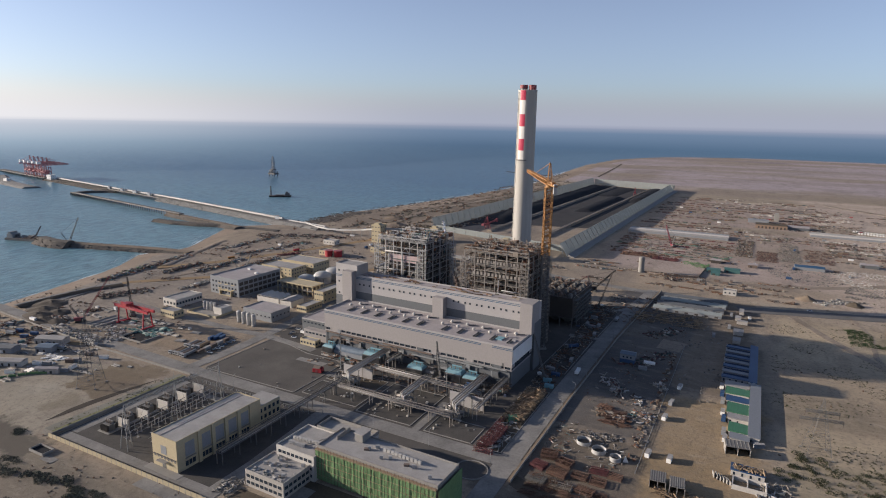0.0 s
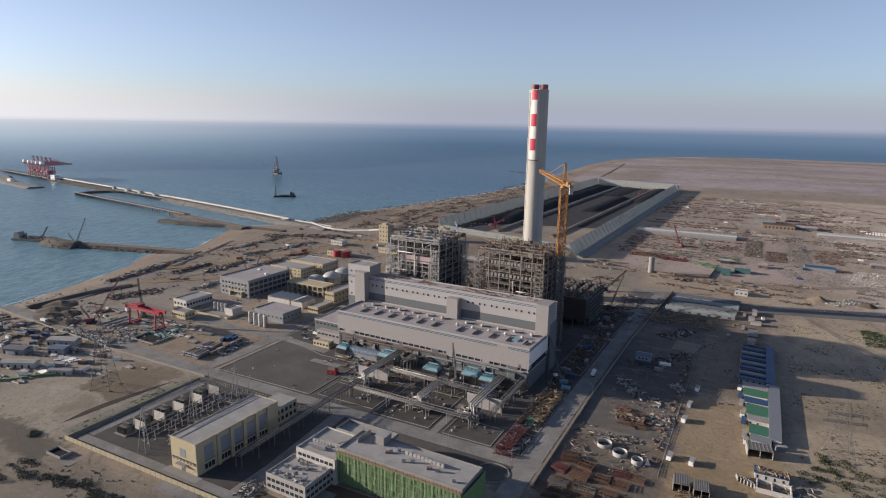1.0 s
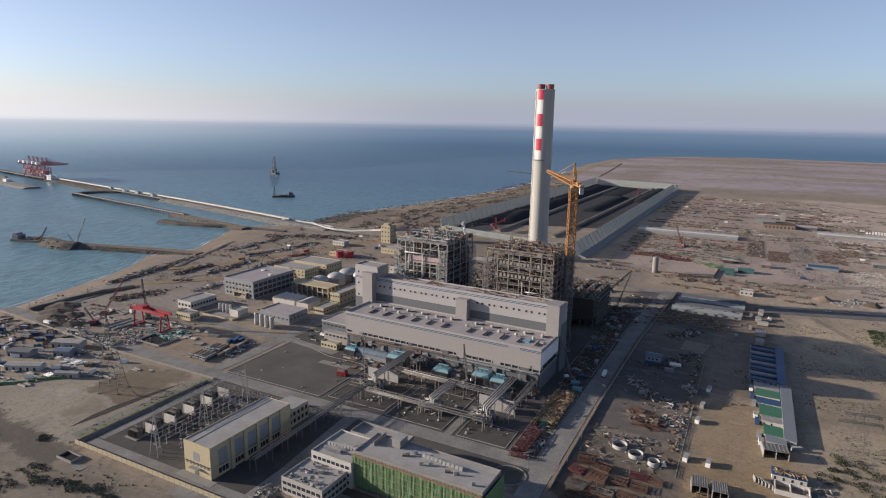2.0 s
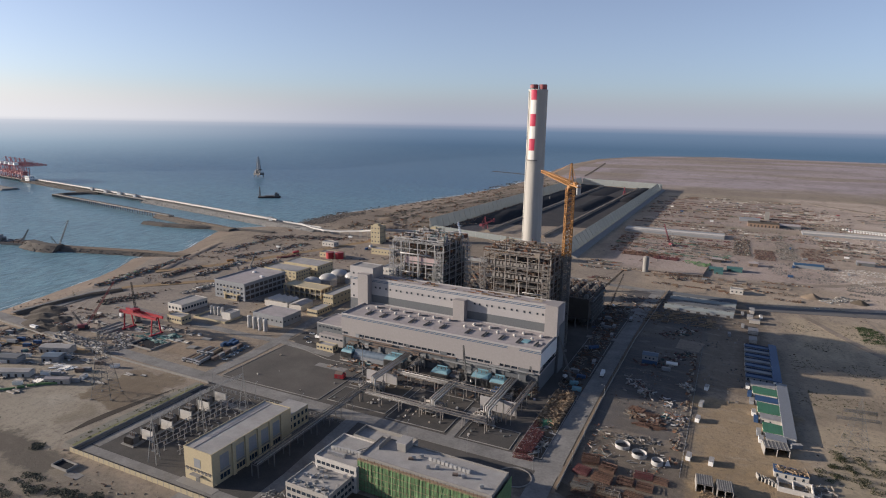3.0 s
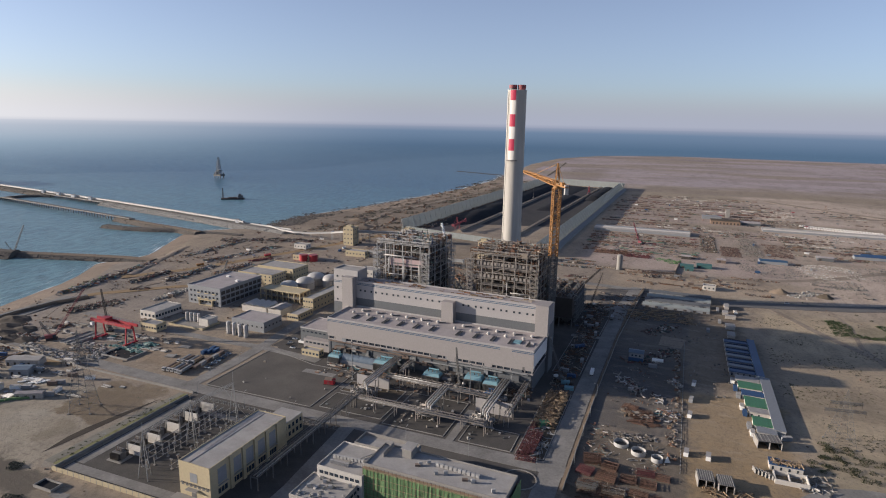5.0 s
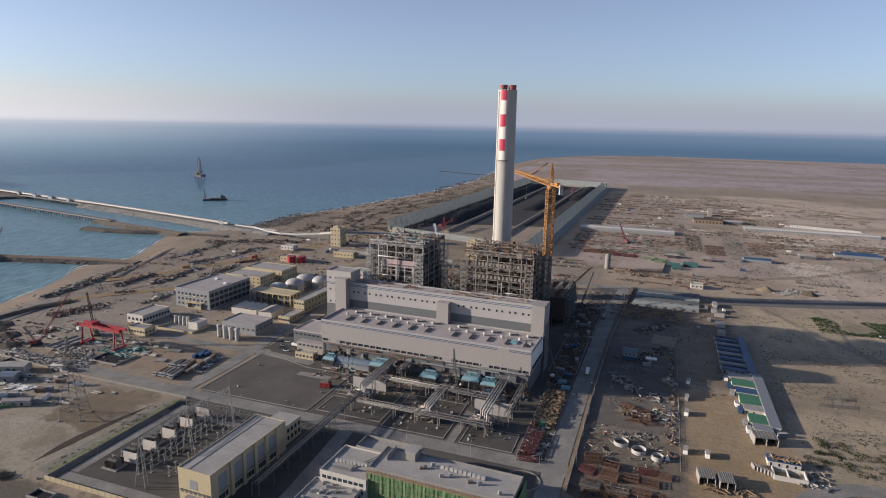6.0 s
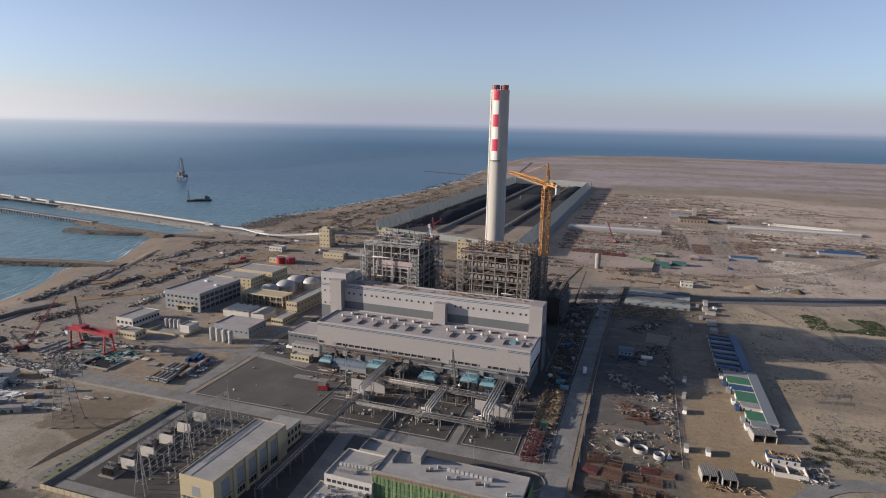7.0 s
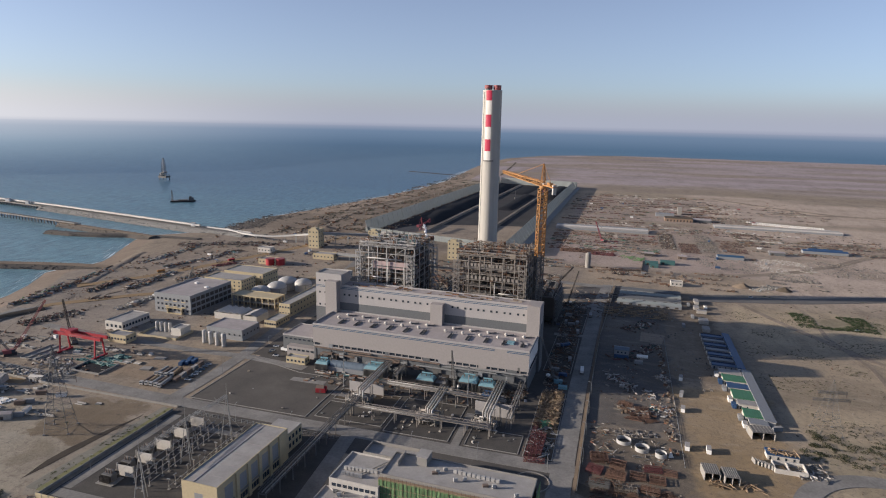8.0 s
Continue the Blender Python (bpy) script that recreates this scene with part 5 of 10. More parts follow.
def precipitator(x0, x1, y0, y1, top, label):
    p = on_grid(thing("precipitator", label, "dust filter", "dust filters"))
    part("casing", Shape().box(x0, x1, y0, y1, 9, top), DARKM, p)
    hop = Shape()
    n, m = 6, 4
    for i in range(n):
        for j in range(m):
            cx, cy = x0 + (i + 0.5) * (x1 - x0) / n, y0 + (j + 0.5) * (y1 - y0) / m
            a, b = (x1 - x0) / n / 2, (y1 - y0) / m / 2
            hop.quadbox([(cx + s * a * 0.2, cy + t * b * 0.2, 3) for s, t in ((-1, -1), (1, -1), (1, 1), (-1, 1))] + [(cx + s * a, cy + t * b, 9) for s, t in ((-1, -1), (1, -1), (1, 1), (-1, 1))])
    part("hopper", hop, DSTEEL, p)
    leg = Shape().box(-0.4, 0.4, -0.4, 0.4, 0, 9).mesh("leg", DSTEEL)
    for i in range(n + 1):
        for j in range(m + 1):
            piece("leg", leg, p, x0 + i * (x1 - x0) / n, y0 + j * (y1 - y0) / m)
    ins = Shape().box(-1.6, 1.6, -2.6, 2.6, 0, 2.6).box(-0.9, 0.9, -1.2, 1.2, 2.6, 3.6)
    a, b = ins.mesh("transformer_box", DSTEEL), ins.mesh("transformer_box", BROWNM)
    for i in range(8):
        for j in range(6):
            piece("transformer_box", a if (i + j) % 3 else b, p, x0 + 4 + i * (x1 - x0 - 8) / 7, y0 + 5 + j * (y1 - y0 - 10) / 5, top)
    for q in (0.7, 1.3):
        for e in (((x0, y0), (x1, y0)), ((x1, y0), (x1, y1)), ((x0, y0), (x0, y1))):
            part("handrail", Shape().beam((*e[0], top + q), (*e[1], top + q), 0.12), PSTEEL, p)
    for k in range(6):
        z = k * 4
        part("gallery", Shape().box(x1, x1 + 2.4, y0 + 6, y1 - 6, z + 4, z + 4.2), DSTEEL, p)
        part("handrail", Shape().beam((x1 + 2.4, y0 + 6, z + 5.2), (x1 + 2.4, y1 - 6, z + 5.2), 0.14), PSTEEL, p)
    for j in range(6):
        part("post", Shape().beam((x1 + 2.4, y0 + 6 + j * (y1 - y0 - 12) / 5, 0), (x1 + 2.4, y0 + 6 + j * (y1 - y0 - 12) / 5, 25), 0.3), DSTEEL, p)
    rg = random.Random(int(-x0))
    mess = Shape()
    for i in range(160):
        x, y = rg.uniform(x0, x1), rg.uniform(y0, y1)
        mess.beam((x, y, top + rg.uniform(0.3, 5)), (x + rg.uniform(-7, 7), y + rg.uniform(-7, 7), top + rg.uniform(0.3, 5)), rg.uniform(0.2, 0.6))
    tagged(part("roof_steel", mess, BROWNSTORE, p, "loose ducts and steel on top"), kind="stuff")


CRIMSON = mat("crimson_paint", (0.47, 0.028, 0.07), (0.38, 0.03, 0.06), 0.5, scale=0.2)
CREAMW = mat("warm_white_paint", (0.68, 0.65, 0.6), (0.55, 0.52, 0.48), 0.6, scale=0.1)


def chimney(cx, cy):
    c = thing("chimney", "tall concrete twin-flue chimney with red and white marking", "chimney")
    n, s = 64, Shape()
    prof = [(0, 10.4), (30, 10.1), (90, 9.8), (150, 9.6), (211.6, 9.4), (212.2, 9.6), (213, 9.6), (213, 8.8), (212.4, 8.6)]
    for z, r in prof:
        s.v += [(cx + r * math.cos(2 * math.pi * i / n), cy + r * math.sin(2 * math.pi * i / n), z) for i in range(n)]
    for k in range(len(prof) - 1):
        s.f += [(k * n + i, k * n + (i + 1) % n, k * n + n + (i + 1) % n, k * n + n + i) for i in range(n)]
    s.f.append(tuple((len(prof) - 1) * n + i for i in range(n)))
    part("shaft", s, CHIMC, c, smooth=True)
    for k, (z0, z1) in enumerate(((202.8, 212.6), (189.2, 202.8), (177.1, 189.2), (164.9, 177.1), (153.2, 164.9), (144, 153.2))):
        p = Shape()
        m = 12
        for z in (z0, z1):
            r = float(np.interp(z, [q[0] for q in prof[:5]], [q[1] for q in prof[:5]])) + 0.06
            r = max(r, 9.66) if z > 211 else r
            p.v += [(cx + r * math.cos(radians(-118 + 37 * i / m)), cy + r * math.sin(radians(-118 + 37 * i / m)), z) for i in range(m + 1)]
        p.f = [(i, i + 1, m + 2 + i, m + 1 + i) for i in range(m)]
        part("marking", p, CREAMW if k % 2 else CRIMSON, c, "painted white band" if k % 2 else "painted red band", smooth=True)
    for k, dx in enumerate((-4.3, 4.3)):
        fl = part("flue", Shape().tube((cx + dx, cy + 1.5 * k, 205), (cx + dx, cy + 1.5 * k, 214.6), 3.8, 28), DSTEEL if k == 0 else PORTRED, c, "steel flue", smooth=False)
        part("cap", Shape().tube((cx + dx, cy + 1.5 * k, 214.6), (cx + dx, cy + 1.5 * k, 218), 4.0, 28), PORTRED, fl, "faded red flue collar")
    for z in (143, 75):
        b = Shape()
        for i in range(n):
            a0, a1 = 2 * math.pi * i / n, 2 * math.pi * (i + 1) / n
            if z == 75 or -125 < math.degrees(a0) - 360 < -65:
                r = 9.7 if z == 143 else 10.0
                pts = [(cx + q * math.cos(t), cy + q * math.sin(t)) for q, t in ((r, a0), (r + 1.0, a0), (r + 1.0, a1), (r, a1))]
                if z == 143:
                    b.quadbox([(x, y, z) for x, y in pts] + [(x, y, z + 1.1) for x, y in pts])
        if b.v:
            part("platform", b, DSTEEL, c, "small dark inspection platform")
    lad = Shape()
    for a in (-136.5, -133.5):
        lad.beam((cx + 10.7 * math.cos(radians(a)), cy + 10.7 * math.sin(radians(a)), 0), (cx + 9.7 * math.cos(radians(a)), cy + 9.7 * math.sin(radians(a)), 211), 0.16)
    part("ladder", lad, DSTEEL, c)
    part("door_panel", Shape().box(cx - 3, cx + 3, cy - 12.2, cy - 11.2, 0, 7), DSTEEL, c)


def tower_crane(bx, by, deg, height):
    c = thing("tower_crane", "orange lattice tower crane beside the unfinished boiler", "crane", at=(bx, by, 0), turn=deg)
    part("base", Shape().box(-4, 4, -4, 4, 0, 1.5), CONCRETE, c)
    part("mast", Shape().lattice((0, 0, 78), (0, 0, height), 5.4, 17, 0.7, 0.42), ORANGEP, c)
    part("mast_base", Shape().lattice((0, 0, 1.5), (0, 0, 78), 5.4, 24, 0.7, 0.42), DSTEEL, c, "dark lower mast sections")
    part("slewing_ring", Shape().tube((0, 0, height), (0, 0, height + 2.2), 2.8, 16), ORANGEP, c)
    part("apex", Shape().lattice((0, 0, height + 2.2), (0.5, 0, height + 19), 3.4, 6, 0.4, 0.22, 0.8), ORANGEP, c)
    part("jib", Shape().lattice((2, 0, height + 3.5), (92, 0, height + 5.5), 3.4, 26, 0.6, 0.34, 2.0), ORANGEP, c)
    part("counter_jib", Shape().box(-22, -2, -1.6, 1.6, height + 2.4, height + 3.4).beam((-22, -1.6, height + 4.6), (-2, -1.6, height + 4.6), 0.2).beam((-22, 1.6, height + 4.6), (-2, 1.6, height + 4.6), 0.2), ORANGEP, c)
    part("counterweight", Shape().box(-22, -19.8, -1.3, 1.3, height - 2.6, height + 4.6), LSTEEL, c, "pale concrete counterweight")
    part("winch", Shape().box(-15, -10, -1.3, 1.3, height + 3.4, height + 5.6), ORANGEP, c)
    part("cab", Shape().box(1.5, 4.2, -3.6, -1.4, height + 1.0, height + 3.6), WHITEP, c)
    part("tie_rod", Shape().beam((0.5, 0, height + 18.8), (58, 0, height + 6), 0.28), ORANGEP, c)
    part("tie_rod", Shape().beam((0.5, 0, height + 18.8), (-17, 0, height + 3.4), 0.28), ORANGEP, c)
    part("hook", Shape().beam((60, 0, height + 4), (60, 0, height - 14), 0.12).box(59.4, 60.6, -0.4, 0.4, height - 16, height - 14), DSTEEL, c)


turbine_hall()
bunker_bay()
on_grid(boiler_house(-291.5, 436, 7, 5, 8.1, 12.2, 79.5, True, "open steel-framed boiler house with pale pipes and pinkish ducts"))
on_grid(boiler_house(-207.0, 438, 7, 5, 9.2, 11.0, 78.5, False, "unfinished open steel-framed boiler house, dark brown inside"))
precipitator(-207, -139, 520, 580, 27, "dark dust precipitator with rows of boxes on its roof")
precipitator(-296, -240, 505, 566, 25, "dark dust precipitator behind the finished boiler")
chimney(-215.8, 598.5)
tower_crane(-143.5, 456, 120, 132)


# ---- in front of the turbine hall ----
def power_transformer(x, y, lx, ly, lz, cover, label, turn=0.0):
    t = thing("transformer", label, "transformer", "transformers at the hall", (x, y, 0.1), turn)
    part("tank", Shape().box(-lx / 2, lx / 2, -ly / 2, ly / 2, 0.5, lz * 0.75), DSTEEL, t)
    part("plinth", Shape().box(-lx / 2 - 0.6, lx / 2 + 0.6, -ly / 2 - 0.6, ly / 2 + 0.6, 0, 0.5), CONCRETE, t)
    s = Shape()
    s.quadbox([(-lx / 2, -ly / 2, lz * 0.75), (lx / 2, -ly / 2, lz * 0.75), (lx / 2, ly / 2, lz * 0.75), (-lx / 2, ly / 2, lz * 0.75), (-lx * 0.42, -ly * 0.36, lz), (lx * 0.42, -ly * 0.36, lz), (lx * 0.42, ly * 0.36, lz), (-lx * 0.42, ly * 0.36, lz)])
    part("cover", s, cover, t)
    fin = Shape().box(-0.7, 0.7, -0.12, 0.12, 0, lz * 0.55).mesh("radiator", DSTEEL)
    for i in range(int(lx / 0.9)):
        piece("radiator", fin, t, -lx / 2 + 0.5 + i * 0.9, -ly / 2 - 0.5, 1.0, 90)
    bush = Shape().tube((0, 0, 0), (0, 0, 2.2), 0.28, 8, 0.12).tube((0, 0, 0.4), (0, 0, 0.6), 0.4, 8).tube((0, 0, 1.0), (0, 0, 1.2), 0.36, 8).mesh("bushing", BROWNM)
    for i in range(3):
        piece("bushing", bush, t, -lx / 4 + i * lx / 4, 0, lz)
    part("conservator", Shape().tube((-lx * 0.3, ly * 0.3, lz + 1.2), (lx * 0.3, ly * 0.3, lz + 1.2), 0.6, 10), cover, t)


power_transformer(-287, 364, 10, 7, 6.5, TEAL, "small transformer under a pale blue cover")
power_transformer(-245, 364, 16, 8, 8.5, TEAL, "transformer with pale blue covers beside the hall")
power_transformer(-206, 361, 13, 8, 7.0, TEAL, "transformer under a pale blue tarpaulin")
power_transformer(-195, 362, 8, 6, 5.0, DSTEEL, "grey auxiliary transformer beside the hall")
power_transformer(-176, 364, 13, 8, 9.0, TEAL, "large transformer with pale blue covers")
power_transformer(-163, 363, 11, 8, 8.0, TEAL, "transformer with pale blue housings")
power_transformer(-160, 353, 9, 5, 4.0, BLUES, "dark blue covered equipment on a plinth")
SLATEB = mat("blue_grey_sheet", (0.13, 0.17, 0.21), (0.08, 0.1, 0.13), 0.5, 0.1, scale=0.3)
duct_house = thing("duct_house", "long blue-grey half-round sheet-metal duct in front of the hall", "duct")
part("shell", Shape().tube((-281, 366, 3.6), (-247, 366, 3.6), 3.6, 24), SLATEB, duct_house, smooth=False)
part("plinth", Shape().box(-282, -246, 361.8, 370.2, 0.1, 3.4), GREYR, duct_house)
rib_ring = Shape().tube((-0.2, 0, 0), (0.2, 0, 0), 3.72, 24).mesh("rib", SLATEB)
for i in range(9):
    piece("rib", rib_ring, duct_house, -280 + i * 4.1, 366, 3.6)


def pipe_rack(line_from, line_to, z, width, pipes, label, step=10.0, name="pipe_rack", material=None):
    r = thing(name, label, "pipe rack", "pipe racks")
    material = material or PSTEEL
    a, b = Vector((*line_from, z)), Vector((*line_to, z))
    n = max(2, int((b - a).length / step) + 1)
    d = (b - a).normalized()
    side = Vector((-d.y, d.x, 0)) * width / 2
    leg = Shape().box(-0.22, 0.22, -0.22, 0.22, 0, z).mesh("post", material)
    for i in range(n):
        p = a.lerp(b, i / (n - 1))
        for s in (-1, 1):
            piece("post", leg, r, p.x + s * side.x, p.y + s * side.y, 0)
        part("crossbeam", Shape().beam(p - side * 1.15, p + side * 1.15, 0.35, 0.45), material, r)
    for s in (-1, 1):
        g = Shape()
        lo, hi = Vector((0, 0, 0.3)), Vector((0, 0, 2.0))
        g.beam(a + side * s + lo, b + side * s + lo, 0.25, 0.4).beam(a + side * s + hi, b + side * s + hi, 0.22, 0.3)
        m = int((b - a).length / 2.4)
        for k in range(m):
            p, q = a.lerp(b, k / m) + side * s, a.lerp(b, (k + 1) / m) + side * s
            g.beam(p + (lo if k % 2 else hi), q + (hi if k % 2 else lo), 0.14)
        part("girder", g, material, r)
    for i in range(pipes):
        off = side * (-0.8 + 1.6 * i / max(1, pipes - 1))
        rad = (0.28, 0.36, 0.2)[i % 3]
        part("pipe", Shape().tube(a + off + Vector((0, 0, 0.6 + rad)), b + off + Vector((0, 0, 0.6 + rad)), rad, 8), (SILVER, PSTEEL, DSTEEL)[i % 3], r, smooth=True)
    return r


pipe_rack((-232, 341.5), (-146, 339), 7.0, 4.5, 4, "long pale steel pipe rack in front of the hall")
pipe_rack((-237, 304.5), (-149, 303.5), 6.6, 3.2, 3, "pale steel cable bridge across the front plots", 14)
pipe_rack((-237.5, 206), (-237.5, 316), 7.0, 4.2, 3, "steel cable gallery beside the switchgear house", 12, material=DSTEEL)
pipe_rack((-226, 352), (-226, 371), 8.0, 2.6, 3, "short pipe rack running into the hall", 9)
pipe_rack((-140, 318), (-140, 371), 6.5, 3.0, 3, "pipe rack at the end of the hall", 10)


def bus_ducts(x, y0, y1, z, n, label):
    """Parallel tubes that leave the hall and turn down into a cluster of risers."""
    b = thing("bus_duct", label, "bus duct", "bus ducts")
    for i in range(n):
        px = x + (i - (n - 1) / 2) * 1.7
        yy = y0 - i * 1.4
        part("tube", Shape().run([(px, y1, z), (px, yy, z), (px, yy, 0.2)], 0.55, 10), SILVER if i % 2 else PSTEEL, b, smooth=True)
    for k in range(3):
        y = y0 + 6 + k * (y1 - y0 - 8) / 2.5
        part("support", Shape().beam((x - n, y, z - 0.9), (x + n, y, z - 0.9), 0.35).beam((x - n * 0.8, y, 0), (x - n * 0.8, y, z - 1), 0.35).beam((x + n * 0.8, y, 0), (x + n * 0.8, y, z - 1), 0.35), DSTEEL, b)
    rng = random.Random(int(abs(x)))
    riser = Shape().tube((0, 0, 0), (0, 0, 6.6), 0.36, 8).dome(0, 0, 6.6, 0.36, 0.4, 8, 3).mesh("riser", PSTEEL)
    for i in range(28):
        piece("riser", riser, b, x + rng.uniform(-9, 8), y0 - rng.uniform(-4, 8), rng.uniform(-1.6, 0))
    for i in range(14):
        z2 = rng.uniform(2.0, 6.0)
        yy = y0 - rng.uniform(-3, 8)
        part("elbow_pipe", Shape().run([(x + rng.uniform(-9, -3), yy, z2), (x + rng.uniform(2, 8), yy, z2), (x + rng.uniform(2, 8), yy, 0.2)], 0.4, 8), rng.choice((SILVER, PSTEEL, DSTEEL)), b, smooth=True)


bus_ducts(-238, 323, 371, 9.5, 4, "bundle of silver bus ducts running into the hall")
bus_ducts(-188.5, 314, 347, 8.0, 4, "cluster of silver pipes and risers on a gravel plot")
bus_ducts(-153, 317, 365, 9.5, 4, "bundle of silver bus ducts with dense risers")


def fire_wall(x0, x1, y, h, label):
    w = thing("fire_wall", label, "wall", "fire walls")
    n = 3
    for i in range(n):
        a, b = x0 + i * (x1 - x0) / n, x0 + (i + 1) * (x1 - x0) / n
        part("panel", Shape().box(a + 0.25, b - 0.25, y - 0.2, y + 0.2, 0, h), CLADW, w)
        part("post", Shape().box(b - 0.25, b + 0.25, y - 0.35, y + 0.35, 0, h + 0.2), CONCRETE, w)


fire_wall(-253, -228, 336, 7.5, "pale concrete fire wall behind pipe risers")
fire_wall(-164, -140, 331, 9.0, "pale concrete fire wall behind pipe risers")


def mast(x, y, h, label="slender grey lighting mast"):
    m = thing("lighting_mast", label, "mast", "lighting masts", (x, y, 0))
    part("pole", Shape().tube((0, 0, 0), (0, 0, h), 0.36, 8, 0.14), STEEL, m)
    part("base", Shape().box(-0.8, 0.8, -0.8, 0.8, 0, 0.6), CONCRETE, m)
    part("spike", Shape().tube((0, 0, h), (0, 0, h + 2), 0.07, 5), STEEL, m)
    part("crown", Shape().tube((0, 0, h * 0.92), (0, 0, h * 0.92 + 0.3), 0.8, 8), DSTEEL, m)


mast(-259.5, 341, 30)
mast(-171, 340.5, 28.5)


def street_lamp(x, y, turn):
    s = thing("street_lamp", "grey street lamp with a short arm", "lamp", "street lamps", (x, y, 0), turn)
    part("pole", Shape().tube((0, 0, 0), (0, 0, 9.5), 0.11, 6, 0.07), STEEL, s)
    part("arm", Shape().beam((0, 0, 9.4), (1.6, 0, 9.8), 0.1), STEEL, s)
    part("lantern", Shape().box(1.4, 2.4, -0.2, 0.2, 9.8, 10.0), STEEL, s)


for y in range(292, 690, 30):
    street_lamp(-94.5 + max(0, y - 510) * 0.05, y, 180)
for x in range(-340, -110, 38):
    street_lamp(x, 277.5, 90)
for y in (300, 330, 360, 390):
    street_lamp(-349, y, 0)


def mobile_crane(x, y, turn, lift, reach, colour, label):
    c = thing("mobile_crane", label, "crane", "mobile cranes", (x, y, 0.1), turn)
    part("chassis", Shape().box(-5.5, 5.5, -1.4, 1.4, 1.0, 2.2), colour, c)
    wheel = Shape().tube((0, -1.6, 0.75), (0, 1.6, 0.75), 0.75, 12).mesh("wheel", DARKM)
    for k in (-4.2, -2.6, 2.4, 4.2):
        piece("wheel", wheel, c, k)
    part("cab", Shape().box(3.4, 5.6, -1.3, 1.3, 2.2, 3.6), WHITEP, c)
    part("upper", Shape().box(-4.0, 0.5, -1.3, 1.3, 2.3, 4.0), colour, c)
    tip = (reach, 0, lift)
    part("boom", Shape().lattice((-0.5, 0, 3.6), tip, 1.1, 14, 0.22, 0.12, 0.6), colour, c)
    part("hoist_rope", Shape().beam(tip, (reach, 0, lift * 0.45), 0.1), DARKM, c)
    part("back_stay", Shape().beam((-3.5, 0, 4.0), tip, 0.12), DARKM, c)


mobile_crane(-184, 357, 60, 31, -4, DSTEEL, "grey mobile crane with its dark boom up beside the hall")
mobile_crane(-122, 398, 150, 30, 12, DSTEEL, "grey mobile crane in the shade of the hall")
mobile_crane(-128, 590, 60, 34, 16, DARKM, "dark crawler crane by the precipitator")


def fire_truck(x, y, turn, colour, label):
    t = thing("truck", label, "truck", "trucks", (x, y, 0.15), turn)
    part("chassis", Shape().box(-4.2, 4.2, -1.1, 1.1, 0.7, 1.2), DARKM, t)
    part("cab", Shape().box(2.2, 4.3, -1.25, 1.25, 1.2, 3.3), colour, t)
    part("windscreen", Shape().box(4.28, 4.36, -1.0, 1.0, 2.2, 3.1), GLASS, t)
    part("body", Shape().box(-4.3, 2.0, -1.25, 1.25, 1.2, 3.1), colour, t)
    w = Shape().tube((0, -1.3, 0.6), (0, 1.3, 0.6), 0.6, 12).mesh("wheel", DARKM)
    for k in (-3.0, -1.6, 3.1):
        piece("wheel", w, t, k)


kiosk = thing("red_unit", "red square plant unit with a brown tarpaulin on top", "equipment", at=(-270, 328, 0.15), turn=12)
part("body", Shape().box(-3.4, 3.4, -2.4, 2.4, 0.4, 3.4), REDP, kiosk)
part("skid", Shape().box(-3.8, 3.8, -2.7, 2.7, 0, 0.4), DARKM, kiosk)
part("tarpaulin", Shape().gable(-3.0, 2.0, -2.0, 2.0, 3.41, 1.4, "x"), BROWNM, kiosk, "brown tarpaulin")
part("door", Shape().box(-1.0, 0.6, -2.46, -2.4, 0.5, 2.7), PORTRED, kiosk)
fire_truck(-103, 420, 92, WHITEP, "white truck on the perimeter road")

# low kerbs, pits and hydrants on the plots
rng = random.Random(3)
plot_items = Shape()
for x0, x1, y0, y1, n in ((-256, -216, 298, 336, 22), (-209, -173, 294, 336, 22), (-159, -132, 293, 310, 8), (-345, -266, 296, 350, 6)):
    for i in range(n):
        x, y = rng.uniform(x0, x1), rng.uniform(y0, y1)
        plot_items.block(x, y, 0.1, rng.uniform(0.3, 1.6), rng.uniform(0.3, 1.6), rng.uniform(0.2, 1.1), rng.uniform(0, 3))
solo("site_clutter", plot_items, PALESTORE, "scattered blocks, valves and bags on the plots", "clutter", kind="stuff")
for x, y0, y1 in ((-262, 318, 338), (-300, 330, 352)):
    structure("pavement_17" if x == -262 else "pavement_18", Shape().box(x, x + 26, y0 + 8, y0 + 14, 0.02, 0.19), ROADC, "concrete apron joining the lot", "road")


def fence(x0, y0, x1, y1, h, label, material, step=4.0, solid=True):
    f = thing("perimeter_wall" if solid else "fence", label, "wall" if solid else "fence", "boundary walls")
    a, b = Vector((x0, y0, 0)), Vector((x1, y1, 0))
    n = max(1, int((b - a).length / step))
    d = (b - a) / n
    t = math.degrees(math.atan2(d.y, d.x))
    L = d.length
    pan = (Shape().box(0.15, L - 0.15, -0.12, 0.12, 0, h) if solid else Shape().box(0, L, -0.03, 0.03, h - 0.12, h).box(0, L, -0.03, 0.03, h * 0.5, h * 0.5 + 0.1).box(0, L, -0.03, 0.03, 0.1, 0.2)).mesh("panel", material)
    post = Shape().box(-0.15, 0.15, -0.2, 0.2, 0, h + 0.15).mesh("post", KERB if solid else STEEL)
    for i in range(n):
        p = a + d * i
        piece("panel", pan, f, p.x, p.y, 0, t)
        piece("post", post, f, p.x, p.y, 0, t)
    return f


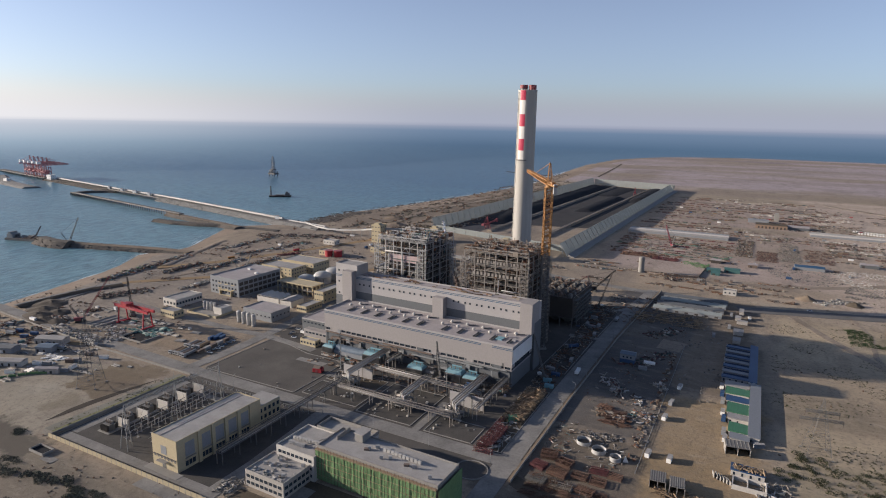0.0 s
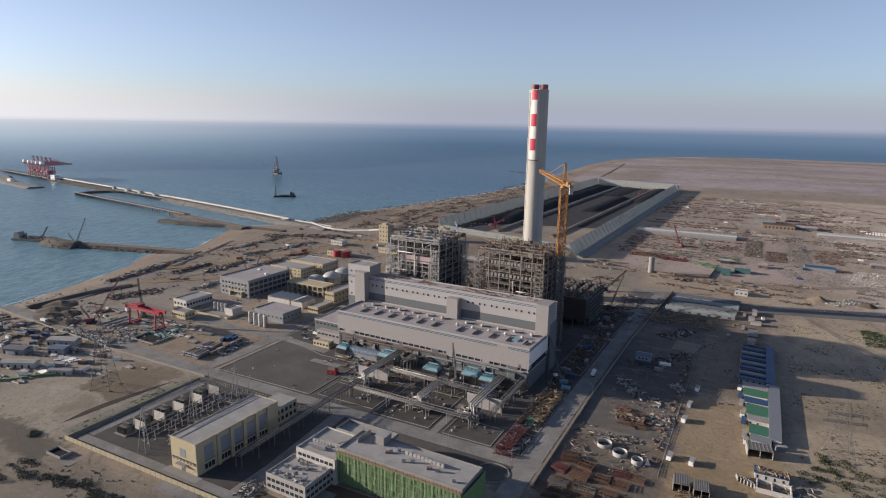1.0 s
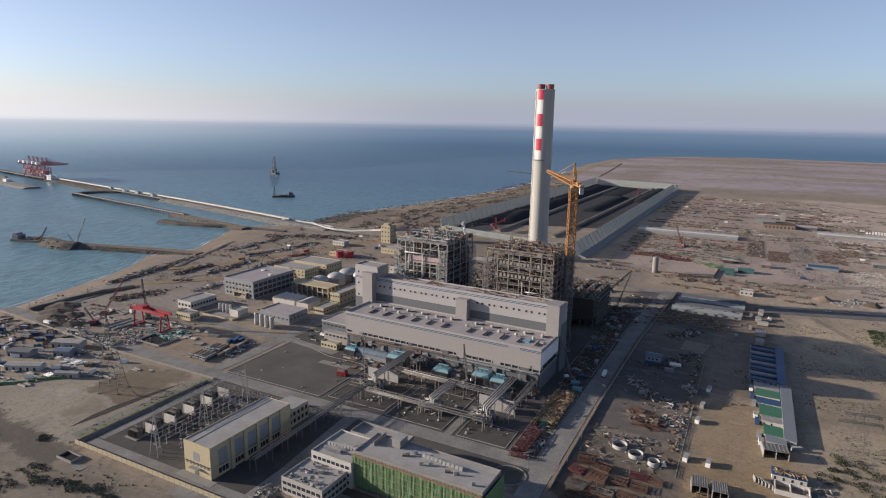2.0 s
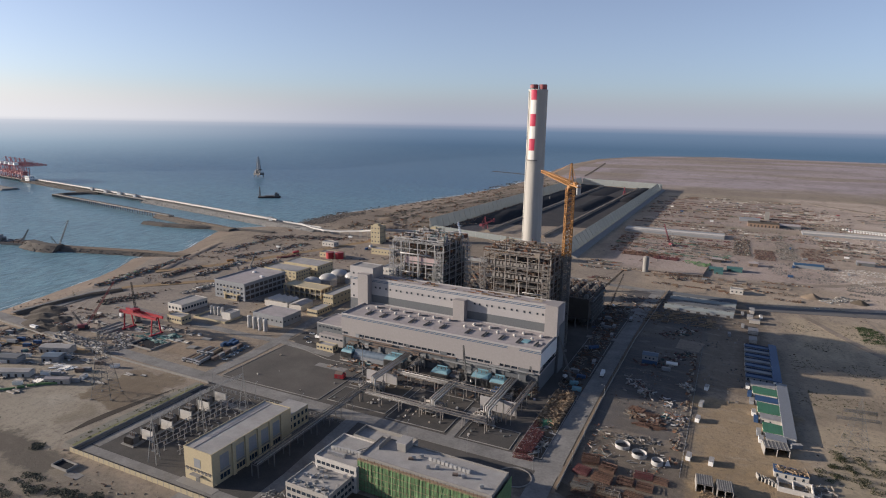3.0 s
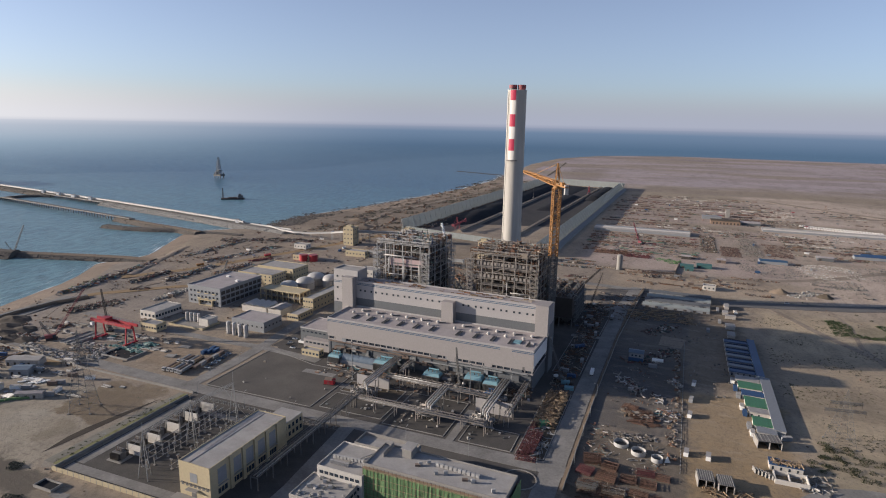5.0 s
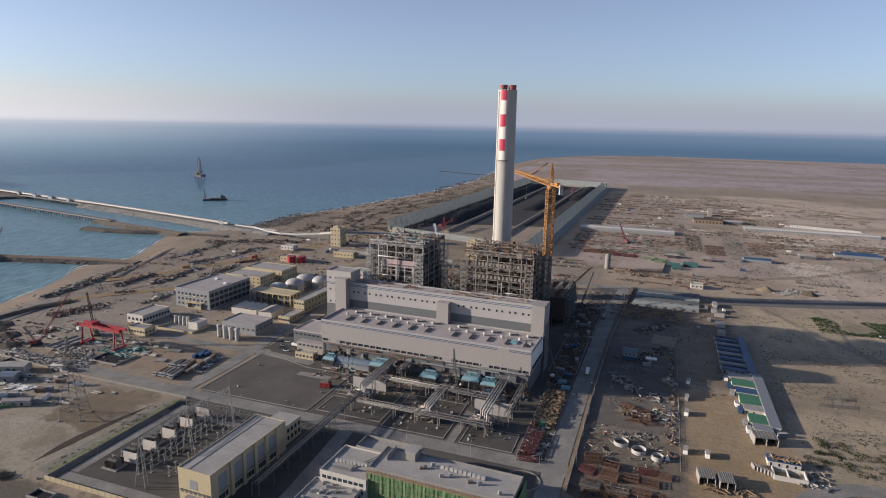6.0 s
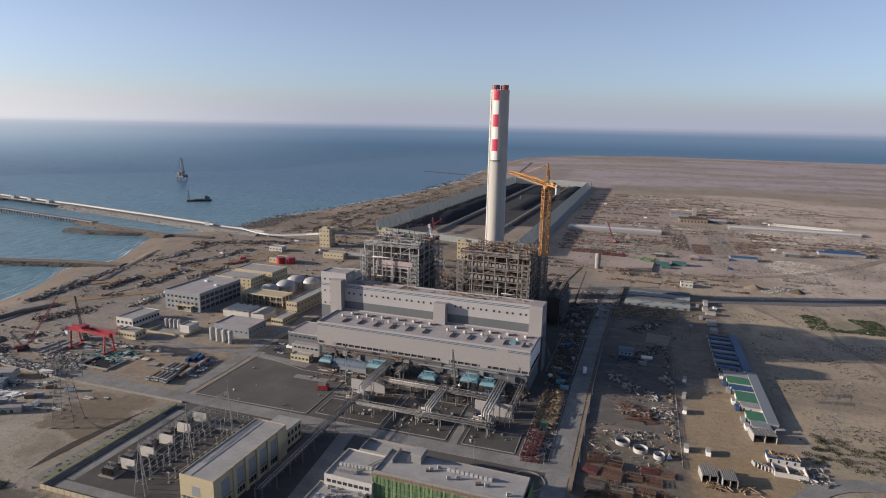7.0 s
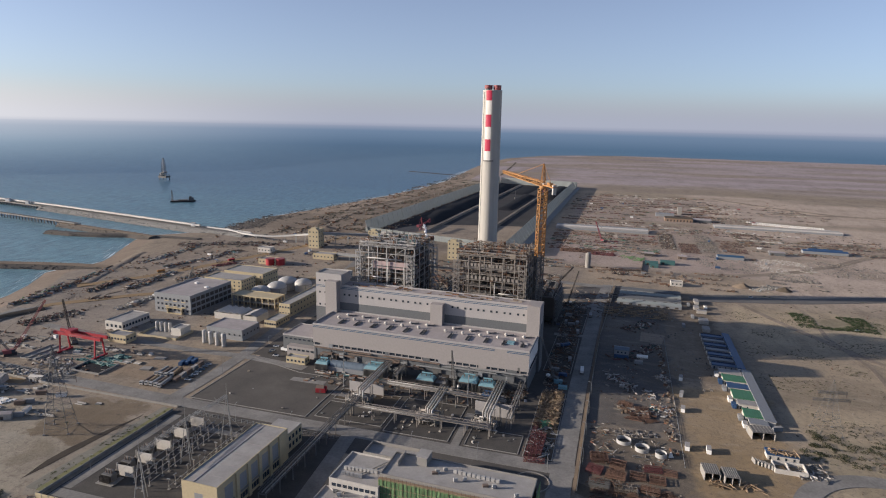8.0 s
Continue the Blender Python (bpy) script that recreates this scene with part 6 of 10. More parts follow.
fence(-345, 179.5, -216, 179.5, 2.6, "cream-coloured masonry wall round the switchyard", YELLOWB)
fence(-345, 179.5, -345, 274, 1.6, "low pale wall along the switchyard", KERB, 5)
fence(-450, 279, -345, 278.5, 1.6, "low pale wall along the front road", KERB, 5)
fence(-640, 292, -450, 279, 1.6, "low pale wall along the front road", KERB, 6)
fence(-95.8, 266, -95.4, 390, 1.7, "pale concrete perimeter wall beside the road", KERB)
fence(-95.4, 390, -92.8, 510, 1.7, "pale concrete perimeter wall beside the road", KERB)
fence(-92.8, 510, -81.8, 690, 1.7, "pale concrete perimeter wall beside the road", KERB)
strip("trim_1", [(-97.2, 262), (-97, 300), (-96.6, 390), (-94.2, 510), (-90.6, 610), (-83.2, 690)], 1.8, 0.2, BROWNSAND, "narrow verge of tan earth beside the road")
fence(-328, 274, -230, 274, 2.2, "thin steel fence behind the switchyard", STEEL, 4, False)


# ---- switchyard and switchgear house ----
def switchgear_house():
    X0, X1, Y0, Y1, Z = -263.4, -244, 186, 244, 17.4
    h = thing("switchgear_house", "cream-rendered switchgear house with a flat grey roof", "building")
    h.matrix_basis = PLANT @ pose(0, 2.6, 0)
    part("wall", Shape().box(X0, X1, Y0, Y1, 0, Z), YELLOWB, h)
    part("roof", Shape().box(X0 + 0.4, X1 - 0.4, Y0 + 0.4, Y1 - 0.4, Z, Z + 0.2), ROOFP, h, "pale patched flat roof")
    part("parapet", parapet(X0, X1, Y0, Y1, Z + 0.004, 18.0, 0.4), YELLOWB, h)
    for i in range(5):
        part("roof_seam", Shape().box(X0 + 0.5, X1 - 0.5, Y0 + 8 + i * 10, Y0 + 8.2 + i * 10, Z + 0.2, Z + 0.28), ROOFG, h)
    part("ridge", Shape().box(-258, -257.4, Y0 + 1, Y1 - 1, Z + 0.2, Z + 0.42), ROOFG, h)
    pil = Shape().box(0, 0.9, -1.1, 1.1, 0, Z + 0.3).mesh("pilaster", YELLOWB)
    for y in (200, 209, 218, 227, 236):
        piece("pilaster", pil, h, X1, y)
    pane = Shape().box(0, 0.1, -2.9, 2.9, -4, 4).mesh("glazing", GREYR)
    low = Shape().box(0, 0.1, -0.9, 0.9, -1.4, 1.4).mesh("window", GLASS)
    hood = Shape().box(0, 1.0, -3.2, 3.2, 0, 0.2).mesh("canopy", CONCRETE)
    for y in (194, 204.5, 213.5, 222.5, 231.5):
        piece("glazing", pane, h, X1 + 0.02, y, 11)
        piece("canopy", hood, h, X1 + 0.02, y, 6.4)
        for k in (-2.2, 0, 2.2):
            piece("window", low, h, X1 + 0.02, y + k, 3.2)
    aw = Shape().box(-0.9, 0.9, -0.9, 0, 0, 0.25).box(-0.8, 0.8, -0.05, 0, -1.6, 0).mesh("awning", DSTEEL)
    for i in range(7):
        piece("awning", aw, h, X0 + 2 + i * 2.6, Y0, 7.0)
    part("glazing", Shape().box(-256.5, -252, Y0 - 0.08, Y0 + 0.1, 8.2, 13), GREYR, h)
    part("door", Shape().box(-256, -253, Y0 - 0.08, Y0 + 0.1, 0.2, 4.2), DSTEEL, h)
    part("porch", Shape().box(-258, -251, Y0 - 2.4, Y0, 4.6, 4.9), CONCRETE, h)
    part("annex", Shape().box(-262, -247, Y1, 263, 0, 11), YELLOWB, h, "lower cream annex")
    part("annex_roof", Shape().box(-262, -247, Y1, 263, 11.004, 11.3), ROOFP, h)
    wnd = Shape().box(0, 0.1, -0.9, 0.9, -1.2, 1.2).mesh("window", GLASS)
    for y in (247, 250.5, 254, 257.5, 261):
        for z in (3.5, 8):
            piece("window", wnd, h, -246.98, y, z)
    part("apron", Shape().box(X0 - 2, X1 + 4, Y0 - 4.6, Y0, 0, 0.25), CONCRETE, h)


switchgear_house()


def lattice_tower(x, y, h, base, label, material, arms=(), bays=12, chord=0.3, name="lattice_tower", web=0.16):
    t = thing(name, label, "lattice tower", "lattice towers", (x, y, 0))
    part("tower", Shape().lattice((0, 0, 0), (0, 0, h * 0.8), base, bays, chord, web, base * 0.22), material, t)
    part("peak", Shape().lattice((0, 0, h * 0.8), (0, 0, h), base * 0.22, 4, chord * 0.7, web * 0.8, 0.1), material, t)
    for z, w in arms:
        part("crossarm", Shape().lattice((-w, 0, z), (w, 0, z), 1.2, 10, 0.16, 0.1), material, t)
        for sx in (-1, 1):
            part("insulator", Shape().tube((sx * w, 0, z), (sx * w, 0, z - 3.2), 0.16, 6), BROWNM, t)
    for sx in (-1, 1):
        for sy in (-1, 1):
            part("footing", Shape().box(sx * base / 2 - 0.6, sx * base / 2 + 0.6, sy * base / 2 - 0.6, sy * base / 2 + 0.6, -0.2, 0.5), CONCRETE, t)
    return t


def yard_transformer(y):
    t = thing("transformer", "dark oil transformer on a concrete pad in the switchyard", "transformer", "switchyard transformers", (-322, y, 0.15))
    part("pad", Shape().box(-5, 5, -4, 4, 0, 0.4), CONCRETE, t)
    part("tank", Shape().box(-3, 3, -1.8, 1.8, 0.4, 4.4), DSTEEL, t)
    fin = Shape().box(-0.12, 0.12, -0.8, 0.8, 0, 3.2).mesh("radiator", DARKM)
    for i in range(8):
        piece("radiator", fin, t, -2.8 + i * 0.8, -2.7, 0.9)
        piece("radiator", fin, t, -2.8 + i * 0.8, 2.7, 0.9)
    bush = Shape().tube((0, 0, 0), (0, 0, 2.8), 0.3, 8, 0.12).tube((0, 0, 0.5), (0, 0, 0.7), 0.42, 8).tube((0, 0, 1.2), (0, 0, 1.4), 0.36, 8).mesh("bushing", BROWNM)
    for i in (-1, 0, 1):
        piece("bushing", bush, t, i * 1.7, 0, 4.4)
    part("conservator", Shape().tube((-2.4, 1.2, 5.4), (2.4, 1.2, 5.4), 0.55, 10), DSTEEL, t)


for y in (201, 213.5, 227, 241, 255):
    yard_transformer(y)
for y in (207, 220, 234, 248, 262):
    w = thing("fire_wall", "white concrete fire wall between transformers", "wall", "switchyard fire walls", (-322, y, 0))
    part("panel", Shape().box(-0.6, 9.5, -0.22, 0.22, 0, 6.0), OFFW, w)
    part("post", Shape().box(9.3, 9.9, -0.4, 0.4, 0, 6.7), CONCRETE, w)
    part("post", Shape().box(-0.9, -0.4, -0.4, 0.4, 0, 6.7), CONCRETE, w)

post_mesh = Shape().beam((0, 0, 0), (0, 0, 2.8), 0.28).mesh("stand", STEEL)
ins_mesh = Shape().tube((0, 0, 2.8), (0, 0, 5.4), 0.24, 8, 0.16).tube((0, 0, 3.3), (0, 0, 3.45), 0.4, 8).tube((0, 0, 3.9), (0, 0, 4.05), 0.4, 8).tube((0, 0, 4.5), (0, 0, 4.65), 0.36, 8).mesh("insulator", PSTEEL)
pad_mesh = Shape().box(-0.6, 0.6, -0.6, 0.6, 0, 0.35).mesh("pad", KERB)
head_mesh = Shape().box(-0.9, 0.9, -0.25, 0.25, 5.4, 5.8).mesh("head", STEEL)
for i, x in enumerate((-309, -304.5, -300, -289, -284.5, -280, -275.5, -271)):
    for j in range(14):
        y = 199 + j * 4.6 + (i % 2) * 0.8
        if (i * 7 + j * 3) % 5 == 0 or (x > -292 and y < 204):
            continue
        s = tagged(new("post_insulator"), "grey post insulator on a steel stand in the switchyard", "insulator", "post insulators")
        s.matrix_basis = pose(x, y, 0.12, 0, 0, 90 * ((i + j) % 2))
        for nm, me in (("stand", post_mesh), ("insulator", ins_mesh), ("pad", pad_mesh), ("head", head_mesh)):
            piece(nm, me, s)
for i, x in enumerate((-309, -300, -284.5, -275.5)):
    b = thing("busbar", "aluminium tube busbar on post insulators", "busbar", "busbars")
    for k in (0, 4.5):
        part("tube", Shape().tube((x + k, 199, 6.0), (x + k, 262, 6.0), 0.14, 6), SILVER, b)
gant = thing("busbar_gantry", "tall tripod masts carrying a lattice beam over the switchyard", "gantry")
MASTS = ((-294.5, 193), (-296, 227), (-293, 258))
for (xa, ya), (xb, yb) in zip(MASTS, MASTS[1:]):
    part("beam", Shape().lattice((xa, ya, 25), (xb, yb, 25), 1.4, 16, 0.13, 0.08), STEEL, gant)
for x, y in MASTS:
    for dx, dy in ((-3.2, -2.0), (3.2, -2.0), (0, 3.2)):
        part("leg", Shape().tube((x + dx, y + dy, 0), (x, y, 26), 0.26, 6, 0.18), STEEL, gant)
    part("spike", Shape().tube((x, y, 26), (x, y, 33), 0.14, 6, 0.05), STEEL, gant)
    part("tie", Shape().beam((x - 1.4, y - 0.9, 7), (x + 1.4, y - 0.9, 7), 0.14).beam((x - 1.4, y - 0.9, 7), (x, y + 1.4, 7), 0.14).beam((x + 1.4, y - 0.9, 7), (x, y + 1.4, 7), 0.14), STEEL, gant)
for y in (205, 252):
    street_lamp(-338, y, 0)
wires = Shape()
for k in range(6):
    x = -309 + k * 7.5
    prev = None
    for i in range(9):
        t = i / 8
        p = (-299 + (x + 292) * t * 1.0, 200 + k * 11, 24.5 - 19 * t - 5 * t * (1 - t))
        if prev:
            wires.beam(prev, p, 0.09)
        prev = p
solo("overhead_line", wires, STEEL, "thin conductors strung between the gantries", "power line", kind="stuff")


# ---- offices at the front ----
def ac_unit():
    return Shape().box(-0.9, 0.9, -0.5, 0.5, 0.15, 1.9).box(-0.8, 0.8, -0.6, -0.5, 0.4, 1.7).mesh("condenser", LSTEEL)


def net_building():
    X0, X1, Y0, Y1, Z = -185, -114.5, 222.5, 243.5, 17.6
    b = askew(thing("office_block", "unfinished office block wrapped in green safety netting", "building"), -150, 233)
    b.matrix_basis = pose(1.2, -2.2, 0.8) @ b.matrix_basis
    part("wall", Shape().box(X0, X1, Y0, Y1, 0, Z), CONCRETE, b)
    part("roof", Shape().box(X0 + 0.4, X1 - 0.4, Y0 + 0.4, Y1 - 0.4, Z, Z + 0.2), ROOFP, b, "pale screeded flat roof")
    part("parapet", parapet(X0, X1, Y0, Y1, Z + 0.004, 18.5, 0.35), KERB, b)
    # net sheets and scaffold poles
    n = 22
    for i in range(n):
        a, c = X0 + i * (X1 - X0) / n, X0 + (i + 1) * (X1 - X0) / n
        s = Shape()
        m = 4
        for k in range(6):
            z = 0.4 + k * 3.3
            for q in range(m + 1):
                x = a + (c - a) * q / m
                s.v.append((x, Y0 - 1.5 - 0.16 * math.sin(math.pi * q / m) - 0.3 * noise.noise((x * 0.35, z * 0.3, 2)), z))
        s.f = [(k * (m + 1) + q, k * (m + 1) + q + 1, (k + 1) * (m + 1) + q + 1, (k + 1) * (m + 1) + q) for k in range(5) for q in range(m)]
        part("net", s, NETG, b, "green mesh sheet")
    for i in range(7):
        a, c = Y0 - 1.5 + i * (Y1 - Y0 + 2) / 7, Y0 - 1.5 + (i + 1) * (Y1 - Y0 + 2) / 7
        part("net", Shape().quadbox([(X1 + 1.4, a, 0.4), (X1 + 1.5, a, 0.4), (X1 + 1.5, c, 0.4), (X1 + 1.4, c, 0.4), (X1 + 1.4, a, 16.9), (X1 + 1.5, a, 16.9), (X1 + 1.5, c, 16.9), (X1 + 1.4, c, 16.9)]), NETG, b, "green mesh sheet")
    pole = Shape().beam((0, 0, 0), (0, 0, 18.6), 0.12).mesh("scaffold_pole", RUST)
    for i in range(36):
        piece("scaffold_pole", pole, b, X0 + i * (X1 - X0) / 35, Y0 - 1.75)
    for k in range(1, 6):
        part("ledger", Shape().beam((X0, Y0 - 1.85, 3.3 * k), (X1, Y0 - 1.85, 3.3 * k), 0.12), TIMBER, b)
    part("board", Shape().box(X0, X1, Y0 - 1.9, Y0 - 0.3, 16.9, 17.05), TIMBER, b, "wooden scaffold boards")
    part("penthouse", Shape().box(-171.5, -166.5, 236, 243, Z, Z + 4.6), CONCRETE, b)
    part("penthouse_roof", Shape().box(-172, -166, 235.5, 243.4, Z + 4.6, Z + 4.9), ROOFP, b)
    me = ac_unit()
    for i in range(10):
        piece("condenser", me, b, -152 + i * 2.3, 235.5 - i * 0.12, Z + 0.2)
    for x, y in ((-160, 233), (-157, 236), (-150, 229), (-146, 231), (-132, 230), (-121, 226.5)):
        piece("condenser", me, b, x, y, Z + 0.2, 30)
    for x, y in ((-161, 232), (-136, 230)):
        part("cement_bag", Shape().block(x, y, Z + 0.2, 2.6, 1.6, 1.0, 0.4), BROWNM, b)
    part("gutter_wall", Shape().box(-180, -179.6, 232, 243, Z, Z + 2.6), CONCRETE, b)
    # rear raised parapet enclosure and west wing
    w = askew(thing("office_wing", "white two-storey office wing with a flat roof", "building"), -150, 233)
    w.matrix_basis = pose(2.5, -2, 0) @ w.matrix_basis
    part("wall", Shape().box(-211, -185.6, 218.6, 243.5, 0, 13.2), OFFW, w)
    part("roof", Shape().box(-210.6, -186, 219, 243.1, 13.2, 13.4), ROOFP, w)
    part("parapet", parapet(-211, -185.6, 218.6, 243.5, 13.204, 14.2, 0.35), OFFW, w)
    part("rear_block", Shape().box(-205, -172, 243.9, 256, 0, 13), OFFW, w)
    part("rear_roof", Shape().box(-204.6, -172.4, 244.3, 255.6, 13, 13.15), ROOFP, w)
    part("parapet", parapet(-205, -172, 243.9, 256, 13.004, 15.0, 0.3), KERB, w)
    for i in range(9):
        piece("condenser", me, w, -207 + i * 1.9, 228.5 + 0.2 * i, 13.4)
    part("pipe", Shape().beam((-198, 226, 13.9), (-190, 241, 13.9), 0.4), STEEL, w)
    for i in range(5):
        piece("condenser", me, w, -206 + i * 2.2, 224, 13.4, 15)
    pane = Shape().box(-1.1, 1.1, -0.06, 0.06, -0.8, 0.8).mesh("window", GLASS)
    for i in range(8):
        for z in (3, 7, 11):
            piece("window", pane, w, -208.5 + i * 2.9, 218.58, z)
    low = askew(thing("office_annex", "low white office with a cluttered flat roof", "building"), -190, 208)
    low.matrix_basis = pose(1.2, 0.6, 0) @ low.matrix_basis
    part("wall", Shape().box(-213, -187.5, 198, 218.2, 0, 8.2), GRIME, low)
    part("roof", Shape().box(-212.6, -187.9, 198.4, 218, 8.2, 8.4), ROOFP, low)
    part("parapet", parapet(-213, -187.5, 198, 218.2, 8.204, 9.1, 0.35), GRIME, low)
    rng = random.Random(15)
    mess = Shape()
    for i in range(60):
        mess.block(rng.uniform(-212, -188.5), rng.choice((rng.uniform(199, 203), rng.uniform(199, 217))), 8.4, rng.uniform(0.4, 2.6), rng.uniform(0.3, 1.4), rng.uniform(0.1, 0.8), rng.uniform(0, 3))
    tagged(part("roof_clutter", mess, PALESTORE, low, "boards and rubble left on the roof"), kind="stuff")
    for i in range(8):
        for z in (2.5, 6):
            piece("window", pane, low, -211 + i * 3, 197.96, z)
    for i in range(6):
        for z in (2.5, 6):
            piece("window", pane, low, -187.46, 200 + i * 3, z, 90)
    for x, y in ((-208, 207), (-203, 213), (-198, 210), (-192, 203), (-190, 215)):
        piece("condenser", me, low, x, y, 8.4, 20)
    part("canopy", Shape().box(-211, -188, 218.3, 221, 9.2, 9.5), TIMBER, low)


net_building()
well = thing("round_pit", "round gravel bed with a concrete rim beside the office block", "pit", at=(-118.5, 266.5, 0))
part("floor", Shape().tube((0, 0, 0), (0, 0, 0.2), 8.6, 40), GREYDIRT, well)
ring = Shape()
for i in range(40):
    a0, a1 = 2 * math.pi * i / 40, 2 * math.pi * (i + 1) / 40
    q = [(w * math.cos(t), w * math.sin(t)) for w, t in ((8.6, a0), (9.3, a0), (9.3, a1), (8.6, a1))]
    ring.quadbox([(x, y, 0) for x, y in q] + [(x, y, 0.5) for x, y in q])
part("rim", ring, ROADC, well)
slab("pavement_20", [(-212, 150), (-110, 150), (-110, 218), (-186, 218), (-186, 196), (-212, 196)], 0.07, DIRT, "bare earth in front of the offices", "yard")
slab("pavement_21", [(-190, 190), (-178, 190), (-178, 212), (-190, 212)], 0.16, ROADC, "concrete path by the offices", "road")


# ---- western buildings ----
def block_building(name, x0, x1, y0, y1, h, wall, roof, label, rows=0, cols=0, side_cols=0, win=(1.6, 1.4), group="", frame_mat=None):
    b = thing(name, label, "building", group)
    if x0 > -600 and y0 < 600:
        on_grid(b)
    part("wall", Shape().box(x0, x1, y0, y1, 0, h), wall, b)
    part("roof", Shape().box(x0 + 0.3, x1 - 0.3, y0 + 0.3, y1 - 0.3, h, h + 0.15), roof, b)
    part("parapet", parapet(x0, x1, y0, y1, h + 0.004, h + 0.8, 0.3), wall, b)
    if rows:
        pane, fr = window_meshes(win[0], win[1], frame_mat or KERB)
        for r in range(rows):
            z = (r + 0.55) * h / rows
            windows(b, pane, fr, [(x0 + (c + 0.5) * (x1 - x0) / cols, y0 - 0.02, z) for c in range(cols)])
            windows(b, pane, fr, [(x1 + 0.02, y0 + (c + 0.5) * (y1 - y0) / side_cols, z) for c in range(side_cols)], 90)
    return b


def grey_office():
    X0, X1, Y0, Y1, Z = -502, -461, 429.5, 489, 17.4
    b = on_grid(thing("office_building", "grey rendered office building with dark window bays", "building"))
    part("wall", Shape().box(X0, X1, Y0, Y1, 0, Z), GREYR, b)
    part("roof", Shape().box(X0, X1, Y0, Y1, Z, Z + 0.3), ROOFG, b, "grey flat roof")
    part("parapet", parapet(X0 - 0.2, X1 + 0.2, Y0 - 0.2, Y1 + 0.2, Z - 0.4, 18.6, 0.4), GREYR, b)
    pane, fr = window_meshes(2.4, 2.0, KERB)
    windows(b, pane, fr, [(X0 + 4 + c * 4.7, Y0 - 0.02, z) for c in range(8) for z in (3.2, 8, 13.2)])
    # dark panels on the solid wall stand for the shaded depth of open bays
    rec = Shape().box(0, 0.12, -2.6, 2.6, -1.7, 1.7).mesh("opening", DARKM)
    for c in range(9):
        for z in (3, 8.4, 13.6):
            piece("opening", rec, b, X1 + 0.02, Y0 + 4 + c * 6.5, z)
    part("portal", Shape().box(-487, -470, Y0 - 2.5, Y0, 0, 0.4).box(-487, -486, Y0 - 2.2, Y0, 0.4, 5.2).box(-471, -470, Y0 - 2.2, Y0, 0.4, 5.2).box(-488, -469, Y0 - 2.7, Y0, 5.2, 5.8), YELLOWB, b, "cream entrance portal")
    bal = Shape().box(-2.3, 2.3, -0.5, 0, 0, 0.9).mesh("balcony", YELLOWB)
    for x in (-488, -478.5, -469):
        for z in (6.0, 11.2):
            piece("balcony", bal, b, x, Y0 - 0.02, z)
    for x, y in ((-490, 470), (-470, 460)):
        part("rooflight", Shape().box(x, x + 3, y, y + 3, Z + 0.3, Z + 1.6), WHITEP, b)


grey_office()
block_building("workshop", -502.5, -484, 372.6, 403, 7.4, OFFW, ROOFP, "white workshop with a row of dark openings", 1, 4, 9, (2.2, 2.2))
block_building("gatehouse", -477, -458.5, 350.7, 361.5, 6.0, YELLOWB, ROOFP, "low cream gatehouse with a flat roof", 1, 6, 3)
block_building("pump_house", -381, -369, 427.5, 450, 5.4, YELLOWB, ROOFP, "cream pump house with small windows", 1, 5, 6)
block_building("treatment_hall", -385.5, -373.8, 458, 540, 11.7, YELLOWB, ROOFP, "long cream water treatment hall", 2, 4, 14)
block_building("service_building", -512, -465.7, 512, 537, 12, YELLOWB, ROOFP, "cream service building with dark ground-floor openings", 3, 8, 6)
block_building("service_building", -511, -461, 544, 573, 12.2, YELLOWB, ROOFP, "cream service building near the tanks", 2, 8, 6)
block_building("plant_room", -411, -376, 389, 413, 8.5, GREYR, ROOFG, "grey plant room behind white silos", 1, 7, 5)
block_building("store", -440, -430, 380, 392, 6, OFFW, ROOFP, "small white store in a bunded yard")
block_building("store", -520, -490, 640, 655, 6, YELLOWB, ROOFP, "long low cream store", 1, 6, 2)
block_building("store", -560, -540, 700, 712, 6, OFFW, ROOFP, "small pale store by the haul road", 1, 4, 2)
block_building("store", -470, -440, 690, 704, 7, YELLOWB, ROOFP, "long low cream store", 1, 6, 2)
block_building("store", -400, -380, 600, 618, 8, OFFW, ROOFP, "pale store behind the boilers", 1, 4, 3)


def frame_building():
    X0, X1, Y0, Y1 = -446, -398, 470, 487
    b = on_grid(thing("open_frame_building", "unfinished concrete frame building with a cream roof slab", "building"))
    for z in (0, 5.4, 10.6):
        part("slab", Shape().box(X0 - 0.5, X1 + 0.5, Y0 - 0.5, Y1 + 0.5, z, z + 0.6), YELLOWB if z > 6 else CONCRETE, b)
    col = Shape().box(-0.45, 0.45, -0.45, 0.45, 0.6, 10.6).mesh("column", YELLOWB)
    for i in range(8):
        for j in range(4):
            piece("column", col, b, X0 + i * (X1 - X0) / 7, Y0 + j * (Y1 - Y0) / 3)
    inner = Shape().box(X0 + 3, X1 - 3, Y0 + 6, Y1 - 2, 0.6, 10.6)
    part("core_wall", inner, BROWNM, b, "dark brown infill wall")
    part("parapet", parapet(X0 - 0.5, X1 + 0.5, Y0 - 0.5, Y1 + 0.5, 11.2, 11.9, 0.3), YELLOWB, b)


